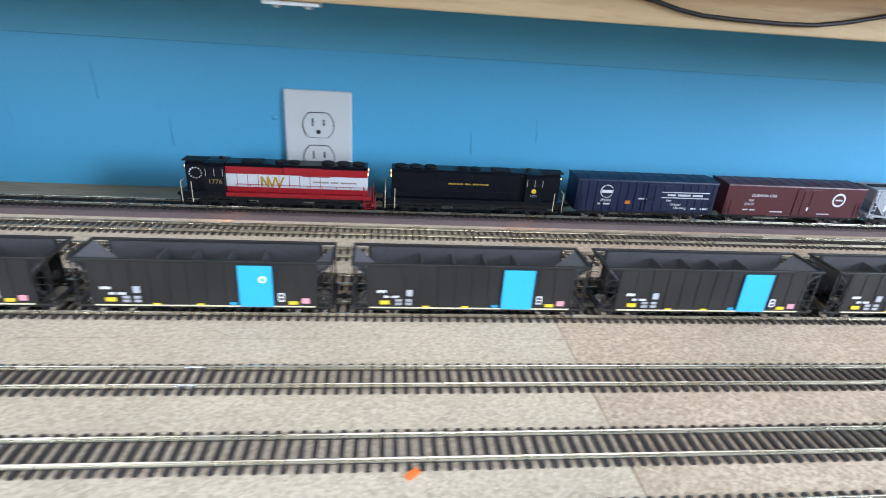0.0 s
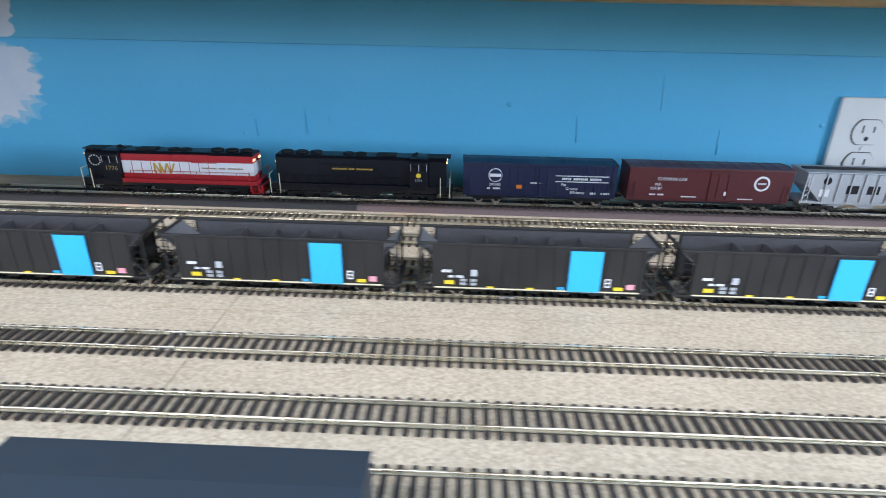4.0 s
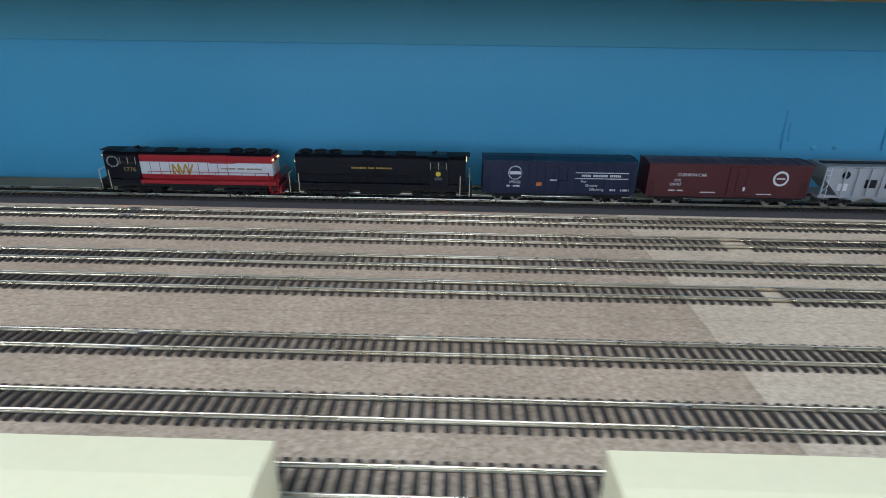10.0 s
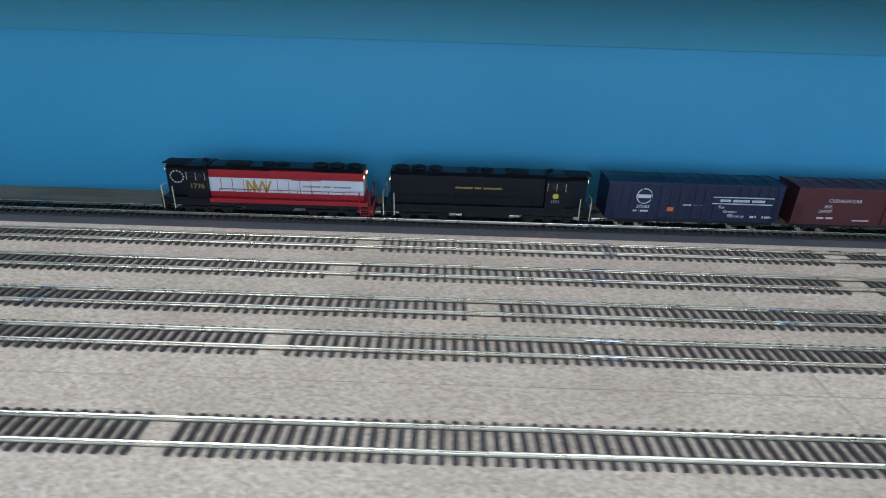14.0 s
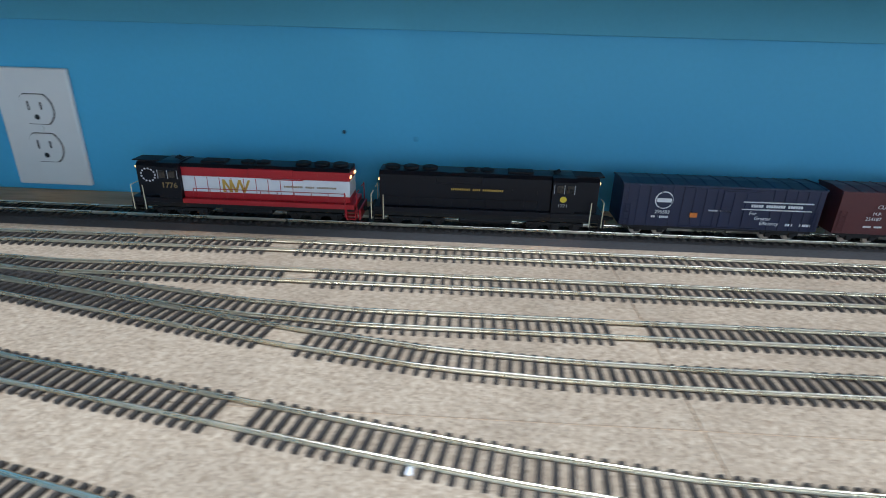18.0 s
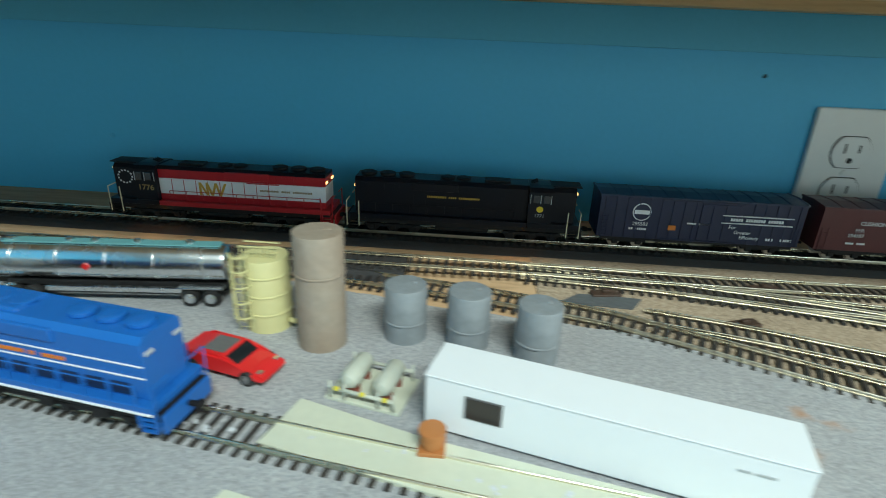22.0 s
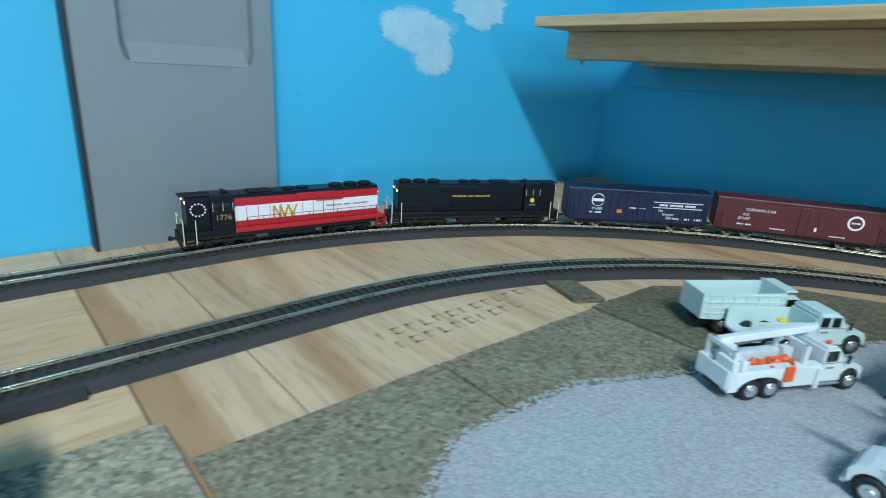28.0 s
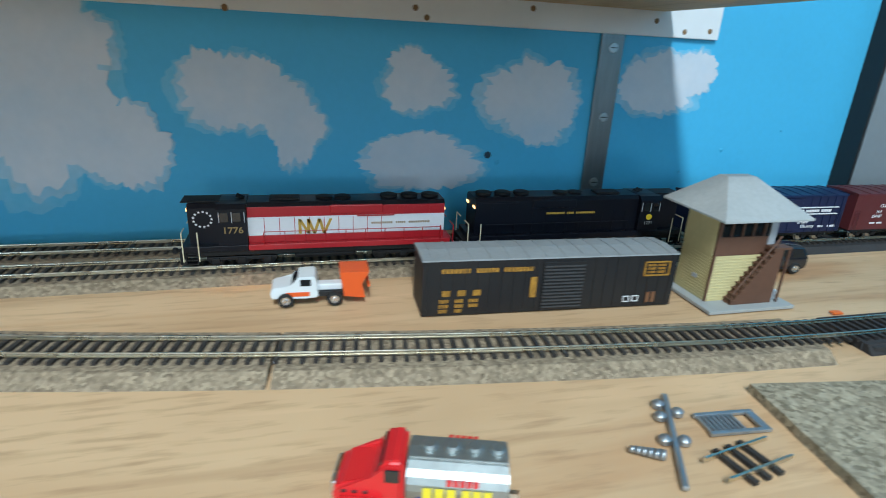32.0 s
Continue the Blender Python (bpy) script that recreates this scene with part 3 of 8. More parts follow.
CABLE = mat("black_cable_sheath", (0.012, 0.012, 0.013), 0.45)
CABLE_AT = [(0.16, -0.250, 0.246), (0.24, -0.250, 0.240), (0.302, -0.250, 0.2315), (0.322, -0.250, 0.2268), (0.341, -0.250, 0.2241), (0.367, -0.250, 0.2230), (0.402, -0.250, 0.2225), (0.428, -0.250, 0.2231), (0.453, -0.250, 0.2266), (0.481, -0.250, 0.2325), (0.54, -0.250, 0.243)]
GREENWIRE = mat("green_wire", (0.02, 0.22, 0.07), 0.45)
cable("black cable sagging under the shelf", CABLE_AT, 0.0016, CABLE)
cable("green wire along the shelf beam", [(-2.3 + 0.04 * i, -0.246, SHELF_Z + 0.006 + 0.006 * math.sin(i * 0.55)) for i in range(24)], 0.0011, GREENWIRE)
cable("green wire along the shelf beam", [(-0.72 + 0.03 * i, -0.246, SHELF_Z + 0.002 + 0.005 * math.sin(i * 0.8)) for i in range(10)], 0.0011, GREENWIRE)

# ---- cork over the yard ----
xs = [1.95, 0.2515, -0.6035, -1.461, -2.32, -3.18, -4.02]
ys = [-0.104, -0.3265, -0.4405, -0.80]
warm = {0: CORK, 1: CORK_PALE, 2: CORK_PALE, 3: CORK_GREY, 4: CORK_GREY, 5: CORK_GREY}
for i in range(6):
    for k in range(3):
        slab("cork_sheet", xs[i + 1] + 0.0004, xs[i] - 0.0004, ys[k + 1] + 0.0006, ys[k] - 0.0006, -0.0009, 0.0, warm[i], label="tan speckled cork sheet under the yard tracks", category="cork sheet")

# grey gravel paper in the corner, cork beneath its edge
GRAVEL_EDGE = [(-3.560, -0.402), (-3.64, -0.372), (-3.685, -0.355), (-3.738, -0.328), (-3.787, -0.300), (-3.843, -0.273), (-3.907, -0.247), (-3.979, -0.220), (-4.093, -0.206), (-4.192, -0.184), (-4.30, -0.182), (-4.42, -0.186), (-4.50, -0.196), (-4.585, -0.228), (-4.66, -0.262), (-4.715, -0.315), (-4.765, -0.41), (-4.80, -0.50), (-4.838, -0.585), (-4.866, -0.645), (-4.872, -0.73), (-4.842, -0.78), (-4.80, -0.799), (-3.50, -0.799), (-3.52, -0.45)]


def sheet(name, outline, z0, z1, material, label, category, rough_edge=0.0, seed=1.0, kind="structure"):
    pts = []
    for (x0, y0), (x1, y1) in zip(outline, outline[1:] + outline[:1]):
        n = max(1, int(math.hypot(x1 - x0, y1 - y0) / 0.006)) if rough_edge else 1
        for i in range(n):
            x, y = x0 + (x1 - x0) * i / n, y0 + (y1 - y0) * i / n
            w = Vector((x * 40 + seed, y * 40, seed))
            pts.append((x + rough_edge * (noise.noise(w) + 0.6 * noise.noise(w * 4)), y + rough_edge * (noise.noise(w + Vector((9, 3, 1))) + 0.6 * noise.noise(w * 4 + Vector((2, 8, 0))))))
    b = B()
    prism(b, pts, z0, z1, "z")
    return tagged(part(name, b, material), label, category, kind=kind)


# Same cork twice: the darker copy holds the shelf's shade in its colour.
CORK_SHADED = granular("shaded_brown_cork_sheet", (0.22, 0.19, 0.12), (0.065, 0.054, 0.032), 430, bump=0.7, stain=0.4, stain_scale=9)
CORK_MID = granular("brown_speckled_cork_sheet", (0.33, 0.29, 0.20), (0.09, 0.075, 0.046), 430, bump=0.7, stain=0.4, stain_scale=9)
GROUND = 0.0022
sheet("gravel_paper", GRAVEL_EDGE, 0.0003, GROUND, GRAVEL, "grey gravel paper over the corner of the layout", "gravel sheet", 0.0035, 3.0)
sheet("cork_panel", [(-4.66, -0.262), (-4.76, -0.288), (-4.845, -0.335), (-4.893, -0.40), (-4.80, -0.44), (-4.74, -0.36)], -0.0009, 0.0016, CORK_SHADED, "brown cork sheet on the plywood", "cork sheet", 0.0008, 5.0)
sheet("cork_panel", [(-4.895, -0.402), (-4.925, -0.445), (-4.930, -0.532), (-4.805, -0.532), (-4.79, -0.44)], -0.0009, 0.0018, CORK_SHADED, "brown cork sheet on the plywood", "cork sheet", 0.0006, 7.0)
sheet("cork_panel", [(-4.928, -0.535), (-4.934, -0.690), (-4.74, -0.690), (-4.74, -0.535)], -0.0009, 0.0014, CORK_MID, "brown cork sheet on the plywood", "cork sheet", 0.0006, 9.0)
sheet("cork_panel", [(-4.934, -0.693), (-4.935, -0.838), (-4.70, -0.838), (-4.70, -0.693)], -0.0009, 0.0017, CORK_MID, "brown cork sheet on the plywood", "cork sheet", 0.0006, 11.0)
CORK_BOARD = granular("thick_speckled_cork_board", (0.46, 0.40, 0.29), (0.12, 0.10, 0.065), 400, bump=0.7, stain=0.25, stain_scale=9)
sheet("cork_panel", [(-4.966, -0.842), (-4.972, -0.95), (-5.003, -1.176), (-4.90, -1.190), (-4.62, -1.20), (-4.62, -0.842)], -0.0009, 0.0045, CORK_BOARD, "thick speckled cork board on the plywood", "cork board", 0.0005, 13.0)
sheet("cork_offcut", [(-4.972, -0.498), (-4.985, -0.522), (-4.945, -0.535), (-4.932, -0.512)], -0.0009, 0.0030, CORK_SHADED, "loose offcut of brown cork", "cork offcut", 0.0006, 15.0)
sheet("cork_offcut", [(-4.905, -0.345), (-4.915, -0.360), (-4.890, -0.368), (-4.885, -0.352)], -0.0009, 0.0030, CORK_SHADED, "loose offcut of brown cork", "cork offcut", 0.0006, 17.0)
b = B()
rim = [(-4.60, -0.236), (-4.66, -0.262), (-4.715, -0.315), (-4.765, -0.41), (-4.80, -0.50), (-4.838, -0.585), (-4.866, -0.645), (-4.872, -0.73), (-4.842, -0.78), (-4.80, -0.799)]
for k in range(4200):
    i = random.randrange(len(rim) - 1)
    f = random.random()
    px0 = rim[i][0] + (rim[i + 1][0] - rim[i][0]) * f
    py0 = rim[i][1] + (rim[i + 1][1] - rim[i][1]) * f
    d = Vector((rim[i][1] - rim[i + 1][1], rim[i + 1][0] - rim[i][0])).normalized()
    off = -0.006 + abs(random.gauss(0, 0.014))
    x, y, r, zz = px0 + d.x * off, py0 + d.y * off, 0.0005 + 0.0007 * random.random(), 0.0016 if off > 0 else GROUND - 0.0002
    a = random.random() * 6.28
    ring = [b.verts.new((x + r * math.cos(a + q), y + r * math.sin(a + q), zz)) for q in (0, 1.6, 3.1, 4.7)]
    tip = b.verts.new((x, y, zz + r * 1.2))
    for q in range(4):
        b.faces.new([ring[q], ring[(q + 1) % 4], tip])
tagged(part("loose_grit", b, GRAVEL), "pale grit scattered round the gravel edge", "grit", kind="stuff")

# ---- the tracks ----
def ramp(s):
    return BED if s > 6.05 else (0.0 if s < 5.75 else BED * (s - 5.75) / 0.30)


T1 = Way([(EAST, YARD_Y[0]), (-3.45, YARD_Y[0]), (-3.75, -0.1365), (-4.05, -0.1425), (-4.30, -0.1500), (-4.4884, -0.154)] + [(-4.4884 - 0.555 * math.sin(a), -0.709 + 0.555 * math.cos(a)) for a in [math.pi / 2 * i / 48 for i in range(1, 49)]] + [(-5.0434, -1.00), (-5.0445, -1.08), (-5.0490, -1.16), (-5.0560, -1.24), (-5.0660, -1.33), (-5.0790, -1.43), (-5.0950, -1.53), (-5.125, -1.68), (-5.165, -1.85), (-5.17, -2.5)])
yard_ways = [
    Way([(EAST, YARD_Y[1]), (-3.50, YARD_Y[1]), (-3.60, -0.1885), (-3.67, -0.1835), (-3.76, -0.1745), (-3.85, -0.1635), (-3.92, -0.1530)]),
    Way([(EAST, YARD_Y[2]), (-3.36, YARD_Y[2]), (-3.45, -0.2345), (-3.508, -0.2235), (-3.60, -0.2070), (-3.69, -0.1935), (-3.78, -0.1815)]),
    Way([(EAST, YARD_Y[3]), (-3.16, YARD_Y[3]), (-3.235, -0.2885), (-3.31, -0.2830), (-3.40, -0.2675), (-3.515, -0.2420), (-3.61, -0.2215), (-3.685, -0.2055), (-3.76, -0.1880), (-3.847, -0.1675), (-3.936, -0.1520), (-4.03, -0.1440)]),
    Way([(EAST, YARD_Y[4]), (-3.13, YARD_Y[4]), (-3.20, -0.3695), (-3.275, -0.3590), (-3.35, -0.3455), (-3.43, -0.3300), (-3.54, -0.3095), (-3.63, -0.2880), (-3.75, -0.2560), (-3.82, -0.2380), (-3.89, -0.2150), (-3.95, -0.2010)]),
    Way([(EAST, YARD_Y[5]), (-3.20, YARD_Y[5]), (-3.30, -0.4240), (-3.40, -0.4040), (-3.49, -0.3850), (-3.58, -0.3635), (-3.64, -0.3465), (-3.685, -0.3315), (-3.74, -0.3110), (-3.80, -0.2870), (-3.88, -0.2510), (-3.926, -0.2295), (-3.98, -0.2060), (-4.06, -0.1860), (-4.16, -0.1690), (-4.27, -0.1575)]),
    Way([(EAST, YARD_Y[6]), (-2.75, YARD_Y[6])]),
    Way([(EAST, EDGE_Y), (-2.55, EDGE_Y)]),
]
gap_at = {0: (-1.1346, -2.1914, -2.62, -3.444), 1: (-1.3729, -2.2137, -2.6345, -3.418), 2: (-1.2548, -2.095, -2.52, -3.1922), 3: (-1.3894, -2.2272, -2.6565, -3.4013), 4: (-2.6923, -3.4073, -3.792), 5: (-2.459, -3.735), 6: (), 7: ()}


def gaps(k):
    return [(EAST - x - 0.009, EAST - x + 0.009) for x in gap_at[k]]


track("brass-railed track from the yard round the corner", T1, ramp, skip=gaps(0), near=(EAST + 4.70, EAST + 5.35))
for k, w in enumerate(yard_ways):
    track("brass-railed yard track on tan cork", w, 0.00012 * (k + 1) if k < 5 else 0.0, skip=gaps(k + 1), near=(EAST + 3.1, EAST + 3.9) if k in (3, 4) else (EAST - 0.6, EAST + 0.35) if k == 5 else (0, 0))
track("brass-railed main line on dark foam roadbed", MAIN, BED, near=(EAST + 5.3, EAST + 5.75))
SIDE = Way([(-5.2081, -0.95), (-5.214, -1.05), (-5.228, -1.15), (-5.243, -1.27), (-5.252, -1.40), (-5.254, -2.5)])
track("brass-railed siding along the wall on brown cork", SIDE, BED + 0.0001, s0=0.10)
b = B()
FOAM_BROWN = mat("mauve_brown_foam_roadbed", (0.135, 0.098, 0.098), 0.85, spots=0.4, grain=700, bump=0.3, stain=0.3, stain_scale=20)
strip(b, MAIN, 0, EAST + 0.55, [(-0.026, -0.001), (0.026, -0.001), (0.0215, BED), (-0.0215, BED)], 0.03)
tagged(part("roadbed_east", b, FOAM_BROWN), "mauve-brown foam roadbed under the main line", "roadbed", kind="structure")
b = B()
strip(b, MAIN, EAST + 0.5505, MAIN.length - 1.4305, [(-0.024, -0.001), (0.024, -0.001), (0.0195, BED), (-0.0195, BED)], 0.03)
tagged(part("roadbed_main", b, FOAM), "dark grey foam roadbed under the main line", "roadbed", kind="structure")
b = B()
strip(b, MAIN, MAIN.length - 1.43, MAIN.length, [(-0.025, -0.001), (0.025, -0.001), (0.0195, BED), (-0.0195, BED)], 0.03)
tagged(part("roadbed_main_cork", b, CORKBED), "brown cork roadbed under the main line", "roadbed", kind="structure")
b = B()
CORK_FROM = T1.length - 1.415
strip(b, T1, 6.02, CORK_FROM - 0.03, [(-0.023, -0.001), (0.023, -0.001), (0.0185, BED), (-0.0185, BED)], 0.03)
tagged(part("roadbed_inner", b, FOAM), "dark grey foam roadbed under the curve", "roadbed", kind="structure")
for nm, s0, s1 in (("roadbed_cork_a", CORK_FROM, CORK_FROM + 0.33), ("roadbed_cork_b", CORK_FROM + 0.3325, T1.length)):
    b = B()
    strip(b, T1, s0, s1, [(-0.0285, -0.001), (0.0285, -0.001), (0.0205, BED), (-0.0205, BED)], 0.03)
    tagged(part(nm, b, CORKBED), "brown cork roadbed with ragged edges", "roadbed", kind="structure")
b = B()
strip(b, SIDE, 0.12, SIDE.length, [(-0.026, -0.001), (0.024, -0.001), (0.0185, BED - 0.0002), (-0.0185, BED - 0.0002)], 0.03)
tagged(part("roadbed_siding", b, CORKBED), "brown cork roadbed along the wall", "roadbed", kind="structure")
sheet("roadbed_tail", [(-5.030, -1.066), (-5.024, -1.062), (-5.021, -1.044), (-5.0125, -1.027), (-5.0100, -0.98), (-5.0125, -0.94), (-5.0165, -0.90), (-5.0165, -0.865), (-5.030, -0.865)], -0.0009, 0.0042, FOAM, "frayed end of the foam roadbed", "roadbed", 0.0015, 21.0)

# faint grade stamp on the plywood
STAMP = mat("faded_stamp_ink", (0.42, 0.31, 0.20), 0.7, spots=0.6, grain=200)
for row in range(2):
    x = -4.988 + 0.017 * row
    for i in range(13 - 3 * row):
        y = -0.700 + 0.0128 * i + 0.004 * row
        b = B()
        bx(b, -0.005, 0.005, 0.0, 0.0028, -0.001, -0.0008)
        if i % 3:
            bx(b, -0.005, -0.0035, 0.0, 0.0085, -0.001, -0.0008)
        if i % 2:
            bx(b, 0.0030, 0.0045, 0.0, 0.0085, -0.001, -0.0008)
        o = tagged(part("stamp_mark", b, STAMP), "faded dark stamp mark on the plywood", "stamp mark", "stamp marks")
        o.matrix_world = pose(x, y, 0.0, 0, 0, -3)

# turnout machines, rail joiners and litter on the yard
SW = mat("brown_switch_plastic", (0.06, 0.035, 0.025), 0.5, spots=0.3, grain=300)
for x, y, a in ((-3.845, -0.142, 8), (-3.676, -0.178, 8), (-3.97, -0.168, 10), (-3.885, -0.200, 20), (-4.02, -0.196, 16)):
    t = thing("switch_lever", "small brown switch lever beside the track", "switch lever", "switch levers", pose(x, y, 0.0, 0, 0, a))
    part("lever_base", bx(B(), -0.011, 0.011, -0.0045, 0.0045, 0.0, 0.0028, 0.0006), SW, t)
    part("lever_knob", bx(B(), -0.003, 0.003, -0.0016, 0.0016, 0.0029, 0.0052, 0.0005), SW, t)
PADGREY = mat("grey_black_pad", (0.10, 0.11, 0.12), 0.8, spots=0.4, grain=300)
sheet("grey_pad", [(-3.945, -0.172), (-3.99, -0.170), (-4.005, -0.184), (-3.955, -0.188)], 0.0002, 0.0012, PADGREY, "grey pad between the tracks", "pad", 0.0005, 31.0)
JOIN = mat("bright_rail_joiner", (0.72, 0.74, 0.76), 0.22, 1.0, stain=0.2, stain_scale=200)
for x, yc in ((-1.5124, YARD_Y[5]), (-1.8386, YARD_Y[4]), (0.0024, YARD_Y[4]), (-0.10, YARD_Y[5]), (-0.86, YARD_Y[5]), (-0.62, YARD_Y[4]), (-2.33, YARD_Y[5]), (-2.058, YARD_Y[4]), (-2.402, YARD_Y[0]), (-2.191, YARD_Y[0]), (-1.977, YARD_Y[0]), (-2.423, YARD_Y[1]), (-2.305, YARD_Y[2]), (-2.439, YARD_Y[3]), (-0.40, YARD_Y[3]), (-2.84, YARD_Y[2]), (-3.02, YARD_Y[4]), (-2.45, YARD_Y[3]), (-1.90, YARD_Y[6]), (0.55, YARD_Y[4]), (0.5, YARD_Y[5])):
    for s in (-1, 1):
        b = bx(B(), x - 0.006, x + 0.006, yc + s * 0.00885 - 0.0012, yc + s * 0.00885 + 0.0012, TIE_TOP + 0.0001, TIE_TOP + 0.0026, 0.0003)
        tagged(part("rail_joiner", b, JOIN), "bright metal rail joiner", "rail joiner", "rail joiners")
CRUMB = mat("white_plastic_crumb", (0.75, 0.76, 0.8), 0.5)
ORANGEBIT = mat("orange_plastic_crumb", (0.75, 0.16, 0.03), 0.5)
for x, y, m in ((-2.969, -0.344, CRUMB), (-3.3175, -0.3606, CRUMB), (0.134, -0.45, ORANGEBIT), (-2.334, -0.415, CRUMB), (-1.932, -0.451, CRUMB), (-5.075, -1.43, CRUMB), (-5.074, -1.035, ORANGEBIT)):
    b = B()
    bx(b, -0.004, 0.004, -0.0022, 0.0022, 0.0, 0.0016, 0.0005)
    o = tagged(part("crumb", b, m), "tiny plastic crumb lying on the layout", "crumb")
    o.matrix_world = pose(x, y, 0.0, 0, 0, (x * 977) % 90)

# ---- rolling stock ----
P_RED = mat("gloss_red_paint", (0.42, 0.012, 0.02), 0.38, spots=0.1, grain=300, stain=0.12, stain_scale=30)
P_WHITE = mat("white_car_paint", (0.74, 0.76, 0.8), 0.42, spots=0.06, grain=300, stain=0.12, stain_scale=30)
P_BLACK = mat("satin_black_paint", (0.004, 0.0055, 0.011), 0.36, spots=0.1, grain=300, stain=0.2, stain_scale=40)
P_UNDER = mat("black_running_gear", (0.010, 0.010, 0.011), 0.6, spots=0.2, grain=500)
P_GOLD = mat("gold_lettering", (0.50, 0.31, 0.05), 0.45)
P_DULLGOLD = mat("dull_gold_numerals", (0.27, 0.19, 0.07), 0.5)
P_TAN = mat("thin_tan_lettering", (0.30, 0.22, 0.13), 0.5)
P_BLUE = mat("navy_car_paint", (0.0055, 0.012, 0.052), 0.45, spots=0.1, grain=300, stain=0.18, stain_scale=30)
P_MAROON = mat("oxide_red_car_paint", (0.098, 0.017, 0.020), 0.45, spots=0.1, grain=300, stain=0.18, stain_scale=30)
P_GREY = mat("light_grey_car_paint", (0.45, 0.47, 0.5), 0.5, spots=0.1, grain=300, stain=0.2, stain_scale=30)
P_INK = mat("white_decal", (0.78, 0.79, 0.82), 0.5)
P_YELLOW = mat("yellow_decal", (0.75, 0.55, 0.03), 0.5)
P_ORANGE = mat("orange_decal", (0.65, 0.18, 0.02), 0.5)
P_PINK = mat("pink_decal", (0.75, 0.32, 0.38), 0.5)
P_SKY = mat("sky_blue_patch_paint", (0.02, 0.42, 0.75), 0.5, spots=0.06, grain=300, stain=0.1, stain_scale=40)
P_STEEL = mat("bright_wheel_steel", (0.55, 0.54, 0.52), 0.3, 1.0, stain=0.3, stain_scale=200)
P_RAILING = mat("pale_handrail", (0.70, 0.64, 0.45), 0.45)
P_GLASS = mat("dark_cab_glass", (0.01, 0.012, 0.015), 0.08, coat=0.5)
P_LAMP = mat("warm_headlight", (1.0, 0.55, 0.2), 0.3, glow=4.0)
P_STEPLAMP = mat("warm_ground_light", (1.0, 0.36, 0.10), 0.3, glow=900.0)
# Inner faces are set a lighter grey than the outer black.
P_LINING = mat("grey_hopper_lining", (0.050, 0.050, 0.056), 0.6, spots=0.3, grain=260, stain=0.4, stain_scale=40)
# Light caught by the end slopes is put in as a paler grey.
P_SLOPE = mat("lit_grey_slope_sheet", (0.12, 0.12, 0.13), 0.5, spots=0.3, grain=260, stain=0.3, stain_scale=40)
P_HOPPER = mat("weathered_hopper_black", (0.012, 0.0115, 0.012), 0.55, spots=0.25, grain=260, bump=0.15, stain=0.35, stain_scale=25, dirt=(0.035, 0.03, 0.026))
P_OXIDE = mat("weathered_oxide_red", (0.24, 0.035, 0.025), 0.55, spots=0.2, grain=260, bump=0.15, stain=0.3, stain_scale=25)
RAILTOP = TIE_TOP + 0.0025
for m in (P_BLACK, P_UNDER):
    m.node_tree.nodes["Principled BSDF"].inputs["Specular IOR Level"].default_value = 0.28


def decal(parent, x0, x1, z0, z1, material, y=-0.0175, name="marking", lift=0.00015):
    """A thin painted patch on a flank that faces -y."""
    return part(name, bx(B(), x0, x1, y - lift, y + 0.0003, z0, z1), material, parent)


def word_bars(parent, x0, x1, z0, z1, cuts, material, y=-0.0175, name="lettering"):
    """Lettering too small or not to be spelt out: one bar a word, at shares of its width."""
    b = B()
    for a, c in cuts:
        u, v = x0 + (x1 - x0) * a, x0 + (x1 - x0) * c
        n = max(1, round((v - u) / ((z1 - z0) * 0.9)))
        for i in range(n):
            bx(b, u + (v - u) * i / n, u + (v - u) * (i + (0.74 if n > 1 else 1.0)) / n, y - 0.0002, y + 0.0003, z0, z1)
    return part(name, b, material, parent)


def disc(parent, x, z, r, material, y=-0.0175, name="emblem", depth=0.0003, seg=24):
    b = B()
    tube(b, (x, y + 0.0003, z), (x, y - depth, z), r, r, seg)
    return part(name, b, material, parent)


def truck(parent, x, axles=2, pitch=0.020, shiny=True):
    """A bogie with its wheels, which turn with the car."""
    n = (axles - 1) * pitch
    b = B()
    for s in (-1, 1):
        bx(b, x - n / 2 - 0.006, x + n / 2 + 0.006, s * 0.0125 - 0.0012, s * 0.0125 + 0.0012, 0.0052, 0.0082, 0.0006)
        for i in range(axles):
            bx(b, x - n / 2 + i * pitch - 0.0025, x - n / 2 + i * pitch + 0.0025, s * 0.0135 - 0.0012, s * 0.0135 + 0.0012, 0.0035, 0.0075, 0.0005)
    bx(b, x - 0.003, x + 0.003, -0.0115, 0.0115, 0.0055, 0.0095)
    t = part("bogie", b, P_UNDER, parent)
    for i in range(axles):
        xa = x - n / 2 + i * pitch
        b = B()
        for s in (-1, 1):
            lathe(b, [(0.0001, s * 0.0075), (0.0054, s * 0.0076), (0.0054, s * 0.0086), (0.0048, s * 0.0087), (0.0047, s * 0.0102), (0.0030, s * 0.0104), (0.0001, s * 0.0102)], (xa, 0, 0.0048), "y", 14)
        tube(b, (xa, -0.011, 0.0048), (xa, 0.011, 0.0048), 0.001, seg=8)
        part("wheelset", b, P_STEEL if shiny else P_UNDER, t, "bright metal wheelset" if shiny else "")
    return t


def coupler(parent, x, s):
    b = B()
    bx(b, min(x, x + s * 0.007), max(x, x + s * 0.007), -0.0012, 0.0012, 0.0085, 0.0105, 0.0004)
    bx(b, min(x + s * 0.0055, x + s * 0.0085), max(x + s * 0.0055, x + s * 0.0085), -0.0024, 0.0024, 0.008, 0.0112, 0.0006)
    part("coupler", b, P_UNDER, parent)


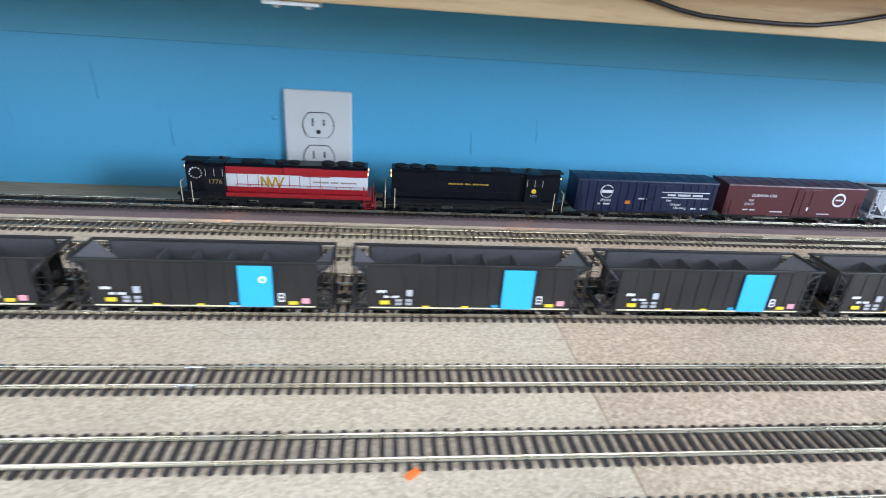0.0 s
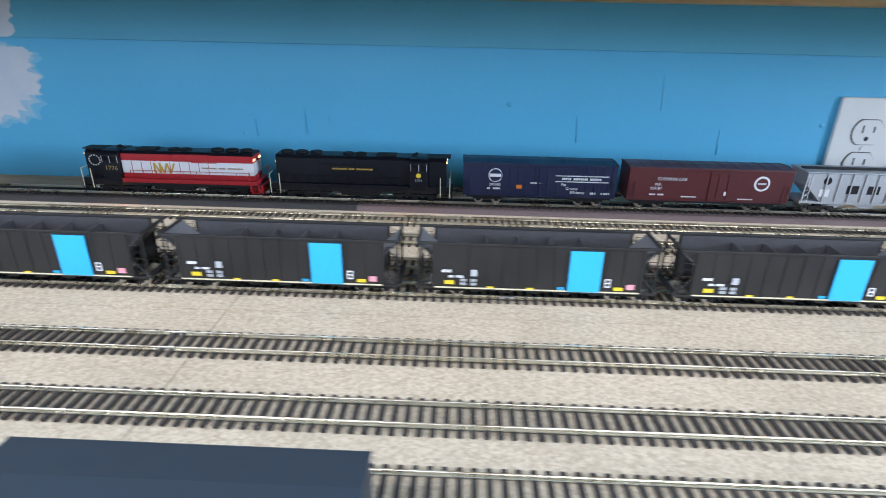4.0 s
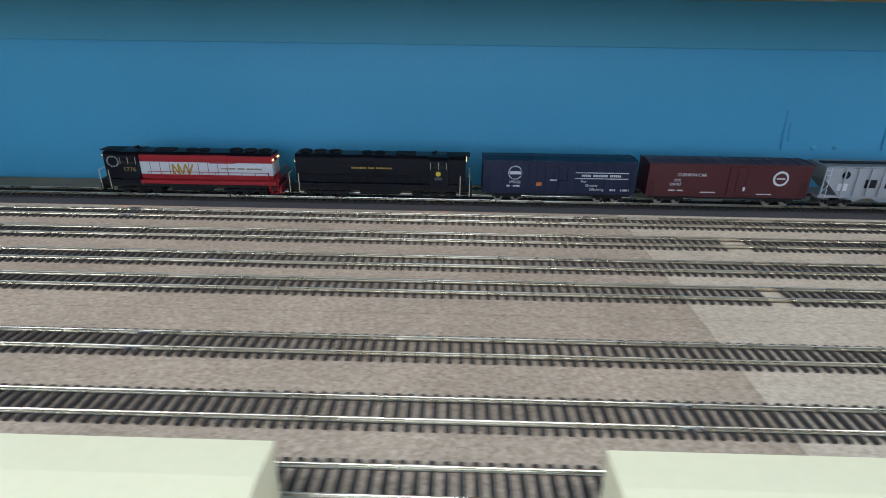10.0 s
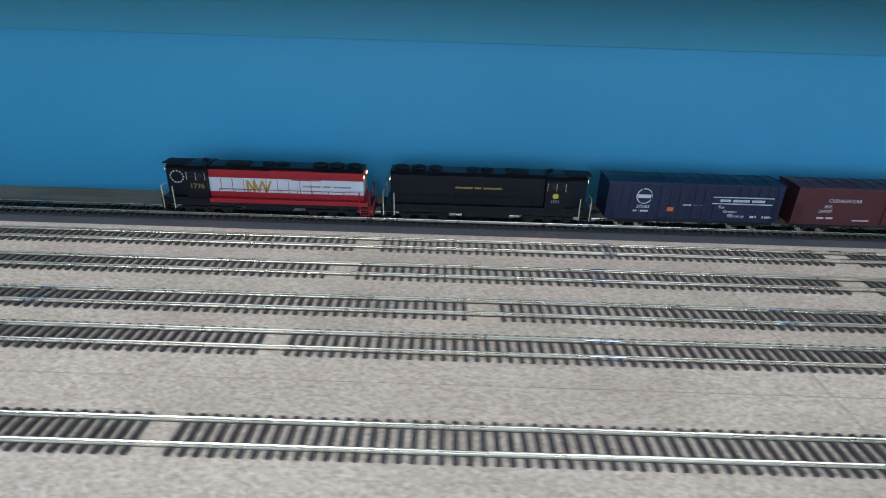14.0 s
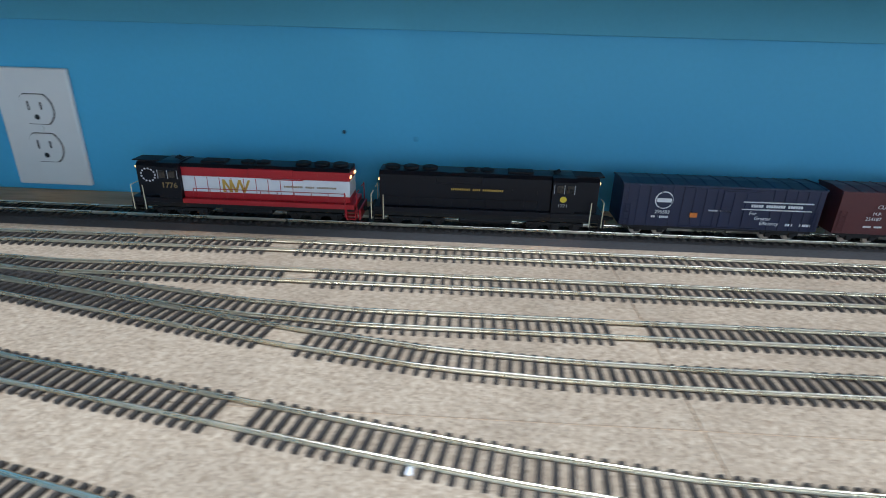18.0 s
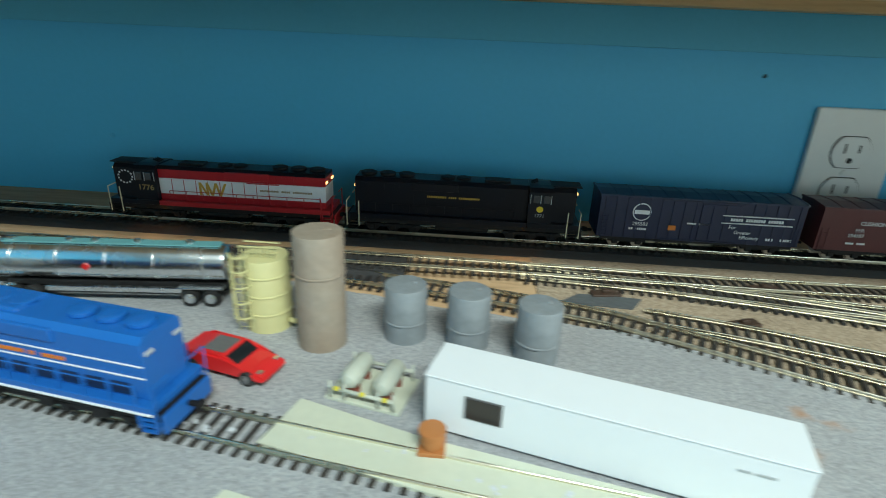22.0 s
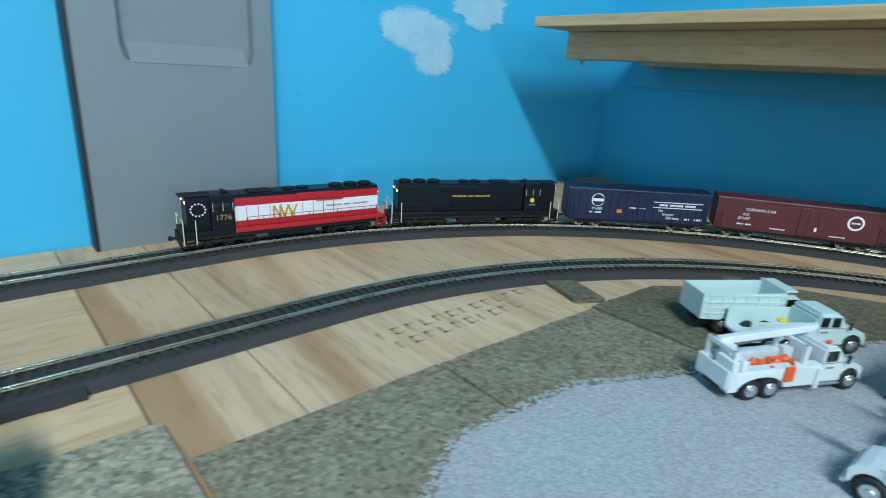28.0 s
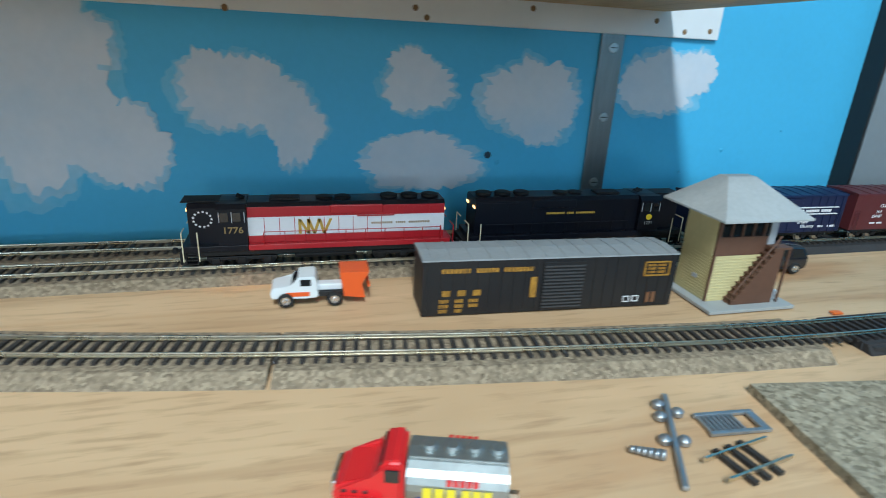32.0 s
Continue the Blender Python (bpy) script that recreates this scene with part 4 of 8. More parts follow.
def ladder(parent, x, y, z0, z1, material, wide=0.005, rungs=6):
    b = B()
    for s in (-1, 1):
        tube(b, (x + s * wide / 2, y, z0), (x + s * wide / 2, y, z1), 0.0003, seg=5)
    for i in range(rungs):
        z = z0 + (z1 - z0) * (i + 0.5) / rungs
        tube(b, (x - wide / 2, y, z), (x + wide / 2, y, z), 0.00025, seg=5)
    return part("ladder", b, material, parent)


def locomotive(label, front, hood_bands, cab_paint, frame_paint, rail_paint, step_paint):
    """A high-nosed six-axle diesel; front is -1 where its cab leads, 1 where its long hood leads."""
    t = thing("diesel_locomotive", label, "locomotive", "moving train")
    q = -front  # +1: cab at -x

    def X(a, c):
        return (min(q * a, q * c), max(q * a, q * c))

    part("frame", bx(B(), -0.0915, 0.0915, -0.0155, 0.0155, 0.0095, 0.0135, 0.0006), P_UNDER, t)
    part("fuel_tank", bx(B(), -0.021, 0.021, -0.0135, 0.0135, 0.0045, 0.0094, 0.002), P_UNDER, t)
    for x in (-0.055, 0.055):
        truck(t, x, 3, 0.0165, False)
    # sills
    a, c = X(-0.0915, -0.0502)
    part("walkway_front", bx(B(), a, c, -0.0172, 0.0172, 0.0136, 0.0178, 0.0004), cab_paint, t)
    a, c = X(-0.0500, 0.0885)
    part("walkway", bx(B(), a, c, -0.0172, 0.0172, 0.0136, 0.0178, 0.0004), frame_paint, t)
    # long hood in its painted bands
    a, c = X(-0.0500, 0.0845)
    hw = 0.0125
    z = 0.0179
    for zz, paint, nm in hood_bands:
        part(nm, bx(B(), a, c, -hw, hw, z, zz, 0.0003), paint, t)
        z = zz + 0.00004
    b = B()
    prism(b, [(-hw, z), (hw, z), (hw - 0.0025, z + 0.0028), (-hw + 0.0025, z + 0.0028)], a, c, "x")
    part("hood_roof", b, P_BLACK, t)
    zr = z + 0.0028
    for x in (0.0755, 0.0605, 0.0455):
        b = B()
        lathe(b, [(0.0055, zr - 0.0003), (0.0062, zr + 0.0006), (0.0062, zr + 0.0022), (0.005, zr + 0.0027), (0.0012, zr + 0.0024)], (q * x, 0, 0), "z", 20)
        part("radiator_fan", b, P_UNDER, t)
    for x in (0.013, 0.0005):
        b = B()
        lathe(b, [(0.0055, zr - 0.0003), (0.0058, zr + 0.0014), (0.0045, zr + 0.0019)], (q * x, 0, 0), "z", 18)
        part("brake_fan", b, P_UNDER, t)
    a, c = X(-0.036, -0.016)
    part("exhaust_hump", bx(B(), a, c, -0.006, 0.006, zr - 0.0002, zr + 0.0016, 0.0006), P_UNDER, t)
    # grille panels along the hood
    for i in range(3):
        a, c = X(0.050 + i * 0.0115, 0.0595 + i * 0.0115)
        part("grille", bx(B(), a, c, -hw - 0.0003, hw + 0.0003, z - 0.0072, z - 0.0016), hood_bands[-1][1], t)
    # cab and high short hood
    a, c = X(-0.0685, -0.0502)
    cz = 0.0488
    b = B()
    prism(b, [(-0.0165, 0.0179), (0.0165, 0.0179), (0.0165, cz - 0.004), (0.0135, cz - 0.0008), (0.006, cz), (-0.006, cz), (-0.0135, cz - 0.0008), (-0.0165, cz - 0.004)], a, c, "x")
    cab = part("cab", b, cab_paint, t)
    for i in range(2):
        a, c = X(-0.0668 + i * 0.0078, -0.0612 + i * 0.0078)
        b = bx(B(), a, c, -0.0169, 0.0169, 0.0355, 0.0425, 0.0003)
        part("cab_window", b, P_GLASS, cab)
    b = B()
    for i in range(3):
        x = q * (-0.0670 + i * 0.0078)
        tube(b, (x, -0.0171, 0.0352), (x, -0.0171, 0.0428), 0.0003, seg=5)
    part("window_frame", b, P_GREY, cab)
    a, c = X(-0.0865, -0.0686)
    b = B()
    prism(b, [(-0.0118, 0.0179), (0.0118, 0.0179), (0.0118, 0.0445), (0.009, 0.0475), (-0.009, 0.0475), (-0.0118, 0.0445)], a, c, "x")
    part("short_hood", b, cab_paint, t)
    a, c = X(-0.0905, -0.067)
    part("sun_visor", bx(B(), a, c, -0.0085, 0.0085, 0.0479, 0.0489, 0.0003), P_UNDER, t)
    b = B()
    for y in (-0.003, 0, 0.003):
        tube(b, (q * -0.052, y, cz), (q * -0.057, y, cz + 0.0022), 0.0005, 0.0009, 8)
    part("horn", b, P_UNDER, t)
    # lights, pilots, steps
    for x, s, zz in ((q * -0.0866, -q, 0.0435), (q * 0.0846, q, 0.0405)):
        for y in (-0.0088, 0.0088):
            b = B()
            bx(b, min(x, x + s * 0.0007), max(x, x + s * 0.0007), y - 0.0026, y + 0.0026, zz - 0.0009, zz + 0.0009, 0.0002)
            part("headlight", b, P_LAMP, t, "glowing warm headlight")
    for s in (-1, 1):
        paint = step_paint if s * q > 0 else P_UNDER
        b = B()
        x = s * 0.0915
        bx(b, min(x, x + s * 0.0015), max(x, x + s * 0.0015), -0.016, 0.016, 0.0040, 0.0135, 0.0004)
        part("pilot", b, paint, t)
        for y in (-1, 1):
            b = B()
            for k in range(3):
                bx(b, x - s * 0.006 - 0.003, x - s * 0.006 + 0.003, y * 0.0150 - 0.0022, y * 0.0150 + 0.0022, 0.0042 + k * 0.0032, 0.0048 + k * 0.0032)
            bx(b, x - s * 0.0095 - 0.0003, x - s * 0.0095 + 0.0003, y * 0.0150 - 0.0022, y * 0.0150 + 0.0022, 0.0042, 0.0135)
            bx(b, x - s * 0.0025 - 0.0003, x - s * 0.0025 + 0.0003, y * 0.0150 - 0.0022, y * 0.0150 + 0.0022, 0.0042, 0.0135)
            part("step_well", b, paint, t)
        for y in (-1, 1):
            b = B()
            for dx in (0.001, 0.0105):
                tube(b, (x - s * dx, y * 0.0172, 0.0065), (x - s * dx, y * 0.0172, 0.0285), 0.00042, seg=6)
            tube(b, (x - s * 0.001, y * 0.0172, 0.0285), (x - s * 0.001, y * 0.006, 0.0285), 0.0004, seg=6)
            part("grab_rail", b, rail_paint if paint is P_UNDER else step_paint, t, "pale painted grab rail")
        coupler(t, x, s)
    # ground lights under the cab, vents and door seams along the hood
    for y in (-1, 1):
        a, c = X(-0.0520, -0.0496)
        part("step_light", bx(B(), a, c, y * 0.0150 - 0.0008, y * 0.0150 + 0.0008, 0.0120, 0.0126), P_STEPLAMP, t, "glowing warm ground light")
        # Added plate: hides the lamp face so only its spill shows.
        part("light_shield", bx(B(), a - 0.001, c + 0.001, y * 0.0170 - 0.0002, y * 0.0170 + 0.0002, 0.0110, 0.0137), P_UNDER, t)
    for i in range(9):
        x = q * (-0.0395 + i * 0.0098)
        part("hood_seam", bx(B(), x - 0.0002, x + 0.0002, -hw - 0.00025, hw + 0.00025, 0.0185, 0.0365), hood_bands[0][1], t)
    a, c = X(0.004, 0.040)
    part("side_duct", bx(B(), a, c, -hw - 0.0012, hw + 0.0012, z - 0.0062, z + 0.0006, 0.0008), hood_bands[-1][1], t)
    # handrail with stanchions
    for y in (-0.0170, 0.0170):
        b = B()
        xs = [-0.040 + i * 0.0135 for i in range(10)]
        for i, x in enumerate(xs):
            post = B()
            tube(post, (q * x, y, 0.0179), (q * x, y, 0.0272), 0.0003, seg=5)
            part("stanchion", post, frame_paint, t)
        tube(b, (q * xs[0], y, 0.0275), (q * xs[-1], y, 0.0275), 0.0003, seg=6)
        part("handrail", b, frame_paint, t)
    return t, q, hw


# the red and white locomotive
lead, q, hw = locomotive("red, white and black diesel locomotive with gold lettering", -1, [(0.0232, P_RED, "lower_hood_band"), (0.0372, P_WHITE, "white_hood_band"), (0.0450, P_RED, "upper_hood_band")], P_BLACK, P_RED, P_RAILING, P_RED)
for i in range(13):
    a = 2 * math.pi * i / 13
    x, z = -0.0776 + 0.0056 * math.cos(a), 0.0365 + 0.0056 * math.sin(a)
    b = B()
    prism(b, [(x + r * math.sin(0.6283 * k), z + r * math.cos(0.6283 * k)) for k, r in enumerate((0.0010, 0.0005) * 5)], -0.0121, -0.0117, "y")
    part("star", b, P_INK, lead, "small white star in a ring")
words("cab_number", "1776", 0.0066, P_DULLGOLD, lead, side_text(-0.0590, -0.01665, 0.0290), bold=0.0001)
b = B()
zig = [(-0.0165, 0.0238), (-0.0165, 0.0352), (-0.0108, 0.0238), (-0.0108, 0.0352), (-0.0070, 0.0238), (-0.0035, 0.0352), (-0.0005, 0.0238), (0.0042, 0.0352)]
for (x0, z0), (x1, z1) in zip(zig, zig[1:]):
    d = Vector((x1 - x0, z1 - z0)).normalized() * 0.0001
    w = 0.0010
    b.faces.new([b.verts.new((x, -hw - 0.00035, z)) for x, z in ((x0 - w, z0), (x0 + w, z0), (x1 + w, z1), (x1 - w, z1))])
part("zigzag_emblem", b, P_GOLD, lead, "gold zigzag emblem")
word_bars(lead, 0.032, 0.074, 0.0300, 0.0315, [(0, 0.36), (0.41, 0.58), (0.63, 1)], P_TAN, -hw - 0.0002)
decal(lead, 0.022, 0.048, 0.0366, 0.0374, P_RED, -hw - 0.0012, "red_notch")
# the black locomotive
second, q, hw = locomotive("black diesel locomotive with small gold lettering", 1, [(0.0455, P_BLACK, "long_hood")], P_BLACK, P_BLACK, P_RAILING, P_UNDER)
word_bars(second, -0.028, 0.013, 0.0338, 0.0354, [(0, 0.37), (0.41, 0.56), (0.60, 1)], P_GOLD, -hw - 0.0004)
disc(second, 0.0590, 0.0302, 0.0026, P_YELLOW, -0.0165, "round_emblem")
words("cab_number", "1771", 0.0040, P_GREY, second, side_text(0.0590, -0.01665, 0.0245))

for ob in (lead, second):
    resize(ob, 1.083, 0.99, 0.0135)

# ---- the blue locomotive on the stub track ----
B_BLUE = mat("bright_blue_engine_paint", (0.010, 0.115, 0.42), 0.38, spots=0.06, grain=300, stain=0.1, stain_scale=30)
shunter, q, hw = locomotive("bright blue diesel locomotive with white stripes", -1, [(0.0455, B_BLUE, "long_hood")], B_BLUE, B_BLUE, P_ORANGE, B_BLUE)
shunter["group"] = ""
for z in (0.0285, 0.0345):
    decal(shunter, -0.046, 0.0840, z, z + 0.0007, P_INK, -hw, "white_stripe", 0.0003)
word_bars(shunter, -0.014, 0.044, 0.0305, 0.0325, [(0, 0.28), (0.34, 0.62), (0.66, 0.72), (0.78, 1)], P_ORANGE, -hw - 0.0001)
decal(shunter, -0.0915, 0.0885, 0.0136, 0.0147, P_INK, -0.0173, "sill_stripe", 0.0003)
disc(shunter, -0.0565, 0.0270, 0.0036, P_ORANGE, -0.0166, "round_emblem")
decal(shunter, -0.0860, -0.0700, 0.0300, 0.0330, P_ORANGE, -0.0119, "orange_patch", 0.0003)
B_LOUVRE = mat("dark_blue_louvre", (0.003, 0.018, 0.07), 0.5, spots=0.4, grain=700)
for i in range(9):
    part("louvre_panel", bx(B(), -0.040 + i * 0.0132, -0.0305 + i * 0.0132, -hw - 0.0004, hw + 0.0004, 0.0192, 0.0252), B_LOUVRE, shunter)
part("cab_roof_panel", bx(B(), -0.0690, -0.0480, -0.0180, 0.0180, 0.0452, 0.0470, 0.0006), B_BLUE, shunter)
part("roof_hump", bx(B(), -0.0470, 0.0180, -0.0088, 0.0088, 0.0470, 0.0500, 0.0014), B_BLUE, shunter)
for x in (-0.035, 0.0, 0.03, 0.06):
    part("battery_box", bx(B(), x - 0.004, x + 0.004, -0.0164, 0.0164, 0.0060, 0.0112, 0.0006), P_UNDER, shunter)
for o in [o for o in shunter.children_recursive if o.name.split(".")[0] in ("grille", "step_light", "light_shield")]:
    bpy.data.objects.remove(o)
for o in shunter.children_recursive:
    if o.name.split(".")[0] == "hood_roof" or o.name.split(".")[0] in ("radiator_fan", "brake_fan", "exhaust_hump", "sun_visor"):
        o.data.materials.clear()
        o.data.materials.append(B_BLUE)
    if o.name.split(".")[0] in ("headlight", "step_light"):
        o.data.materials.clear()
        o.data.materials.append(P_GREY)
        o["label"] = "unlit lamp"
shunter.matrix_world = pose(-4.2860, -0.3205, GROUND - 0.0009 + RAILTOP, 0, 0, -9.4)


def boxcar(label, length, paint, roof_paint, height=0.0478, ribs=0, shiny=True, group="moving train"):
    t = thing("boxcar", label, "boxcar", group)
    h = length / 2
    body = part("body", bx(B(), -h, h, -0.0172, 0.0172, 0.0105, height - 0.0022, 0.0004), paint, t)
    b = B()
    prism(b, [(-0.0176, height - 0.0022), (0.0176, height - 0.0022), (0.0172, height - 0.0012), (0, height), (-0.0172, height - 0.0012)], -h - 0.0005, h + 0.0005, "x")
    roof = part("roof", b, roof_paint, t)
    n = 12
    for i in range(n + 1):
        x = -h + length * i / n
        b = B()
        prism(b, [(-0.0177, height - 0.0021), (0.0177, height - 0.0021), (0.0173, height - 0.0008), (0, height + 0.0005), (-0.0173, height - 0.0008)], x - 0.0007, x + 0.0007, "x")
        part("roof_rib", b, roof_paint, roof)
    part("sill", bx(B(), -h + 0.004, h - 0.004, -0.0165, 0.0165, 0.0085, 0.0104), P_UNDER, t)
    for s in (-1, 1):
        x0, x1 = -0.0005, 0.030
        d = part("door", bx(B(), x0, x1, s * 0.0174 - 0.0006, s * 0.0174 + 0.0006, 0.012, height - 0.0045, 0.0003), paint, t)
        for z in (0.0108, height - 0.0036):
            part("door_track", bx(B(), x0 - 0.030, x1 + 0.004, s * 0.0178 - 0.0005, s * 0.0178 + 0.0005, z, z + 0.0009), paint, t)
        b = B()
        for k in range(2):
            x = x0 + 0.009 + k * 0.010
            tube(b, (x, s * 0.0183, 0.013), (x, s * 0.0183, height - 0.006), 0.0003, seg=5)
        part("locking_bar", b, paint, d)
        if ribs:
            for i in range(ribs):
                x = -h + length * (i + 0.5) / ribs
                if x0 - 0.004 < x < x1 + 0.004:
                    continue
                part("side_post", bx(B(), x - 0.0006, x + 0.0006, s * 0.0174 - 0.0004, s * 0.0174 + 0.0004, 0.0108, height - 0.0026), paint, t)
        ladder(t, -h + 0.005, s * 0.0180, 0.0115, 0.030, paint)
        ladder(t, h - 0.005, s * 0.0180, 0.0115, 0.030, paint)
    for s in (-1, 1):
        truck(t, s * (h - 0.027), 2, 0.0195, shiny)
        coupler(t, s * h, s)
    return t


blue_car = boxcar("navy blue boxcar with a round white emblem", 0.1635, P_BLUE, P_BLUE, ribs=18)
disc(blue_car, -0.0475, 0.0335, 0.0075, P_INK, name="round_emblem")
disc(blue_car, -0.0475, 0.0335, 0.0066, P_BLUE, name="emblem_ring", depth=0.0005)
decal(blue_car, -0.0535, -0.0415, 0.0318, 0.0352, P_INK, lift=0.0007, name="emblem_bar")
words("car_number", "295583", 0.0042, P_INK, blue_car, side_text(-0.0475, -0.0178, 0.0232))
word_bars(blue_car, -0.056, -0.038, 0.0180, 0.0198, [(0, 0.2), (0.3, 0.8)], P_INK)
decal(blue_car, -0.0245, -0.0185, 0.0195, 0.0235, P_ORANGE, lift=0.0006)
word_bars(blue_car, -0.010, 0.009, 0.0255, 0.0268, [(0, 0.4), (0.5, 1)], P_INK, -0.0178)
decal(blue_car, 0.0165, 0.0730, 0.0345, 0.0352, P_INK, lift=0.0012, name="stripe")
decal(blue_car, 0.0165, 0.0730, 0.0282, 0.0289, P_INK, lift=0.0012, name="stripe")
word_bars(blue_car, 0.0235, 0.0655, 0.0305, 0.0328, [(0, 0.24), (0.29, 0.66), (0.71, 1)], P_INK, -0.0183)
for i, w in enumerate(("For", "Greater", "Efficiency")):
    words("slogan", w, 0.0042, P_INK, blue_car, side_text(0.023 + 0.005 * i, -0.0186, 0.0252 - 0.0042 * i), "LEFT")
word_bars(blue_car, 0.055, 0.076, 0.0150, 0.0170, [(0, 0.3), (0.55, 1)], P_INK)

red_car = boxcar("oxide red boxcar with a round white emblem", 0.1715, P_MAROON, P_MAROON, ribs=0)
words("car_lettering", "CUSHION CAR", 0.0046, P_INK, red_car, side_text(-0.040, -0.0178, 0.0345))
words("reporting_mark", "M.P.", 0.0042, P_INK, red_car, side_text(-0.054, -0.0178, 0.0285))
words("car_number", "254187", 0.0042, P_INK, red_car, side_text(-0.056, -0.0178, 0.0240))
disc(red_car, 0.0540, 0.0320, 0.0082, P_INK, name="round_emblem")
disc(red_car, 0.0540, 0.0320, 0.0060, P_MAROON, name="emblem_centre", depth=0.0005)
word_bars(red_car, 0.0495, 0.0585, 0.0312, 0.0330, [(0, 1)], P_INK, -0.0180)
word_bars(red_car, -0.062, -0.04, 0.0165, 0.0180, [(0, 0.3), (0.4, 0.7)], P_INK)
word_bars(red_car, -0.028, -0.012, 0.0150, 0.0162, [(0, 1)], P_INK)
word_bars(red_car, 0.016, 0.0185, 0.0180, 0.0225, [(0, 1)], P_INK, -0.0182)
word_bars(red_car, 0.032, 0.048, 0.0140, 0.0150, [(0, 1)], P_INK)


def covered_hopper(label, length, paint):
    t = thing("covered_hopper", label, "hopper car", "moving train")
    h = length / 2
    b = B()
    prism(b, [(-h + 0.02, 0.0145), (h - 0.02, 0.0145), (h - 0.004, 0.030), (h - 0.002, 0.0445), (-h + 0.002, 0.0445), (-h + 0.004, 0.030)], -0.0168, 0.0168, "y")
    part("body", b, paint, t)
    part("roof", bx(B(), -h, h, -0.0165, 0.0165, 0.0446, 0.0462, 0.0008), paint, t)
    part("roof_walk", bx(B(), -h + 0.004, h - 0.004, -0.004, 0.004, 0.0463, 0.0475), P_UNDER, t)
    for i in range(9):
        x = -h + 0.022 + (length - 0.044) * i / 8
        for s in (-1, 1):
            part("side_post", bx(B(), x - 0.0007, x + 0.0007, s * 0.0172 - 0.0007, s * 0.0172 + 0.0007, 0.0145, 0.0445), paint, t)
    part("sill", bx(B(), -h, h, -0.0155, 0.0155, 0.0115, 0.0144), paint, t)
    for x in (-0.035, 0, 0.035):
        b = B()
        prism(b, [(x - 0.017, 0.0114), (x + 0.017, 0.0114), (x + 0.005, 0.0055), (x - 0.005, 0.0055)], -0.009, 0.009, "y")
        part("outlet_bay", b, paint, t)
    for s in (-1, 1):
        for y in (-0.015, 0.015):
            b = B()
            tube(b, (s * (h - 0.002), y, 0.0144), (s * (h - 0.002), y, 0.0446), 0.0006, seg=6)
            tube(b, (s * (h - 0.002), y, 0.0160), (s * (h - 0.018), y, 0.0400), 0.0005, seg=6)
            part("end_post", b, paint, t)
        ladder(t, s * (h - 0.004), -0.0172, 0.013, 0.0445, P_INK)
        truck(t, s * (h - 0.024), 2, 0.0195)
        coupler(t, s * h, s)
    disc(t, -0.052, 0.0370, 0.0042, P_UNDER, -0.0168, "round_emblem")
    word_bars(t, -0.030, 0.030, 0.0235, 0.0325, [(0, 0.2), (0.36, 0.6), (0.76, 1)], P_UNDER, -0.0169)
    word_bars(t, -0.058, -0.046, 0.0200, 0.0280, [(0, 1)], P_INK, -0.0169)
    return t


grey_car = covered_hopper("light grey covered hopper car", 0.150, P_GREY)


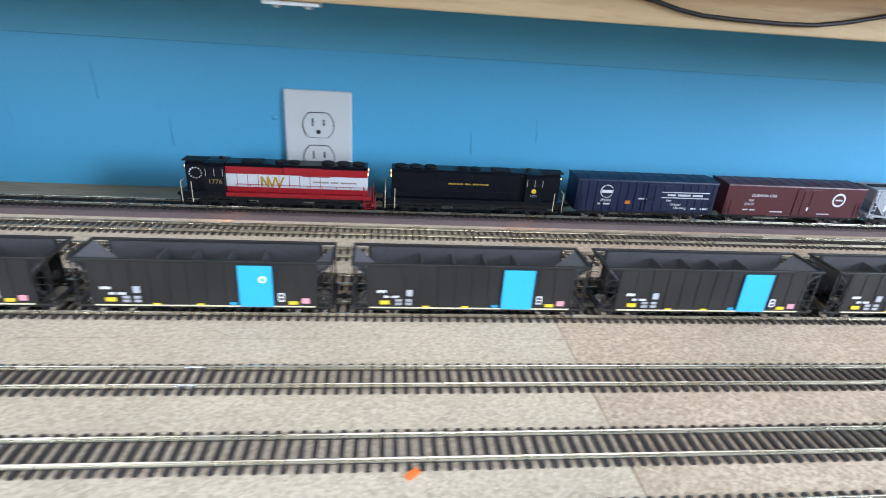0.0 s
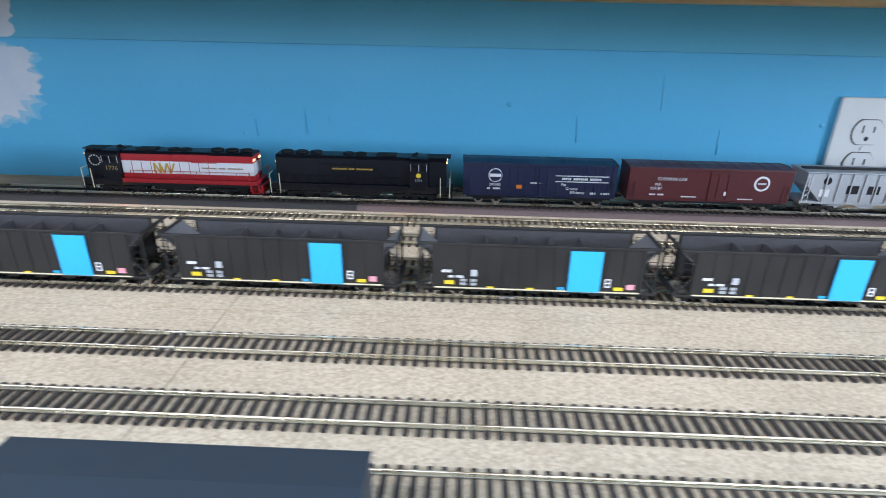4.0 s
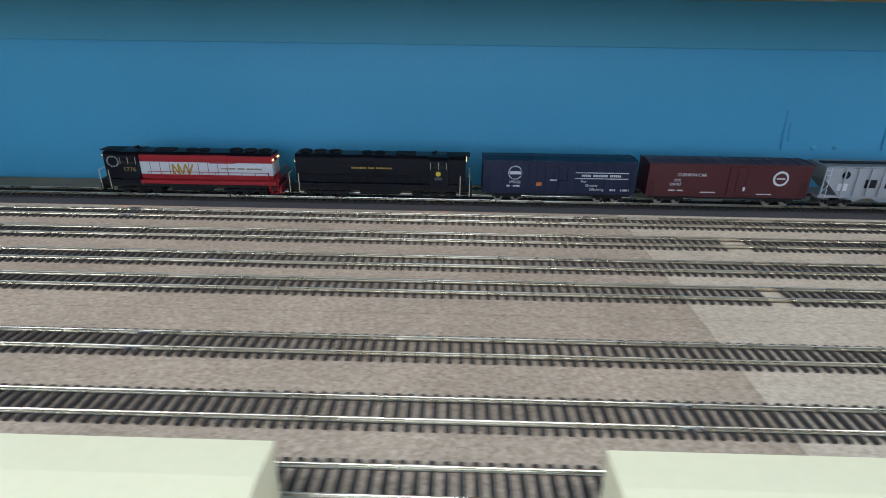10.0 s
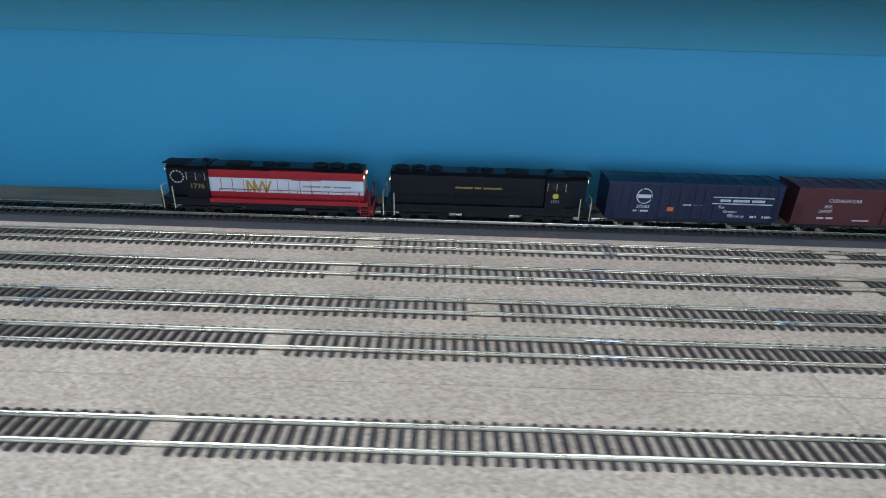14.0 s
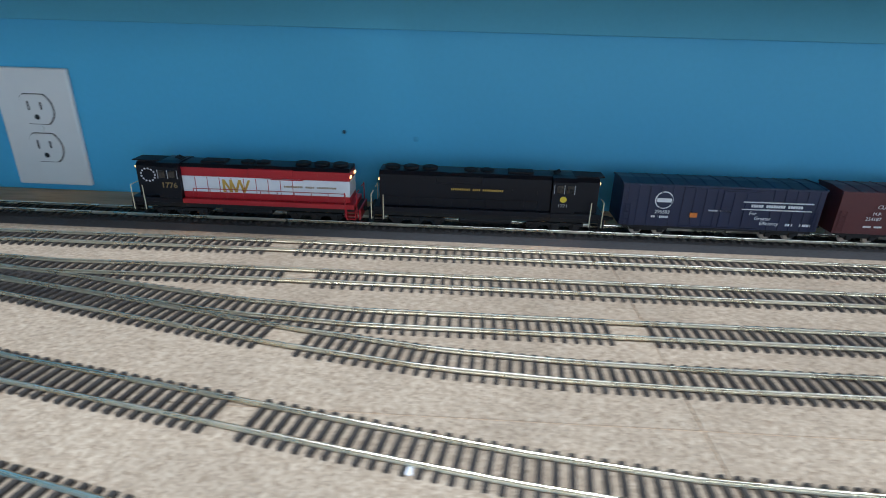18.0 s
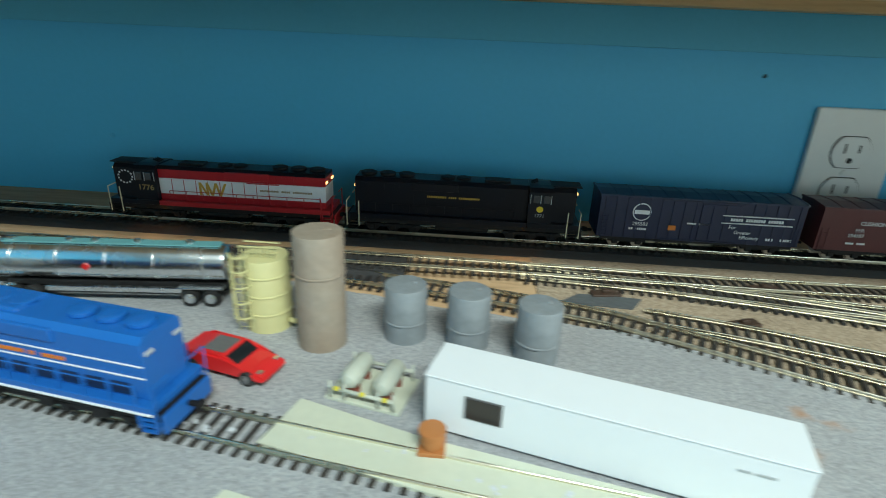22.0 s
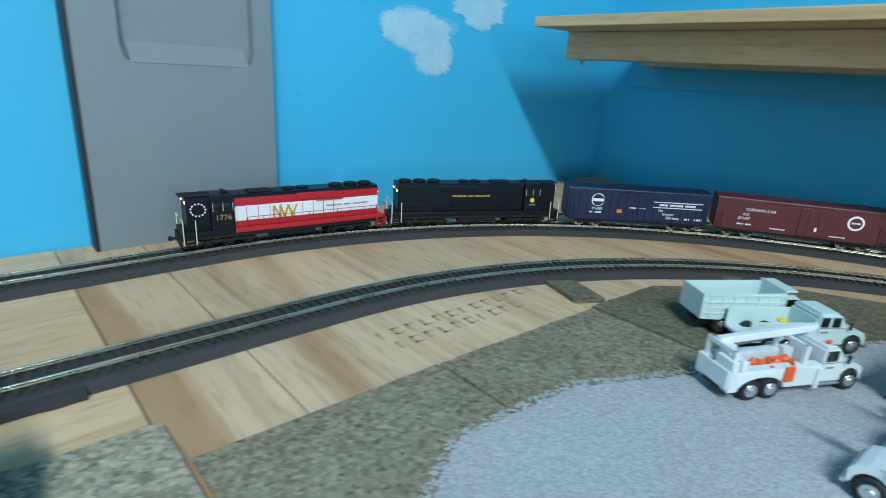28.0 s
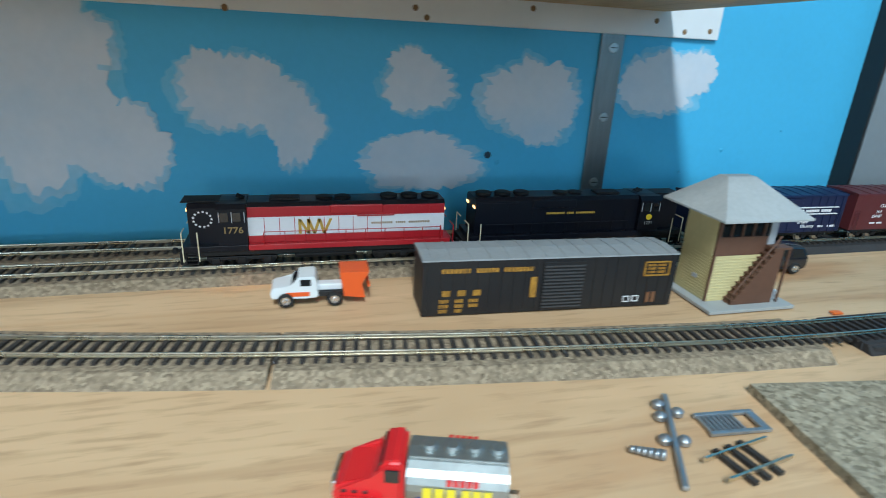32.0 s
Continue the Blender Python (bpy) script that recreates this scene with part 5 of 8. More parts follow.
def open_hopper(label, paint, patched, group, number=""):
    """A five-bay open hopper with slope sheets inside."""
    t = thing("hopper_car", label, "hopper car", group)
    L, W, ZB, ZT = 0.0865, 0.0172, 0.0105, 0.0450
    for s in (-1, 1):
        b = bx(B(), -L + 0.010, L - 0.010, s * W - 0.0005, s * W + 0.0005, ZB, ZT - 0.001)
        side = part("side_sheet", b, paint, t)
        for i in range(13):
            x = -L + 0.012 + (2 * L - 0.024) * i / 12
            part("side_post", bx(B(), x - 0.0006, x + 0.0006, s * (W + 0.0006) - 0.0003, s * (W + 0.0006) + 0.0003, ZB, ZT - 0.001), paint, side)
        part("side_sill", bx(B(), -L, L, s * (W - 0.0004) - 0.0009, s * (W - 0.0004) + 0.0009, ZB - 0.0016, ZB - 0.0001), paint, t)
        part("top_chord", bx(B(), -L, L, s * W - 0.0011, s * W + 0.0011, ZT - 0.0009, ZT + 0.0009, 0.0003), paint, t)
        b = B()
        prism(b, [(s * L, ZT - 0.0005), (s * (L - 0.001), ZT - 0.002), (s * (L - 0.033), ZB + 0.001), (s * (L - 0.034), ZB + 0.002)], -W + 0.0007, W - 0.0007, "y")
        part("slope_sheet", b, P_SLOPE if patched else paint, t)
        part("inner_lining", bx(B(), -L + 0.012, L - 0.012, s * (W - 0.0008) - 0.0002, s * (W - 0.0008) + 0.0002, ZB + 0.002, ZT - 0.0012), P_LINING if patched else paint, t)
        part("end_chord", bx(B(), s * L - 0.001, s * L + 0.001, -W - 0.0011, W + 0.0011, ZT - 0.0009, ZT + 0.0010, 0.0003), paint, t)
        part("end_sill", bx(B(), s * L - 0.002, s * L + 0.002, -W, W, ZB - 0.0016, ZB + 0.001, 0.0003), paint, t)
        for y in (-0.016, 0.016):
            b = B()
            tube(b, (s * (L - 0.0005), y, ZB), (s * (L - 0.0005), y, ZT - 0.001), 0.0006, seg=6)
            tube(b, (s * (L - 0.0005), y, ZB), (s * (L - 0.012), y, ZB + 0.014), 0.0005, seg=6)
            part("end_post", b, paint, t)
            ladder(t, s * (L - 0.005), y * 1.08, ZB - 0.003, ZT - 0.002, paint, 0.006, 7)
        b = B()
        lathe(b, [(0.0005, -0.0006), (0.0034, -0.0005), (0.0034, 0.0005), (0.0005, 0.0006)], (s * (L - 0.003), -0.004, 0.026), "x", 14)
        part("brake_wheel", b, paint, t)
        truck(t, s * (L - 0.019), 2, 0.0195)
        coupler(t, s * L, s)
    for i in range(5):
        x = -0.044 + i * 0.022
        b = B()
        prism(b, [(x - 0.0105, ZB + 0.002), (x + 0.0105, ZB + 0.002), (x + 0.0035, 0.0052), (x - 0.0035, 0.0052)], -0.0135, 0.0135, "y")
        part("hopper_bay", b, paint, t)
    for i in range(4):
        x = -0.036 + i * 0.024
        part("cross_ridge", bx(B(), x - 0.0006, x + 0.0006, -W + 0.0006, W - 0.0006, 0.022, ZT - 0.0055), P_LINING if patched else paint, t)
    y = -W - 0.0005
    if patched:
        decal(t, 0.0225, 0.0455, ZB + 0.0003, ZT - 0.0022, P_SKY, y - 0.0012, "blue_patch", 0.0004)
        decal(t, -L + 0.012, L - 0.012, ZB - 0.0001, ZB + 0.0007, P_RAILING, y - 0.0010, "sill_stripe", 0.0003)
        decal(t, -0.0670, -0.0600, 0.0135, 0.0165, P_YELLOW, y - 0.0010, "reflector")
        decal(t, 0.0560, 0.0625, 0.0125, 0.0150, P_YELLOW, y - 0.0010, "reflector")
        for x in (-0.036, -0.007):
            decal(t, x, x + 0.005, 0.0112, 0.0125, P_YELLOW, y - 0.0010, "reflector")
        word_bars(t, -0.069, -0.062, 0.0230, 0.0250, [(0, 1)], P_INK, y - 0.001)
        word_bars(t, -0.064, -0.053, 0.0190, 0.0206, [(0, 0.35), (0.5, 1)], P_INK, y - 0.001)
        word_bars(t, -0.0480, -0.0435, 0.0205, 0.0255, [(0, 1)], P_GREY, y - 0.001)
        for k in range(2):
            word_bars(t, -0.0555, -0.0435, 0.0130 + 0.003 * k, 0.0150 + 0.003 * k, [(0, 0.4), (0.62, 1)], P_GREY, y - 0.001)
        word_bars(t, 0.0155, 0.0205, 0.0118, 0.0138, [(0, 1)], P_SKY, y - 0.001)
    else:
        for i, digit in enumerate(number.replace(" ", "")):
            words("car_number", digit, 0.0070, P_INK, t, pose(-0.0255 + 0.0114 * i, y - 0.0013, 0.0268, 90, 0, 0), stretch=1.3, bold=0.0 if digit == "9" else 0.00025)
        word_bars(t, -0.0425, -0.0345, 0.0262, 0.0285, [(0, 1)], P_INK, y - 0.001)
        for i in range(8):
            decal(t, -0.0440 + i * 0.0112, -0.0350 + i * 0.0112, 0.0308, 0.0372, P_UNDER, y - 0.0006, "side_opening")
        word_bars(t, -0.062, -0.058, 0.0265, 0.0305, [(0, 1)], P_INK, y - 0.001)
        for x in (-0.069, -0.060, -0.050, 0.008, 0.031, 0.042):
            word_bars(t, x, x + 0.006, 0.0140, 0.0165, [(0, 1)], P_INK, y - 0.001)
    b = B()
    x = 0.049
    for u, v in ((0, 0.0006), (0.0036, 0.0042)):
        bx(b, x + u, x + v, y - 0.0014, y - 0.0008, 0.0150, 0.0215)
    for w in (0.0150, 0.0180, 0.0209):
        bx(b, x, x + 0.0042, y - 0.0014, y - 0.0008, w, w + 0.0006)
    part("test_panel", b, P_INK, t, "white framed data panel")
    decal(t, 0.0650, 0.0705, 0.0135, 0.0175, P_PINK, y - 0.0010, "pink_patch")
    return t


HOPPER_PITCH, HOPPER_X = 0.18743, -0.9425
black_hopper = open_hopper("weathered black open hopper car with a sky-blue patch", P_HOPPER, True, "hopper cars on the yard track")
for i in range(11):
    m = pose(HOPPER_X + HOPPER_PITCH * i, YARD_Y[3], RAILTOP)
    if i == 0:
        black_hopper.matrix_world = m
    else:
        car = copy_thing(black_hopper, m)
        if i == 5:
            disc(car, 0.0390, 0.0325, 0.0027, P_INK, -0.0194, "round_emblem", 0.0003, 16)
            disc(car, 0.0390, 0.0325, 0.0014, P_SKY, -0.0196, "emblem_centre", 0.0003, 12)
            car["label"] = "weathered black open hopper car with an emblem on its blue patch"
oxide_hopper = open_hopper("oxide red open hopper car with white numbers", P_OXIDE, False, "hopper cars on the yard track", "7 9 5 7 8")
resize(oxide_hopper, 1.045)
oxide_hopper.matrix_world = pose(HOPPER_X - HOPPER_PITCH - 0.004, YARD_Y[3], RAILTOP)

# Freight cars standing on the track at the edge of the table.
# Red paint paled so the roof's glare sits in its base colour.
C_PINK = mat("glare_paled_red_roof_paint", (0.47, 0.17, 0.17), 0.5, spots=0.1, grain=200, stain=0.2, stain_scale=20)
C_BRICK = mat("brown_red_roof_paint", (0.24, 0.050, 0.040), 0.5, spots=0.1, grain=200, stain=0.2, stain_scale=20)
C_DARK = mat("dark_slate_roof_paint", (0.020, 0.026, 0.036), 0.5, spots=0.1, grain=200, stain=0.2, stain_scale=20)
C_WHITE = mat("bright_white_reefer_paint", (0.68, 0.74, 0.80), 0.45, spots=0.05, grain=200, stain=0.1, stain_scale=12)
C_CREAM = mat("cream_reefer_paint", (0.72, 0.65, 0.42), 0.5, spots=0.05, grain=200, stain=0.12, stain_scale=12)


def plain_car(label, x0, x1, paint, height, y, name="boxcar"):
    t = thing(name, label, "boxcar", "cars at the table edge", pose((x0 + x1) / 2, y, RAILTOP))
    h = (x1 - x0) / 2
    part("body", bx(B(), -h, h, -0.0175, 0.0175, 0.0095, height - 0.0015, 0.0005), paint, t)
    b = B()
    prism(b, [(-0.0178, height - 0.0016), (0.0178, height - 0.0016), (0.0176, height - 0.0008), (0, height), (-0.0176, height - 0.0008)], -h - 0.0004, h + 0.0004, "x")
    part("roof", b, paint, t)
    for s in (-1, 1):
        part("door", bx(B(), -0.015, 0.015, s * 0.0178 - 0.0005, s * 0.0178 + 0.0005, 0.0105, height - 0.004, 0.0002), paint, t)
        ladder(t, s * (h - 0.004), 0.0181, 0.011, height - 0.004, paint)
        truck(t, s * (h - 0.026), 2, 0.0195)
        coupler(t, s * h, s)
    return t


plain_car("pinkish red boxcar at the edge of the table", -1.148, -0.970, C_PINK, 0.0438, EDGE_Y)
plain_car("dark slate boxcar at the edge of the table", -0.955, -0.799, C_DARK, 0.0463, EDGE_Y)
plain_car("brown-red boxcar at the edge of the table", -0.781, -0.617, C_BRICK, 0.0478, EDGE_Y)
plain_car("dark slate boxcar at the edge of the table", -0.602, -0.468, C_DARK, 0.0488, EDGE_Y)
reefer = plain_car("bright white refrigerator car with a slanted yellow end stripe", -1.3660, -1.189, C_WHITE, 0.0575, EDGE_Y + 0.004, "refrigerator_car")
for k in range(4):
    y, z = -0.0120 + 0.0060 * k, 0.0240 + 0.0070 * k
    b = B()
    prism(b, [(y, z), (y + 0.0030, z), (y + 0.0076, z + 0.0056), (y + 0.0046, z + 0.0056)], 0.0886, 0.0890, "x")
    part("end_stripe", b, P_YELLOW, reefer, "slanted yellow end stripe")
plain_car("cream refrigerator car at the edge of the table", -1.580, -1.402, C_CREAM, 0.0498, EDGE_Y, "refrigerator_car")
plain_car("cream refrigerator car at the edge of the table", -1.885, -1.702, C_CREAM, 0.0498, EDGE_Y, "refrigerator_car")


# ---- the industrial corner ----
V_WHITE = mat("white_diecast_paint", (0.68, 0.72, 0.74), 0.35, spots=0.04, grain=200, stain=0.12, stain_scale=40, coat=0.3)
V_MINT = mat("pale_mint_diecast_paint", (0.56, 0.68, 0.66), 0.4, spots=0.04, grain=200, stain=0.12, stain_scale=40)
V_TYRE = mat("black_rubber_tyre", (0.012, 0.012, 0.013), 0.7, spots=0.2, grain=500)
V_CHROME = mat("chrome_plating", (0.80, 0.82, 0.84), 0.24, 1.0, stain=0.15, stain_scale=60)
V_GLASS = mat("black_window_glass", (0.010, 0.013, 0.016), 0.06, coat=0.6)
V_ORANGE = mat("orange_load_plastic", (0.72, 0.10, 0.015), 0.45, stain=0.1, stain_scale=40)
V_YELLOW = mat("machine_yellow_paint", (0.60, 0.34, 0.02), 0.45, spots=0.15, grain=300, stain=0.2, stain_scale=60)
V_LEMON = mat("lemon_yellow_plastic", (0.75, 0.62, 0.03), 0.4)
V_RED = mat("toy_red_plastic", (0.62, 0.018, 0.022), 0.32, stain=0.08, stain_scale=60, coat=0.3)
V_BLACK = mat("black_moulded_plastic", (0.013, 0.013, 0.014), 0.5, spots=0.2, grain=400)
V_GREY = mat("grey_moulded_plastic", (0.12, 0.12, 0.125), 0.55, spots=0.2, grain=400)


def wheel(t, x, y, r, w, hub=None):
    s = 1 if y > 0 else -1
    b = B()
    lathe(b, [(r * 0.45, -w / 2), (r * 0.9, -w / 2), (r, -w * 0.3), (r, w * 0.3), (r * 0.9, w / 2), (r * 0.45, w / 2)], (x, y, r), "y", 18)
    ty = part("wheel", b, V_TYRE, t)
    b = B()
    lathe(b, [(r * 0.60, -0.0001), (r * 0.56, s * 0.0004), (r * 0.30, s * 0.0001), (r * 0.22, s * 0.0009), (0.0001, s * 0.0010)], (x, y + s * w / 2, r), "y", 14)
    part("rim", b, hub or V_CHROME, ty)


def glass(t, *a, m=None):
    part("window", bx(B(), *a, 0.0003, m), V_GLASS, t)


def work_truck(label, at, yaw, length, cab_len, paint, bed, name="utility_truck", crew=False, rear=2):
    """A bonneted work truck that points along +x; bed names what it carries."""
    t = thing(name, label, "truck", "work trucks", pose(at[0], at[1], GROUND, 0, 0, yaw))
    h, w, r = length / 2, 0.0128, 0.0068
    part("chassis", bx(B(), -h, h - 0.002, -w * 0.6, w * 0.6, 0.0052, 0.0082, 0.0004), V_BLACK, t)
    bonnet = 0.017
    b = B()
    arch = [(h - 0.0095 + 0.0080 * math.cos(a), 0.0068 + 0.0080 * math.sin(a)) for a in [math.pi * (1 - i / 8) for i in range(9)]]
    prism(b, [(h - bonnet, 0.0068)] + arch[1:] + [(h, 0.0068), (h + 0.0004, 0.0128), (h - 0.0015, 0.0158), (h - 0.006, 0.0176), (h - bonnet, 0.0196)], -w * 0.98, w * 0.98, "y")
    part("bonnet", b, paint, t)
    b = B()
    prism(b, [(h - bonnet - 0.001, 0.0060)] + [(x, z - 0.0006) for x, z in arch] + [(h - 0.002, 0.0060)], -w * 0.9, w * 0.9, "y")
    part("wheel_well", b, V_BLACK, t)
    part("grille", bx(B(), h - 0.0002, h + 0.0006, -0.006, 0.006, 0.0092, 0.0150, 0.0003), V_CHROME, t)
    part("bumper", bx(B(), h - 0.0005, h + 0.0022, -w, w, 0.0048, 0.0078, 0.0005), V_CHROME, t)
    for s in (-1, 1):
        part("headlight", bx(B(), h - 0.0006, h + 0.0003, s * 0.0085 - 0.0016, s * 0.0085 + 0.0016, 0.0108, 0.0136, 0.0003), V_CHROME, t)
        part("door_seam", bx(B(), h - bonnet - cab_len + 0.0012, h - bonnet - 0.0008, s * w - 0.0002, s * w + 0.00025, 0.0195, 0.0199), V_GREY, t)
        part("mirror", bx(B(), h - bonnet + 0.0005, h - bonnet + 0.0020, s * (w + 0.0020) - 0.0008, s * (w + 0.0020) + 0.0008, 0.0195, 0.0250, 0.0003), V_BLACK, t)
    c1, c0 = h - bonnet + 0.0005, h - bonnet - cab_len
    b = B()
    prism(b, [(c0, 0.0070), (c1, 0.0070), (c1, 0.0196), (c1 - 0.0052, 0.0288), (c1 - 0.0066, 0.0294), (c0 + 0.0012, 0.0296), (c0, 0.0285)], -w, w, "y")
    bmesh.ops.bevel(b, geom=[e for e in b.edges if e.calc_length() > w], offset=0.0007, segments=2, affect="EDGES")
    cab = part("cab", b, paint, t)
    part("roof", bx(B(), c0 + 0.0012, c1 - 0.0066, -w + 0.0016, w - 0.0016, 0.0294, 0.0301, 0.0004), paint, cab)
    b = B()
    prism(b, [(c1 + 0.0001, 0.0204), (c1 - 0.0046, 0.0284), (c1 - 0.0056, 0.0284), (c1 - 0.0009, 0.0204)], -w + 0.0018, w - 0.0018, "y")
    part("windscreen", b, V_GLASS, cab)
    n = 2 if crew else 1
    span = (c1 - 0.0048 - c0) / n
    for s in (-1, 1):
        for i in range(n):
            glass(cab, c0 + 0.0012 + span * i, c0 + span * (i + 1) - 0.0006, s * w - 0.0003, s * w + 0.0003, 0.0205, 0.0276)
        part("step", bx(B(), c0, c1, s * w - 0.0008, s * w + 0.0014, 0.0052, 0.0066, 0.0003), V_CHROME, t)
        word_bars(t, c0 + 0.003, c0 + 0.008, 0.0160, 0.0172, [(0, 0.5), (0.6, 1)], V_GREY, -w - 0.0001) if s < 0 else None
        wheel(t, h - 0.0095, s * (w - 0.0012), r, 0.0046)
        for k in range(rear):
            wheel(t, -h + 0.016 + 0.0138 * k, s * (w - 0.0018), r, 0.0062)
    b0, b1 = -h, c0 - 0.0012
    if bed == "dump":
        b = B()
        prism(b, [(b0 - 0.002, 0.0125), (b1 - 0.004, 0.0095), (b1, 0.0135), (b1, 0.0325), (b0 - 0.002, 0.0315)], -w - 0.0012, -w, "y")
        prism(b, [(b0 - 0.002, 0.0125), (b1 - 0.004, 0.0095), (b1, 0.0135), (b1, 0.0325), (b0 - 0.002, 0.0315)], w, w + 0.0012, "y")
        bx(b, b0 - 0.003, b0 - 0.0012, -w - 0.0012, w + 0.0012, 0.0125, 0.0315)
        bx(b, b1 - 0.0012, b1 + 0.0004, -w - 0.0012, w + 0.0012, 0.0125, 0.0345)
        bx(b, b0 - 0.002, b1, -w, w, 0.0120, 0.0140)
        bx(b, b1, b1 + 0.009, -w, w, 0.0332, 0.0345)
        body = part("dump_body", b, paint, t)
        for i in range(7):
            x = b0 + 0.003 + (b1 - b0 - 0.006) * i / 6
            for s in (-1, 1):
                part("body_rib", bx(B(), x - 0.0006, x + 0.0006, s * (w + 0.0015) - 0.0005, s * (w + 0.0015) + 0.0005, 0.0140, 0.0312), paint, body)
        for z in (0.0165, 0.0205, 0.0250, 0.0302):
            for s in (-1, 1):
                part("body_rail", bx(B(), b0, b1, s * (w + 0.0014) - 0.0004, s * (w + 0.0014) + 0.0004, z, z + 0.001), paint, body)
    elif bed == "flat":
        part("bed_floor", bx(B(), b0, b1, -w, w, 0.0084, 0.0104, 0.0003), paint, t)
        for s in (-1, 1):
            part("bed_side", bx(B(), b0, b1, s * w - 0.0006, s * w + 0.0006, 0.0105, 0.0240, 0.0003), paint, t)
        part("bed_front", bx(B(), b1 - 0.001, b1, -w + 0.0007, w - 0.0007, 0.0105, 0.0262, 0.0003), paint, t)
        part("load", bx(B(), b0 + 0.020, b0 + 0.026, -w - 0.0002, -w + 0.004, 0.0241, 0.0261, 0.0008), V_LEMON, t, "small yellow load")
    else:  # service body with bins and a boom
        for s in (-1, 1):
            b = B()
            over = [(b0 + 0.0230 + 0.0165 * math.cos(a), 0.0066 + 0.0082 * math.sin(a)) for a in [math.pi * (1 - i / 10) for i in range(11)]]
            prism(b, [(b0, 0.0066)] + over + [(b1, 0.0066), (b1, 0.0195), (b0, 0.0195)], s * (w - 0.0024) - 0.0030, s * (w - 0.0024) + 0.0030, "y")
            body = part("bin_body", b, paint, t)
            for i in range(4):
                x = b0 + 0.002 + (b1 - b0 - 0.004) * i / 4
                part("bin_door", bx(B(), x + 0.0004, x + (b1 - b0 - 0.004) / 4 - 0.0008, s * (w + 0.0007) - 0.0002, s * (w + 0.0007) + 0.0003, 0.0150, 0.0188, 0.0001), paint, body)
        part("bed_floor", bx(B(), b0, b1, -w + 0.0058, w - 0.0058, 0.0085, 0.0110), V_GREY, t)
        part("tail_board", bx(B(), b0 - 0.0016, b0, -w, w, 0.0085, 0.0200, 0.0004), paint, t)
        # pedestal and boom
        px, foot, tip, thick = bed[1]
        b = B()
        lathe(b, [(0.0055, 0.0110), (0.0055, 0.0210), (0.0040, 0.0250), (0.0045, 0.0300)], (px, 0, 0), "z", 16)
        part("boom_pedestal", b, paint, t)
        f, e = Vector(foot), Vector(tip)
        d = e - f
        m = Matrix.Translation(f) @ d.to_track_quat("X", "Z").to_matrix().to_4x4()
        boom = part("boom", bx(B(), 0, d.length, -thick / 2, thick / 2, -thick / 2, thick / 2, 0.0006, m), paint, t)
        part("inner_boom", bx(B(), d.length - 0.001, d.length * 1.08, -thick * 0.32, thick * 0.32, -thick * 0.32, thick * 0.32, 0.0004, m), paint, boom)
        b = B()
        tube(b, m @ Vector((d.length * 0.06, 0, -thick * 1.1)), m @ Vector((d.length * 0.5, 0, -thick * 0.7)), 0.0011, seg=10)
        part("lift_cylinder", b, V_GREY, boom)
        for kind, where in bed[2]:
            if kind == "bucket":
                part("bucket", bx(B(), where[0] - 0.0075, where[0] + 0.0075, where[1] - 0.0065, where[1] + 0.0065, where[2], where[2] + 0.0155, 0.001), paint, boom, "white work bucket")
            elif kind == "tip":
                b = B()
                lathe(b, [(0.0036, -0.0018), (0.0036, 0.0018), (0.0020, 0.0022)], m @ Vector((d.length * 1.08, 0, 0)), "z", 14)
                part("boom_tip", b, V_LEMON, boom, "bright yellow boom tip")
            elif kind == "load":
                b = B()
                n = 22
                grid = [[b.verts.new((where[0] - 0.017 + 0.034 * i / n, -0.0128 + 0.015 * j / 9, 0.0185 + 0.0042 * noise.noise(Vector((i * 0.45, j * 0.55, 2.0))) + 0.0016 * math.sin(i * 0.5) - 0.0034 * (abs(i - 11) / 11) ** 2)) for j in range(10)] for i in range(n + 1)]
                for i in range(n):
                    for j in range(9):
                        if abs(noise.noise(Vector((i * 0.25, j * 0.4, 7.0)))) < 0.34:
                            f = b.faces.new([grid[i][j], grid[i + 1][j], grid[i + 1][j + 1], grid[i][j + 1]])
                            f.smooth = True
                bmesh.ops.delete(b, geom=[v for v in b.verts if not v.link_faces], context="VERTS")
                bmesh.ops.solidify(b, geom=b.faces[:], thickness=0.0006)
                part("orange_load", b, V_ORANGE, t, "crumpled orange tarp in the truck bed")
                part("orange_flap", bx(B(), where[0] - 0.004, where[0] + 0.003, -0.0150, -0.0136, 0.0110, 0.0205, 0.0005), V_ORANGE, t, "orange tarp hanging over the side")
            elif kind == "frame":
                b = B()
                for x in (-0.046, 0.004):
                    for y in (-0.0105, 0.0105):
                        bx(b, x - 0.0012, x + 0.0012, y - 0.0012, y + 0.0012, 0.0190, 0.0315)
                    bx(b, x - 0.0012, x + 0.0012, -0.0105, 0.0105, 0.0290, 0.0315)
                part("boom_rest", b, paint, t)
                for x in (-0.047, -0.041):
                    part("tool_box", bx(B(), x - 0.0022, x + 0.0026, -0.0138, 0.0, 0.0196, 0.0262, 0.0006), paint, t)
            elif kind == "tag":
                part("red_marker", bx(B(), d.length * where - 0.0015, d.length * where + 0.0015, -thick * 0.52, -thick * 0.1, -thick * 0.1, thick * 0.54, 0.0003, m), V_RED, boom, "red marker on the boom")
        for s in (-1, 1):
            part("beacon", bx(B(), c0 + 0.004, c0 + 0.007, s * 0.008 - 0.0012, s * 0.008 + 0.0012, 0.0304, 0.0325, 0.0006), V_ORANGE, cab, "orange cab beacon")
            part("outrigger", bx(B(), b1 - 0.004, b1 - 0.001, s * (w + 0.0012) - 0.0010, s * (w + 0.0012) + 0.0010, 0.0045, 0.0180, 0.0004), paint, t)
    return t


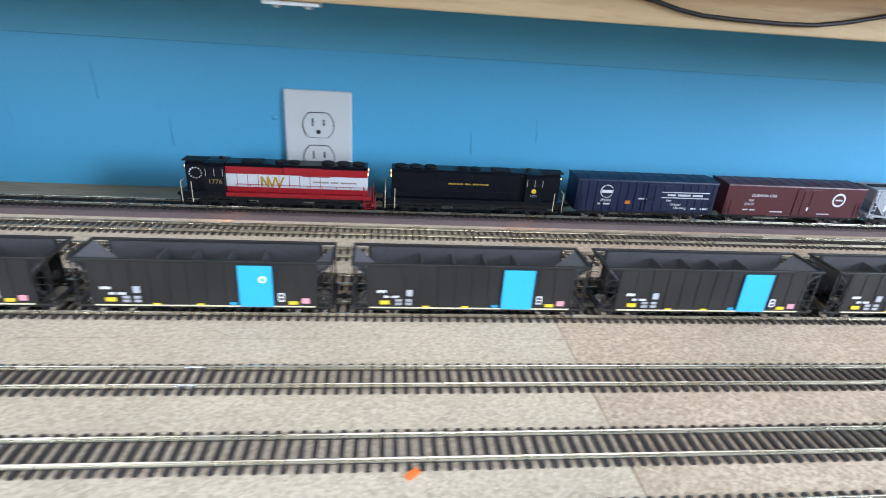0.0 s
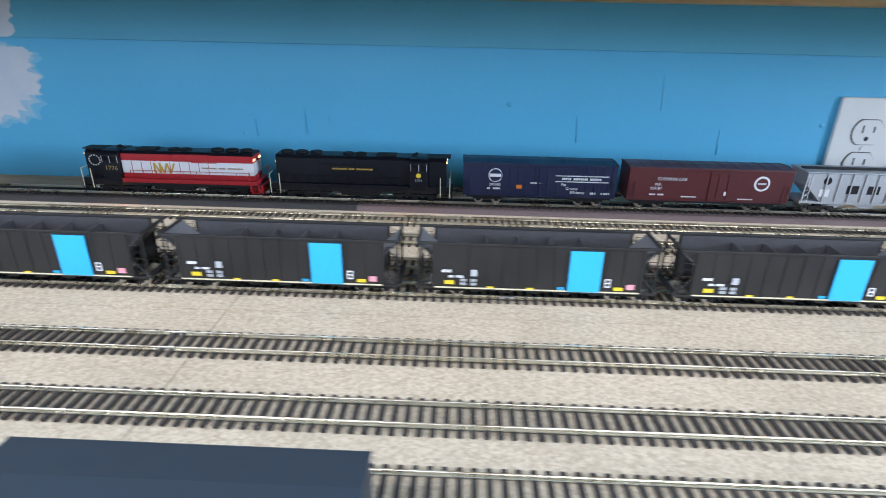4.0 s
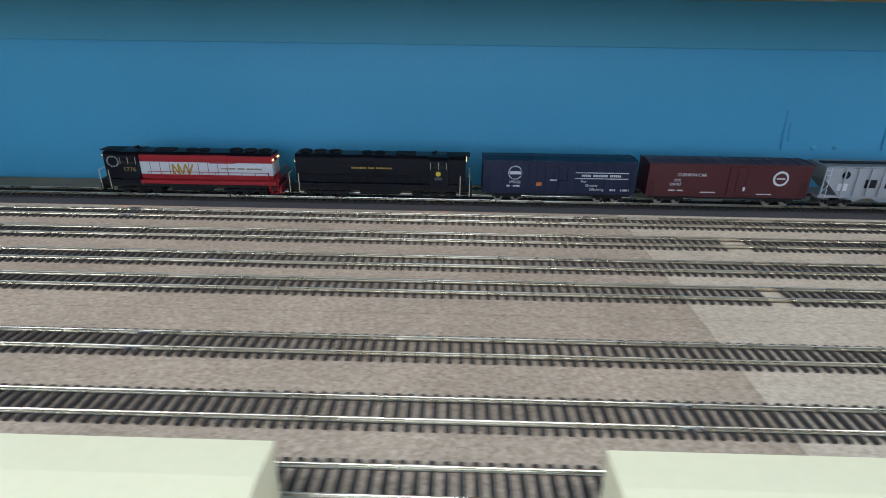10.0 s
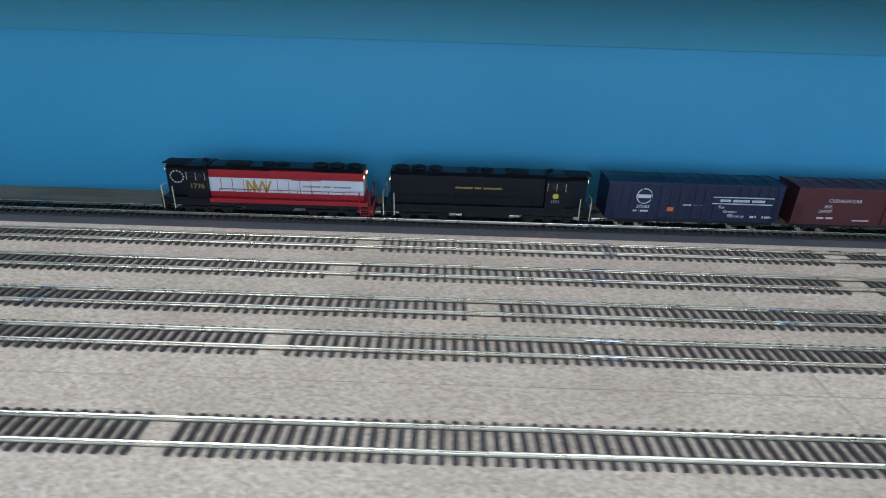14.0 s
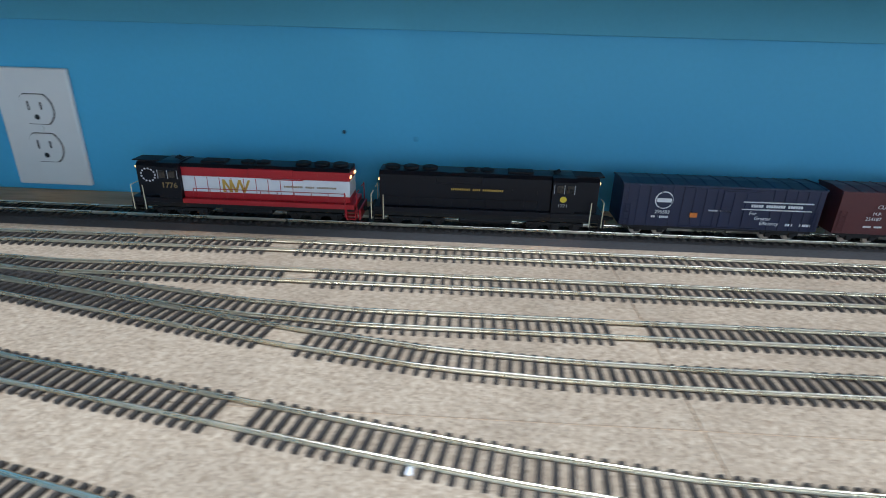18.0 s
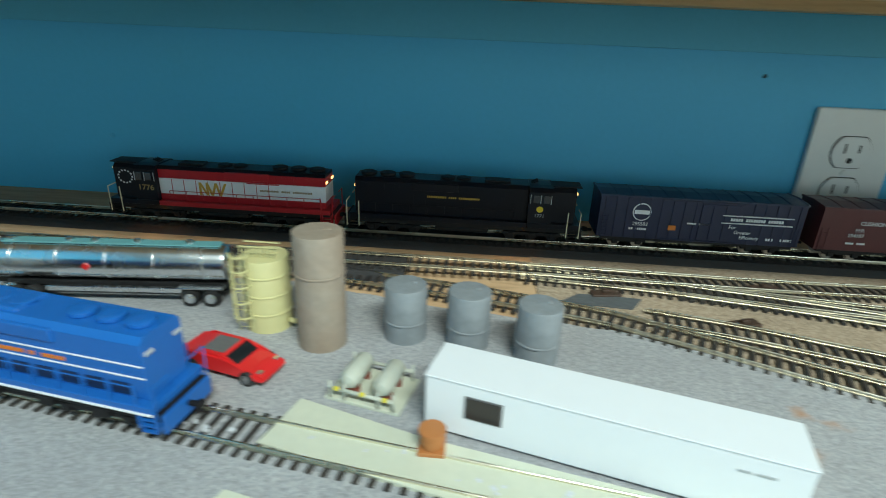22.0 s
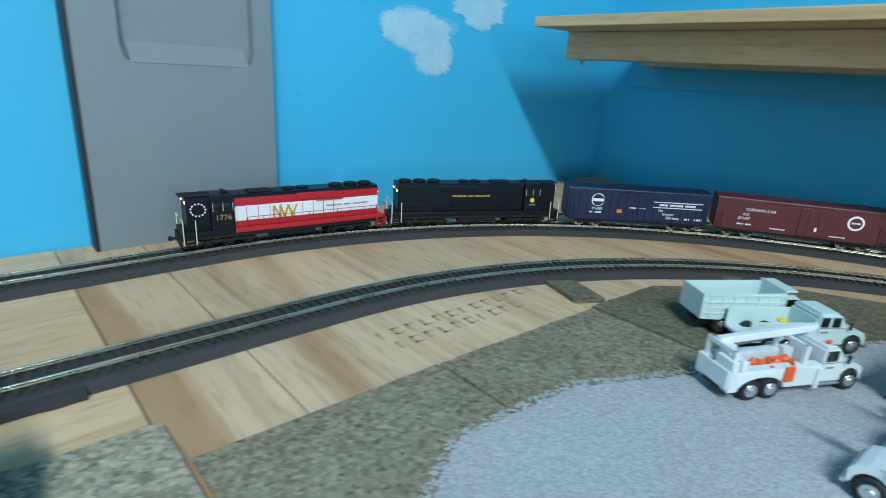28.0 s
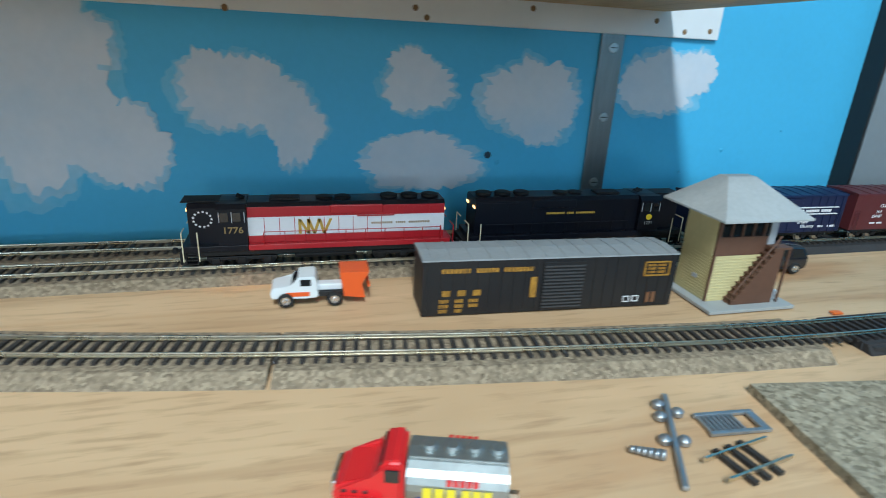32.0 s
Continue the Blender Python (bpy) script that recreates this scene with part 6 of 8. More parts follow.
work_truck("pale mint toy dump truck on the gravel edge", (-4.838, -0.462), 55, 0.094, 0.015, V_MINT, "dump", "dump_truck")
work_truck("pale mint crew-cab utility truck with a flat bed", (-4.806, -0.470), 55, 0.088, 0.021, V_MINT, "flat", crew=True)
work_truck("white toy crane truck with an orange load in its bed", (-4.793, -0.537), 63, 0.098, 0.015, V_WHITE, ("boom", (-0.042, (-0.046, 0.0045, 0.0310), (0.020, 0.0045, 0.0350), 0.0046), [("load", (-0.008, 0, 0)), ("frame", 0)]), "crane_truck")
work_truck("white toy bucket truck with a long raised boom", (-4.684, -0.563), 172, 0.092, 0.015, V_WHITE, ("boom", (-0.024, (-0.050, 0.004, 0.0385), (0.028, -0.003, 0.0470), 0.0066), [("bucket", (-0.050, -0.010, 0.0260)), ("tag", 0.12), ("tag", 0.02)]), "bucket_truck")
work_truck("white toy bucket truck with a yellow boom tip", (-4.694, -0.606), 176, 0.088, 0.014, V_WHITE, ("boom", (-0.020, (-0.040, 0.002, 0.0370), (0.026, -0.001, 0.0450), 0.0054), [("tip", 0)]), "bucket_truck")

# ---- the long cream building ----
WALLCREAM = mat("pale_yellow_clapboard", (0.70, 0.68, 0.42), 0.65, spots=0.05, grain=200, stain=0.1, stain_scale=30)
ROOFBROWN = mat("brown_red_metal_roof", (0.25, 0.095, 0.080), 0.55, spots=0.12, grain=250, stain=0.25, stain_scale=30)
TRIMBROWN = mat("brown_red_trim", (0.20, 0.045, 0.040), 0.5)
PANEBLACK = mat("dark_building_pane", (0.03, 0.025, 0.025), 0.15)


def office():
    L, D, E, R = 0.168, 0.064, 0.0345, 0.0455
    t = thing("railway_office", "long pale yellow model building with a brown metal roof", "building", "", pose(-4.678, -0.524, GROUND, 0, 0, 74.2))
    b = B()
    prism(b, [(0, 0), (D, 0), (D, E), (D / 2, R - 0.001), (0, E)], 0, 0.0012, "x")
    part("wall", b, WALLCREAM, t)
    b = B()
    prism(b, [(0, 0), (D, 0), (D, E), (D / 2, R - 0.001), (0, E)], L - 0.0012, L, "x")
    part("wall", b, WALLCREAM, t)
    for y0 in (0.0, D - 0.0012):
        w = part("wall", bx(B(), 0.0013, L - 0.0013, y0, y0 + 0.0012, 0, E), WALLCREAM, t)
        n = 42
        for i in range(n + 1):
            x = 0.001 + (L - 0.002) * i / n
            s = -1 if y0 == 0 else 1
            part("batten", bx(B(), x - 0.0004, x + 0.0004, (y0 if s < 0 else y0 + 0.0012) + (-0.0003 if s < 0 else -0.0001), (y0 if s < 0 else y0 + 0.0012) + (0.0001 if s < 0 else 0.0003), 0.0004, E - 0.0004), WALLCREAM, w)
    for s, y0, y1 in ((-1, -0.006, D / 2), (1, D / 2, D + 0.006)):
        zl = E - 0.006 * (R - E) / (D / 2)
        za, zb = (zl, R) if s < 0 else (R, zl)
        b = B()
        prism(b, [(y0, za), (y1, zb), (y1, zb + 0.0014), (y0, za + 0.0014)], -0.005, L + 0.005, "x")
        slope = part("roof_slope", b, ROOFBROWN, t)
        n = 44
        for i in range(n + 1):
            x = -0.0045 + (L + 0.009) * i / n
            b = B()
            prism(b, [(y0, za + 0.0014), (y1, zb + 0.0014), (y1, zb + 0.0021), (y0, za + 0.0021)], x - 0.0004, x + 0.0004, "x")
            part("roof_seam", b, ROOFBROWN, slope)
    part("ridge_cap", bx(B(), -0.005, L + 0.005, D / 2 - 0.0012, D / 2 + 0.0012, R + 0.0012, R + 0.0024, 0.0004), ROOFBROWN, t)

    def window(x, w=0.021):
        o = part("window", bx(B(), x, x + w, -0.0012, 0.0, 0.0115, 0.0250, 0.0002), TRIMBROWN, t, "brown framed sash window")
        for k in range(2):
            for j in range(2):
                part("pane", bx(B(), x + 0.0010 + k * w / 2, x + w / 2 - 0.0006 + k * w / 2, -0.0015, -0.0011, 0.0125 + j * 0.0060, 0.0175 + j * 0.0060), PANEBLACK, o)
        part("sill", bx(B(), x - 0.0005, x + w + 0.0005, -0.0024, 0.0, 0.0104, 0.0115, 0.0002), V_WHITE, o)

    window(0.014)
    window(0.088)
    d = part("door", bx(B(), 0.122, 0.1315, -0.0014, 0.0, 0.0004, 0.0265, 0.0002), TRIMBROWN, t, "brown door with a small pane")
    part("pane", bx(B(), 0.1242, 0.1293, -0.0018, -0.0013, 0.0155, 0.0235), PANEBLACK, d)
    d = part("side_door", bx(B(), -0.0014, 0.0, 0.008, 0.019, 0.0004, 0.0265, 0.0002), TRIMBROWN, t)
    b = B()
    prism(b, [(-0.016, 0.0270), (0.0, 0.0345), (0.0, 0.0358), (-0.016, 0.0283)], 0.003, 0.024, "y")
    part("porch_roof", b, ROOFBROWN, t)


office()

# ---- tanks, vehicles and clutter on the gravel ----
TANKY = mat("pale_yellow_tank_plastic", (0.62, 0.58, 0.30), 0.5, spots=0.06, grain=200, stain=0.15, stain_scale=40)
TANKTAN = mat("tan_weathered_tank", (0.30, 0.255, 0.21), 0.6, spots=0.25, grain=200, stain=0.35, stain_scale=40, dirt=(0.25, 0.15, 0.09))
TANKGREY = mat("grey_weathered_tank", (0.235, 0.26, 0.285), 0.55, spots=0.25, grain=200, stain=0.3, stain_scale=40)
SILVER = mat("silver_tank_paint", (0.45, 0.50, 0.53), 0.3, 0.7, stain=0.25, stain_scale=40)


def storage_tank(label, x, y, r, h, paint, bands, name="storage_tank"):
    t = thing(name, label, "tank", "storage tanks", pose(x, y, GROUND))
    b = B()
    lathe(b, [(r, 0), (r, h - 0.0006), (r - 0.0004, h), (0.0001, h + 0.0006)], (0, 0, 0), "z", 36)
    part("shell", b, paint, t)
    for z in bands:
        b = B()
        lathe(b, [(r, z - 0.0007), (r + 0.0005, z - 0.0004), (r + 0.0005, z + 0.0004), (r, z + 0.0007)], (0, 0, 0), "z", 36)
        part("band", b, paint, t)
    b = B()
    lathe(b, [(0.0022, h - 0.0006), (0.0022, h + 0.0006), (0.0012, h + 0.0010)], (r * 0.35, 0.003, 0), "z", 12)
    part("hatch", b, paint, t)
    return t


storage_tank("tall tan weathered storage tank", -4.1545, -0.257, 0.0142, 0.0700, TANKTAN, (0.046,))
for x, y in ((-4.107, -0.244), (-4.069, -0.247), (-4.029, -0.258)):
    storage_tank("short grey weathered storage tank", x, y, 0.0128, 0.0345, TANKGREY, (0.0125,))
t = storage_tank("pale yellow tank with a caged ladder", -4.192, -0.2415, 0.0138, 0.0465, TANKY, (0.012, 0.024, 0.036))
ladder(t, -0.0100, -0.0125, 0.001, 0.052, TANKY, 0.0075, 9)
b = B()
for z in (0.012, 0.022, 0.032, 0.042, 0.051):
    for i in range(8):
        a0, a1 = math.pi + math.pi * i / 8, math.pi + math.pi * (i + 1) / 8
        tube(b, (-0.010 + 0.0055 * math.cos(a0), -0.0125 + 0.0060 * math.sin(a0), z), (-0.010 + 0.0055 * math.cos(a1), -0.0125 + 0.0060 * math.sin(a1), z), 0.0005, seg=5)
for k in range(4):
    a = math.pi + math.pi * (k + 0.5) / 4
    tube(b, (-0.010 + 0.0055 * math.cos(a), -0.0125 + 0.0060 * math.sin(a), 0.010), (-0.010 + 0.0055 * math.cos(a), -0.0125 + 0.0060 * math.sin(a), 0.053), 0.0005, seg=5)
part("ladder_cage", b, TANKY, t)
b = B()
for i in range(10):
    x = -0.012 + 0.0022 * i
    tube(b, (x, -0.006, 0.0465), (x, -0.006, 0.0535), 0.0004, seg=5)
tube(b, (-0.0125, -0.006, 0.0535), (0.009, -0.006, 0.0535), 0.0005, seg=5)
tube(b, (-0.0125, 0.002, 0.0535), (0.009, 0.002, 0.0535), 0.0005, seg=5)
part("top_railing", b, TANKY, t)

b = B()
tube(b, (0.0135, -0.004, 0.006), (0.0185, -0.006, 0.006), 0.0016, seg=10)
part("valve", b, TANKY, t)

# white flat-roofed building on a slab
SLAB = mat("pale_green_grey_slab", (0.56, 0.58, 0.48), 0.7, spots=0.08, grain=200, stain=0.1, stain_scale=20)
WHITEB = mat("bright_white_styrene", (0.72, 0.75, 0.80), 0.5, spots=0.02, grain=100, stain=0.05)
t = thing("white_shed", "long bright white flat-roofed model building", "building", "", pose(-4.008, -0.3330, GROUND + 0.002, 0, 0, -15.5))
part("wall", bx(B(), -0.078, 0.078, -0.0140, 0.0140, 0, 0.0282, 0.0004), WHITEB, t)
part("roof", bx(B(), -0.0785, 0.0785, -0.0145, 0.0145, 0.0283, 0.0292, 0.0003), WHITEB, t)
w = part("window", bx(B(), -0.0590, -0.0415, -0.0144, -0.0139, 0.0105, 0.0225), V_GREY, t, "dark square window")
part("pane", bx(B(), -0.0583, -0.0422, -0.0147, -0.0143, 0.0112, 0.0218), PANEBLACK, w)
b = B()
tube(b, (0.0780, 0.0, 0.0200), (0.0787, 0.0, 0.0200), 0.0045, seg=18)
part("round_emblem", b, mat("teal_emblem", (0.03, 0.30, 0.34), 0.5), t)
word_bars(t, 0.052, 0.066, 0.0200, 0.0212, [(0, 0.35), (0.45, 1)], P_GREY, -0.0141)
for nm, pts in (("concrete_slab", [(-4.150, -0.313), (-4.160, -0.345), (-3.975, -0.392), (-3.925, -0.402), (-3.918, -0.372), (-4.085, -0.334)]), ("concrete_slab", [(-4.163, -0.372), (-4.175, -0.402), (-4.05, -0.440), (-4.04, -0.40)])):
    sheet(nm, pts, 0.0005, GROUND + 0.0018, SLAB, "pale concrete slab on the gravel", "slab", 0.0, 1.0, "")

BROWN = mat("orange_brown_plastic", (0.42, 0.16, 0.05), 0.55, stain=0.2, stain_scale=60)
t = thing("brown_barrel", "orange-brown barrel on a pallet", "barrel", "", pose(-4.082, -0.3400, GROUND + 0.0018))
b = B()
lathe(b, [(0.0050, 0.0022), (0.0056, 0.005), (0.0056, 0.0085), (0.0062, 0.0090), (0.0062, 0.0110), (0.0001, 0.0112)], (0, 0, 0), "z", 18)
part("drum", b, BROWN, t)
part("pallet", bx(B(), -0.006, 0.006, -0.006, 0.006, 0, 0.0021, 0.0003), BROWN, t)

# pump skid
OLIVE = mat("olive_grey_pump_paint", (0.48, 0.50, 0.44), 0.5, spots=0.1, grain=200, stain=0.2, stain_scale=60)
t = thing("pump_skid", "olive grey pump skid with two horizontal cylinders", "pump skid", "", pose(-4.116, -0.300, GROUND, 0, 0, -14))
part("skid_base", bx(B(), -0.020, 0.020, -0.0150, 0.0150, 0.0, 0.0018, 0.0003), SLAB, t)
for x in (-0.009, 0.009):
    b = B()
    lathe(b, [(0.0001, -0.0125), (0.0035, -0.0115), (0.0052, -0.009), (0.0052, 0.009), (0.0035, 0.0115), (0.0001, 0.0125)], (x, 0, 0.0105), "y", 18)
    part("cylinder", b, OLIVE, t)
    for y in (-0.006, 0.006):
        part("cradle", bx(B(), x - 0.004, x + 0.004, y - 0.0012, y + 0.0012, 0.0019, 0.0060), mat("rust_red_cradle", (0.22, 0.05, 0.03), 0.6) if not bpy.data.materials.get("rust_red_cradle") else bpy.data.materials["rust_red_cradle"], t)
b = B()
for y in (-0.0145, 0.0125):
    tube(b, (-0.017, y, 0.0075), (0.017, y, 0.0075), 0.0010, seg=8)
    for x in (-0.017, -0.009, 0.009, 0.017):
        tube(b, (x, y, 0.0018), (x, y, 0.0115), 0.0008, seg=8)
part("pipework", b, OLIVE, t)
for x in (-0.013, 0.001, 0.013):
    b = B()
    lathe(b, [(0.0013, -0.0004), (0.0013, 0.0004)], (x, -0.0155, 0.0085), "y", 12)
    part("valve_wheel", b, V_LEMON, t)

# propane tanks
for nm, at, yaw, r, ln in (("propane_tank", (-4.652, -0.3235), -15.8, 0.0112, 0.098), ("propane_tank", (-4.7210, -0.5260), -22, 0.0062, 0.032)):
    t = thing(nm, "silver horizontal propane tank with rounded ends", "propane tank", "propane tanks", pose(at[0], at[1], GROUND, 0, 0, yaw))
    b = B()
    h = ln / 2
    lathe(b, [(0.0001, -h), (r * 0.6, -h + r * 0.2), (r * 0.9, -h + r * 0.55), (r, -h + r), (r, h - r), (r * 0.9, h - r * 0.55), (r * 0.6, h - r * 0.2), (0.0001, h)], (0, 0, r + 0.006 * r / 0.0112), "x", 24)
    part("shell", b, SILVER, t)
    for x in (-h * 0.55, h * 0.55):
        part("saddle", bx(B(), x - 0.0016, x + 0.0016, -r * 0.8, r * 0.8, 0.0, r * 0.95, 0.0004), SILVER, t)
    b = B()
    lathe(b, [(r * 0.25, 0), (r * 0.25, r * 0.3), (r * 0.15, r * 0.35)], (0, 0, 2 * r + 0.006 * r / 0.0112 - 0.0002), "z", 12)
    part("dome", b, SILVER, t)

# white van
t = thing("passenger_van", "white toy van with a yellow side stripe", "van", "", pose(-4.502, -0.2660, GROUND, 0, 0, -13))
b = B()
prism(b, [(-0.029, 0.0040), (0.029, 0.0040), (0.0300, 0.0105), (0.0240, 0.0140), (0.0140, 0.0220), (0.0080, 0.0236), (-0.0240, 0.0236), (-0.0285, 0.0205), (-0.0300, 0.0120)], -0.0112, 0.0112, "y")
bmesh.ops.bevel(b, geom=b.edges[:], offset=0.0009, segments=2, affect="EDGES")
body = part("body", b, V_WHITE, t)
for s in (-1, 1):
    for x0, x1 in ((-0.0255, -0.0180), (-0.0155, -0.0080), (-0.0055, 0.0020), (0.0040, 0.0120)):
        glass(body, x0, x1, s * 0.0112 - 0.0003, s * 0.0112 + 0.0003, 0.0140, 0.0200)
    part("side_stripe", bx(B(), -0.020, 0.020, s * 0.0113 - 0.0003, s * 0.0113 + 0.0003, 0.0048, 0.0080, 0.0001), V_LEMON, body, "yellow side stripe")
    disc(t, 0.0005, 0.0108, 0.0016, V_ORANGE, -0.0114, "round_emblem", 0.0003, 14) if s < 0 else None
    part("headlight", bx(B(), 0.0285, 0.0301, s * 0.0080 - 0.0018, s * 0.0080 + 0.0018, 0.0080, 0.0102, 0.0004), V_CHROME, body)
    part("mirror", bx(B(), 0.0120, 0.0138, s * 0.0128 - 0.001, s * 0.0128 + 0.001, 0.0135, 0.0155, 0.0004), V_BLACK, body)
    for x in (-0.0205, 0.0205):
        wheel(t, x, s * 0.0100, 0.0046, 0.0036, V_GREY)
b = B()
prism(b, [(0.0236, 0.0150), (0.0152, 0.0218), (0.0146, 0.0212), (0.0230, 0.0144)], -0.0092, 0.0092, "y")
part("windscreen", b, V_GLASS, body)
part("front_bumper", bx(B(), 0.0288, 0.0308, -0.0100, 0.0100, 0.0040, 0.0070, 0.0006), V_GREY, body)

# backhoe
t = thing("backhoe_loader", "yellow toy backhoe loader with raised digging arm", "backhoe", "", pose(-4.632, -0.2720, GROUND, 0, 0, -17))
part("chassis", bx(B(), -0.018, 0.020, -0.0062, 0.0062, 0.0055, 0.0105, 0.0008), V_YELLOW, t)
b = B()
prism(b, [(0.0025, 0.0105), (0.0205, 0.0105), (0.0205, 0.0155), (0.0025, 0.0185)], -0.0055, 0.0055, "y")
part("engine_hood", b, V_BLACK, t)
b = B()
for x, y in ((-0.014, -0.0075), (-0.014, 0.0075), (0.001, -0.0075), (0.001, 0.0075)):
    tube(b, (x, y, 0.0105), (x * 0.9, y * 0.92, 0.0275), 0.0007, seg=6)
part("cab_frame", b, V_YELLOW, t)
part("cab_roof", bx(B(), -0.0155, 0.0025, -0.0085, 0.0085, 0.0275, 0.0290, 0.0006), V_BLACK, t)
part("seat", bx(B(), -0.0095, -0.0035, -0.0030, 0.0030, 0.0106, 0.0180, 0.0006), V_BLACK, t)
for s in (-1, 1):
    wheel(t, -0.0095, s * 0.0088, 0.0086, 0.0052, V_YELLOW)
    wheel(t, 0.0165, s * 0.0082, 0.0055, 0.0042, V_YELLOW)
    b = B()
    tube(b, (0.002, s * 0.0085, 0.0130), (0.028, s * 0.0085, 0.0085), 0.0011, seg=8)
    part("loader_arm", b, V_YELLOW, t)
b = B()
prism(b, [(0.0300, 0.0010), (0.0420, 0.0006), (0.0415, 0.0016), (0.0315, 0.0026), (0.0295, 0.0065), (0.0325, 0.0125), (0.0315, 0.0132), (0.0280, 0.0066)], -0.0125, 0.0125, "y")
part("loader_bucket", b, V_YELLOW, t)
boom = B()
for p, q2, r in (((-0.018, 0, 0.0100), (-0.0240, 0, 0.0285), 0.0030), ((-0.0240, 0, 0.0285), (-0.0330, 0, 0.0345), 0.0028), ((-0.0330, 0, 0.0345), (-0.0440, 0, 0.0180), 0.0022)):
    tube(boom, p, q2, r, r * 0.85, 8)
part("digging_arm", boom, V_YELLOW, t)
b = B()
prism(b, [(-0.0445, 0.0190), (-0.0400, 0.0165), (-0.0385, 0.0105), (-0.0440, 0.0090), (-0.0480, 0.0130)], -0.0045, 0.0045, "y")
part("digging_bucket", b, V_BLACK, t)
for o in t.children_recursive:
    o.data.transform(Matrix.Diagonal((1.27, 1.22, 1.22, 1)))

# red sports car
t = thing("sports_car", "bright red toy sports car with a grey roof panel", "car", "", pose(-4.1945, -0.2905, GROUND, 0, 0, -15))
b = B()
prism(b, [(-0.0265, 0.0035), (0.0265, 0.0035), (0.0270, 0.0060), (0.0200, 0.0085), (0.0105, 0.0100), (0.0030, 0.0142), (-0.0130, 0.0142), (-0.0190, 0.0125), (-0.0270, 0.0118)], -0.0108, 0.0108, "y")
bmesh.ops.bevel(b, geom=b.edges[:], offset=0.0012, segments=2, affect="EDGES")
body = part("body", b, V_RED, t)
part("roof_panel", bx(B(), -0.0125, 0.0010, -0.0070, 0.0070, 0.0140, 0.0146, 0.0003), V_GREY, body, "grey roof panel")
b = B()
prism(b, [(0.0108, 0.0103), (0.0040, 0.0142), (0.0034, 0.0138), (0.0102, 0.0098)], -0.0082, 0.0082, "y")
part("windscreen", b, V_GLASS, body)
for s in (-1, 1):
    for x in (-0.0165, 0.0165):
        wheel(t, x, s * 0.0096, 0.0044, 0.0034, V_GREY)
    part("headlight", bx(B(), 0.0215, 0.0240, s * 0.0070 - 0.0016, s * 0.0070 + 0.0016, 0.0078, 0.0086, 0.0003), V_CHROME, body)

# chrome tanker lorry
t = thing("tanker_lorry", "white tractor with a chrome tank trailer", "truck", "", pose(-4.3228, -0.2220, GROUND, 0, 0, 5.5))
b = B()
prism(b, [(-0.1010, 0.0050), (-0.0800, 0.0050), (-0.0800, 0.0190), (-0.0860, 0.0200), (-0.0990, 0.0165), (-0.1010, 0.0120)], -0.0095, 0.0095, "y")
bmesh.ops.bevel(b, geom=b.edges[:], offset=0.001, segments=2, affect="EDGES")
part("bonnet", b, V_WHITE, t)
b = B()
prism(b, [(-0.0805, 0.0050), (-0.0640, 0.0050), (-0.0640, 0.0345), (-0.0720, 0.0340), (-0.0770, 0.0290), (-0.0805, 0.0195)], -0.0135, 0.0135, "y")
cab = part("cab", b, V_WHITE, t)
for s in (-1, 1):
    glass(cab, -0.0760, -0.0705, s * 0.0135 - 0.0003, s * 0.0135 + 0.0003, 0.0190, 0.0265)
    b = B()
    tube(b, (-0.0625, s * 0.0125, 0.0080), (-0.0625, s * 0.0125, 0.0430), 0.0011, seg=10)
    part("exhaust_stack", b, V_CHROME, t)
    b = B()
    lathe(b, [(0.0042, -0.0080), (0.0042, 0.0080)], (-0.0640 + 0.016, s * 0.0095, 0.0085), "x", 16)
    part("fuel_tank", b, V_CHROME, t)
    for x in (-0.0920, -0.0420, -0.0290, 0.0760, 0.0900):
        wheel(t, x, s * 0.0112, 0.0060, 0.0048 if x < -0.05 else 0.0064)
    part("side_rail", bx(B(), -0.0200, 0.0700, s * 0.0105 - 0.0015, s * 0.0105 + 0.0015, 0.0085, 0.0120, 0.0004), V_CHROME, t)
    part("mudguard", bx(B(), 0.0680, 0.0985, s * 0.0112 - 0.0034, s * 0.0112 + 0.0034, 0.0126, 0.0136, 0.0004), V_CHROME, t)
b = B()
prism(b, [(-0.0800, 0.0198), (-0.0772, 0.0282), (-0.0778, 0.0284), (-0.0806, 0.0200)], -0.0112, 0.0112, "y")
part("windscreen", b, V_GLASS, cab)
part("chassis", bx(B(), -0.0980, -0.0200, -0.0060, 0.0060, 0.0055, 0.0088), V_BLACK, t)
part("trailer_frame", bx(B(), -0.0480, 0.0990, -0.0070, 0.0070, 0.0105, 0.0138), V_BLACK, t)
b = B()
lathe(b, [(0.0001, -0.0570), (0.0090, -0.0565), (0.0118, -0.0540), (0.0122, -0.0520), (0.0122, 0.0980), (0.0118, 0.1000), (0.0090, 0.1022), (0.0001, 0.1030)], (0, 0, 0.0262), "x", 32)
tank = part("tank_shell", b, V_CHROME, t, "polished chrome tank")
for x in (-0.040, -0.010, 0.022, 0.054, 0.086):
    b = B()
    lathe(b, [(0.0123, x - 0.0006), (0.0127, x), (0.0123, x + 0.0006)], (0, 0, 0.0262), "x", 32)
    part("tank_band", b, V_CHROME, tank)
part("tank_walkway", bx(B(), -0.0480, 0.0960, -0.0042, 0.0042, 0.0382, 0.0392, 0.0003), mat("teal_walkway", (0.12, 0.30, 0.32), 0.4), tank, "teal walkway on top")
for x in (-0.043, -0.005, 0.012, 0.040, 0.075):
    b = B()
    lathe(b, [(0.0026, 0.0390), (0.0026, 0.0406), (0.0016, 0.0412)], (x, 0, 0), "z", 12)
    part("manhole", b, V_CHROME, tank)
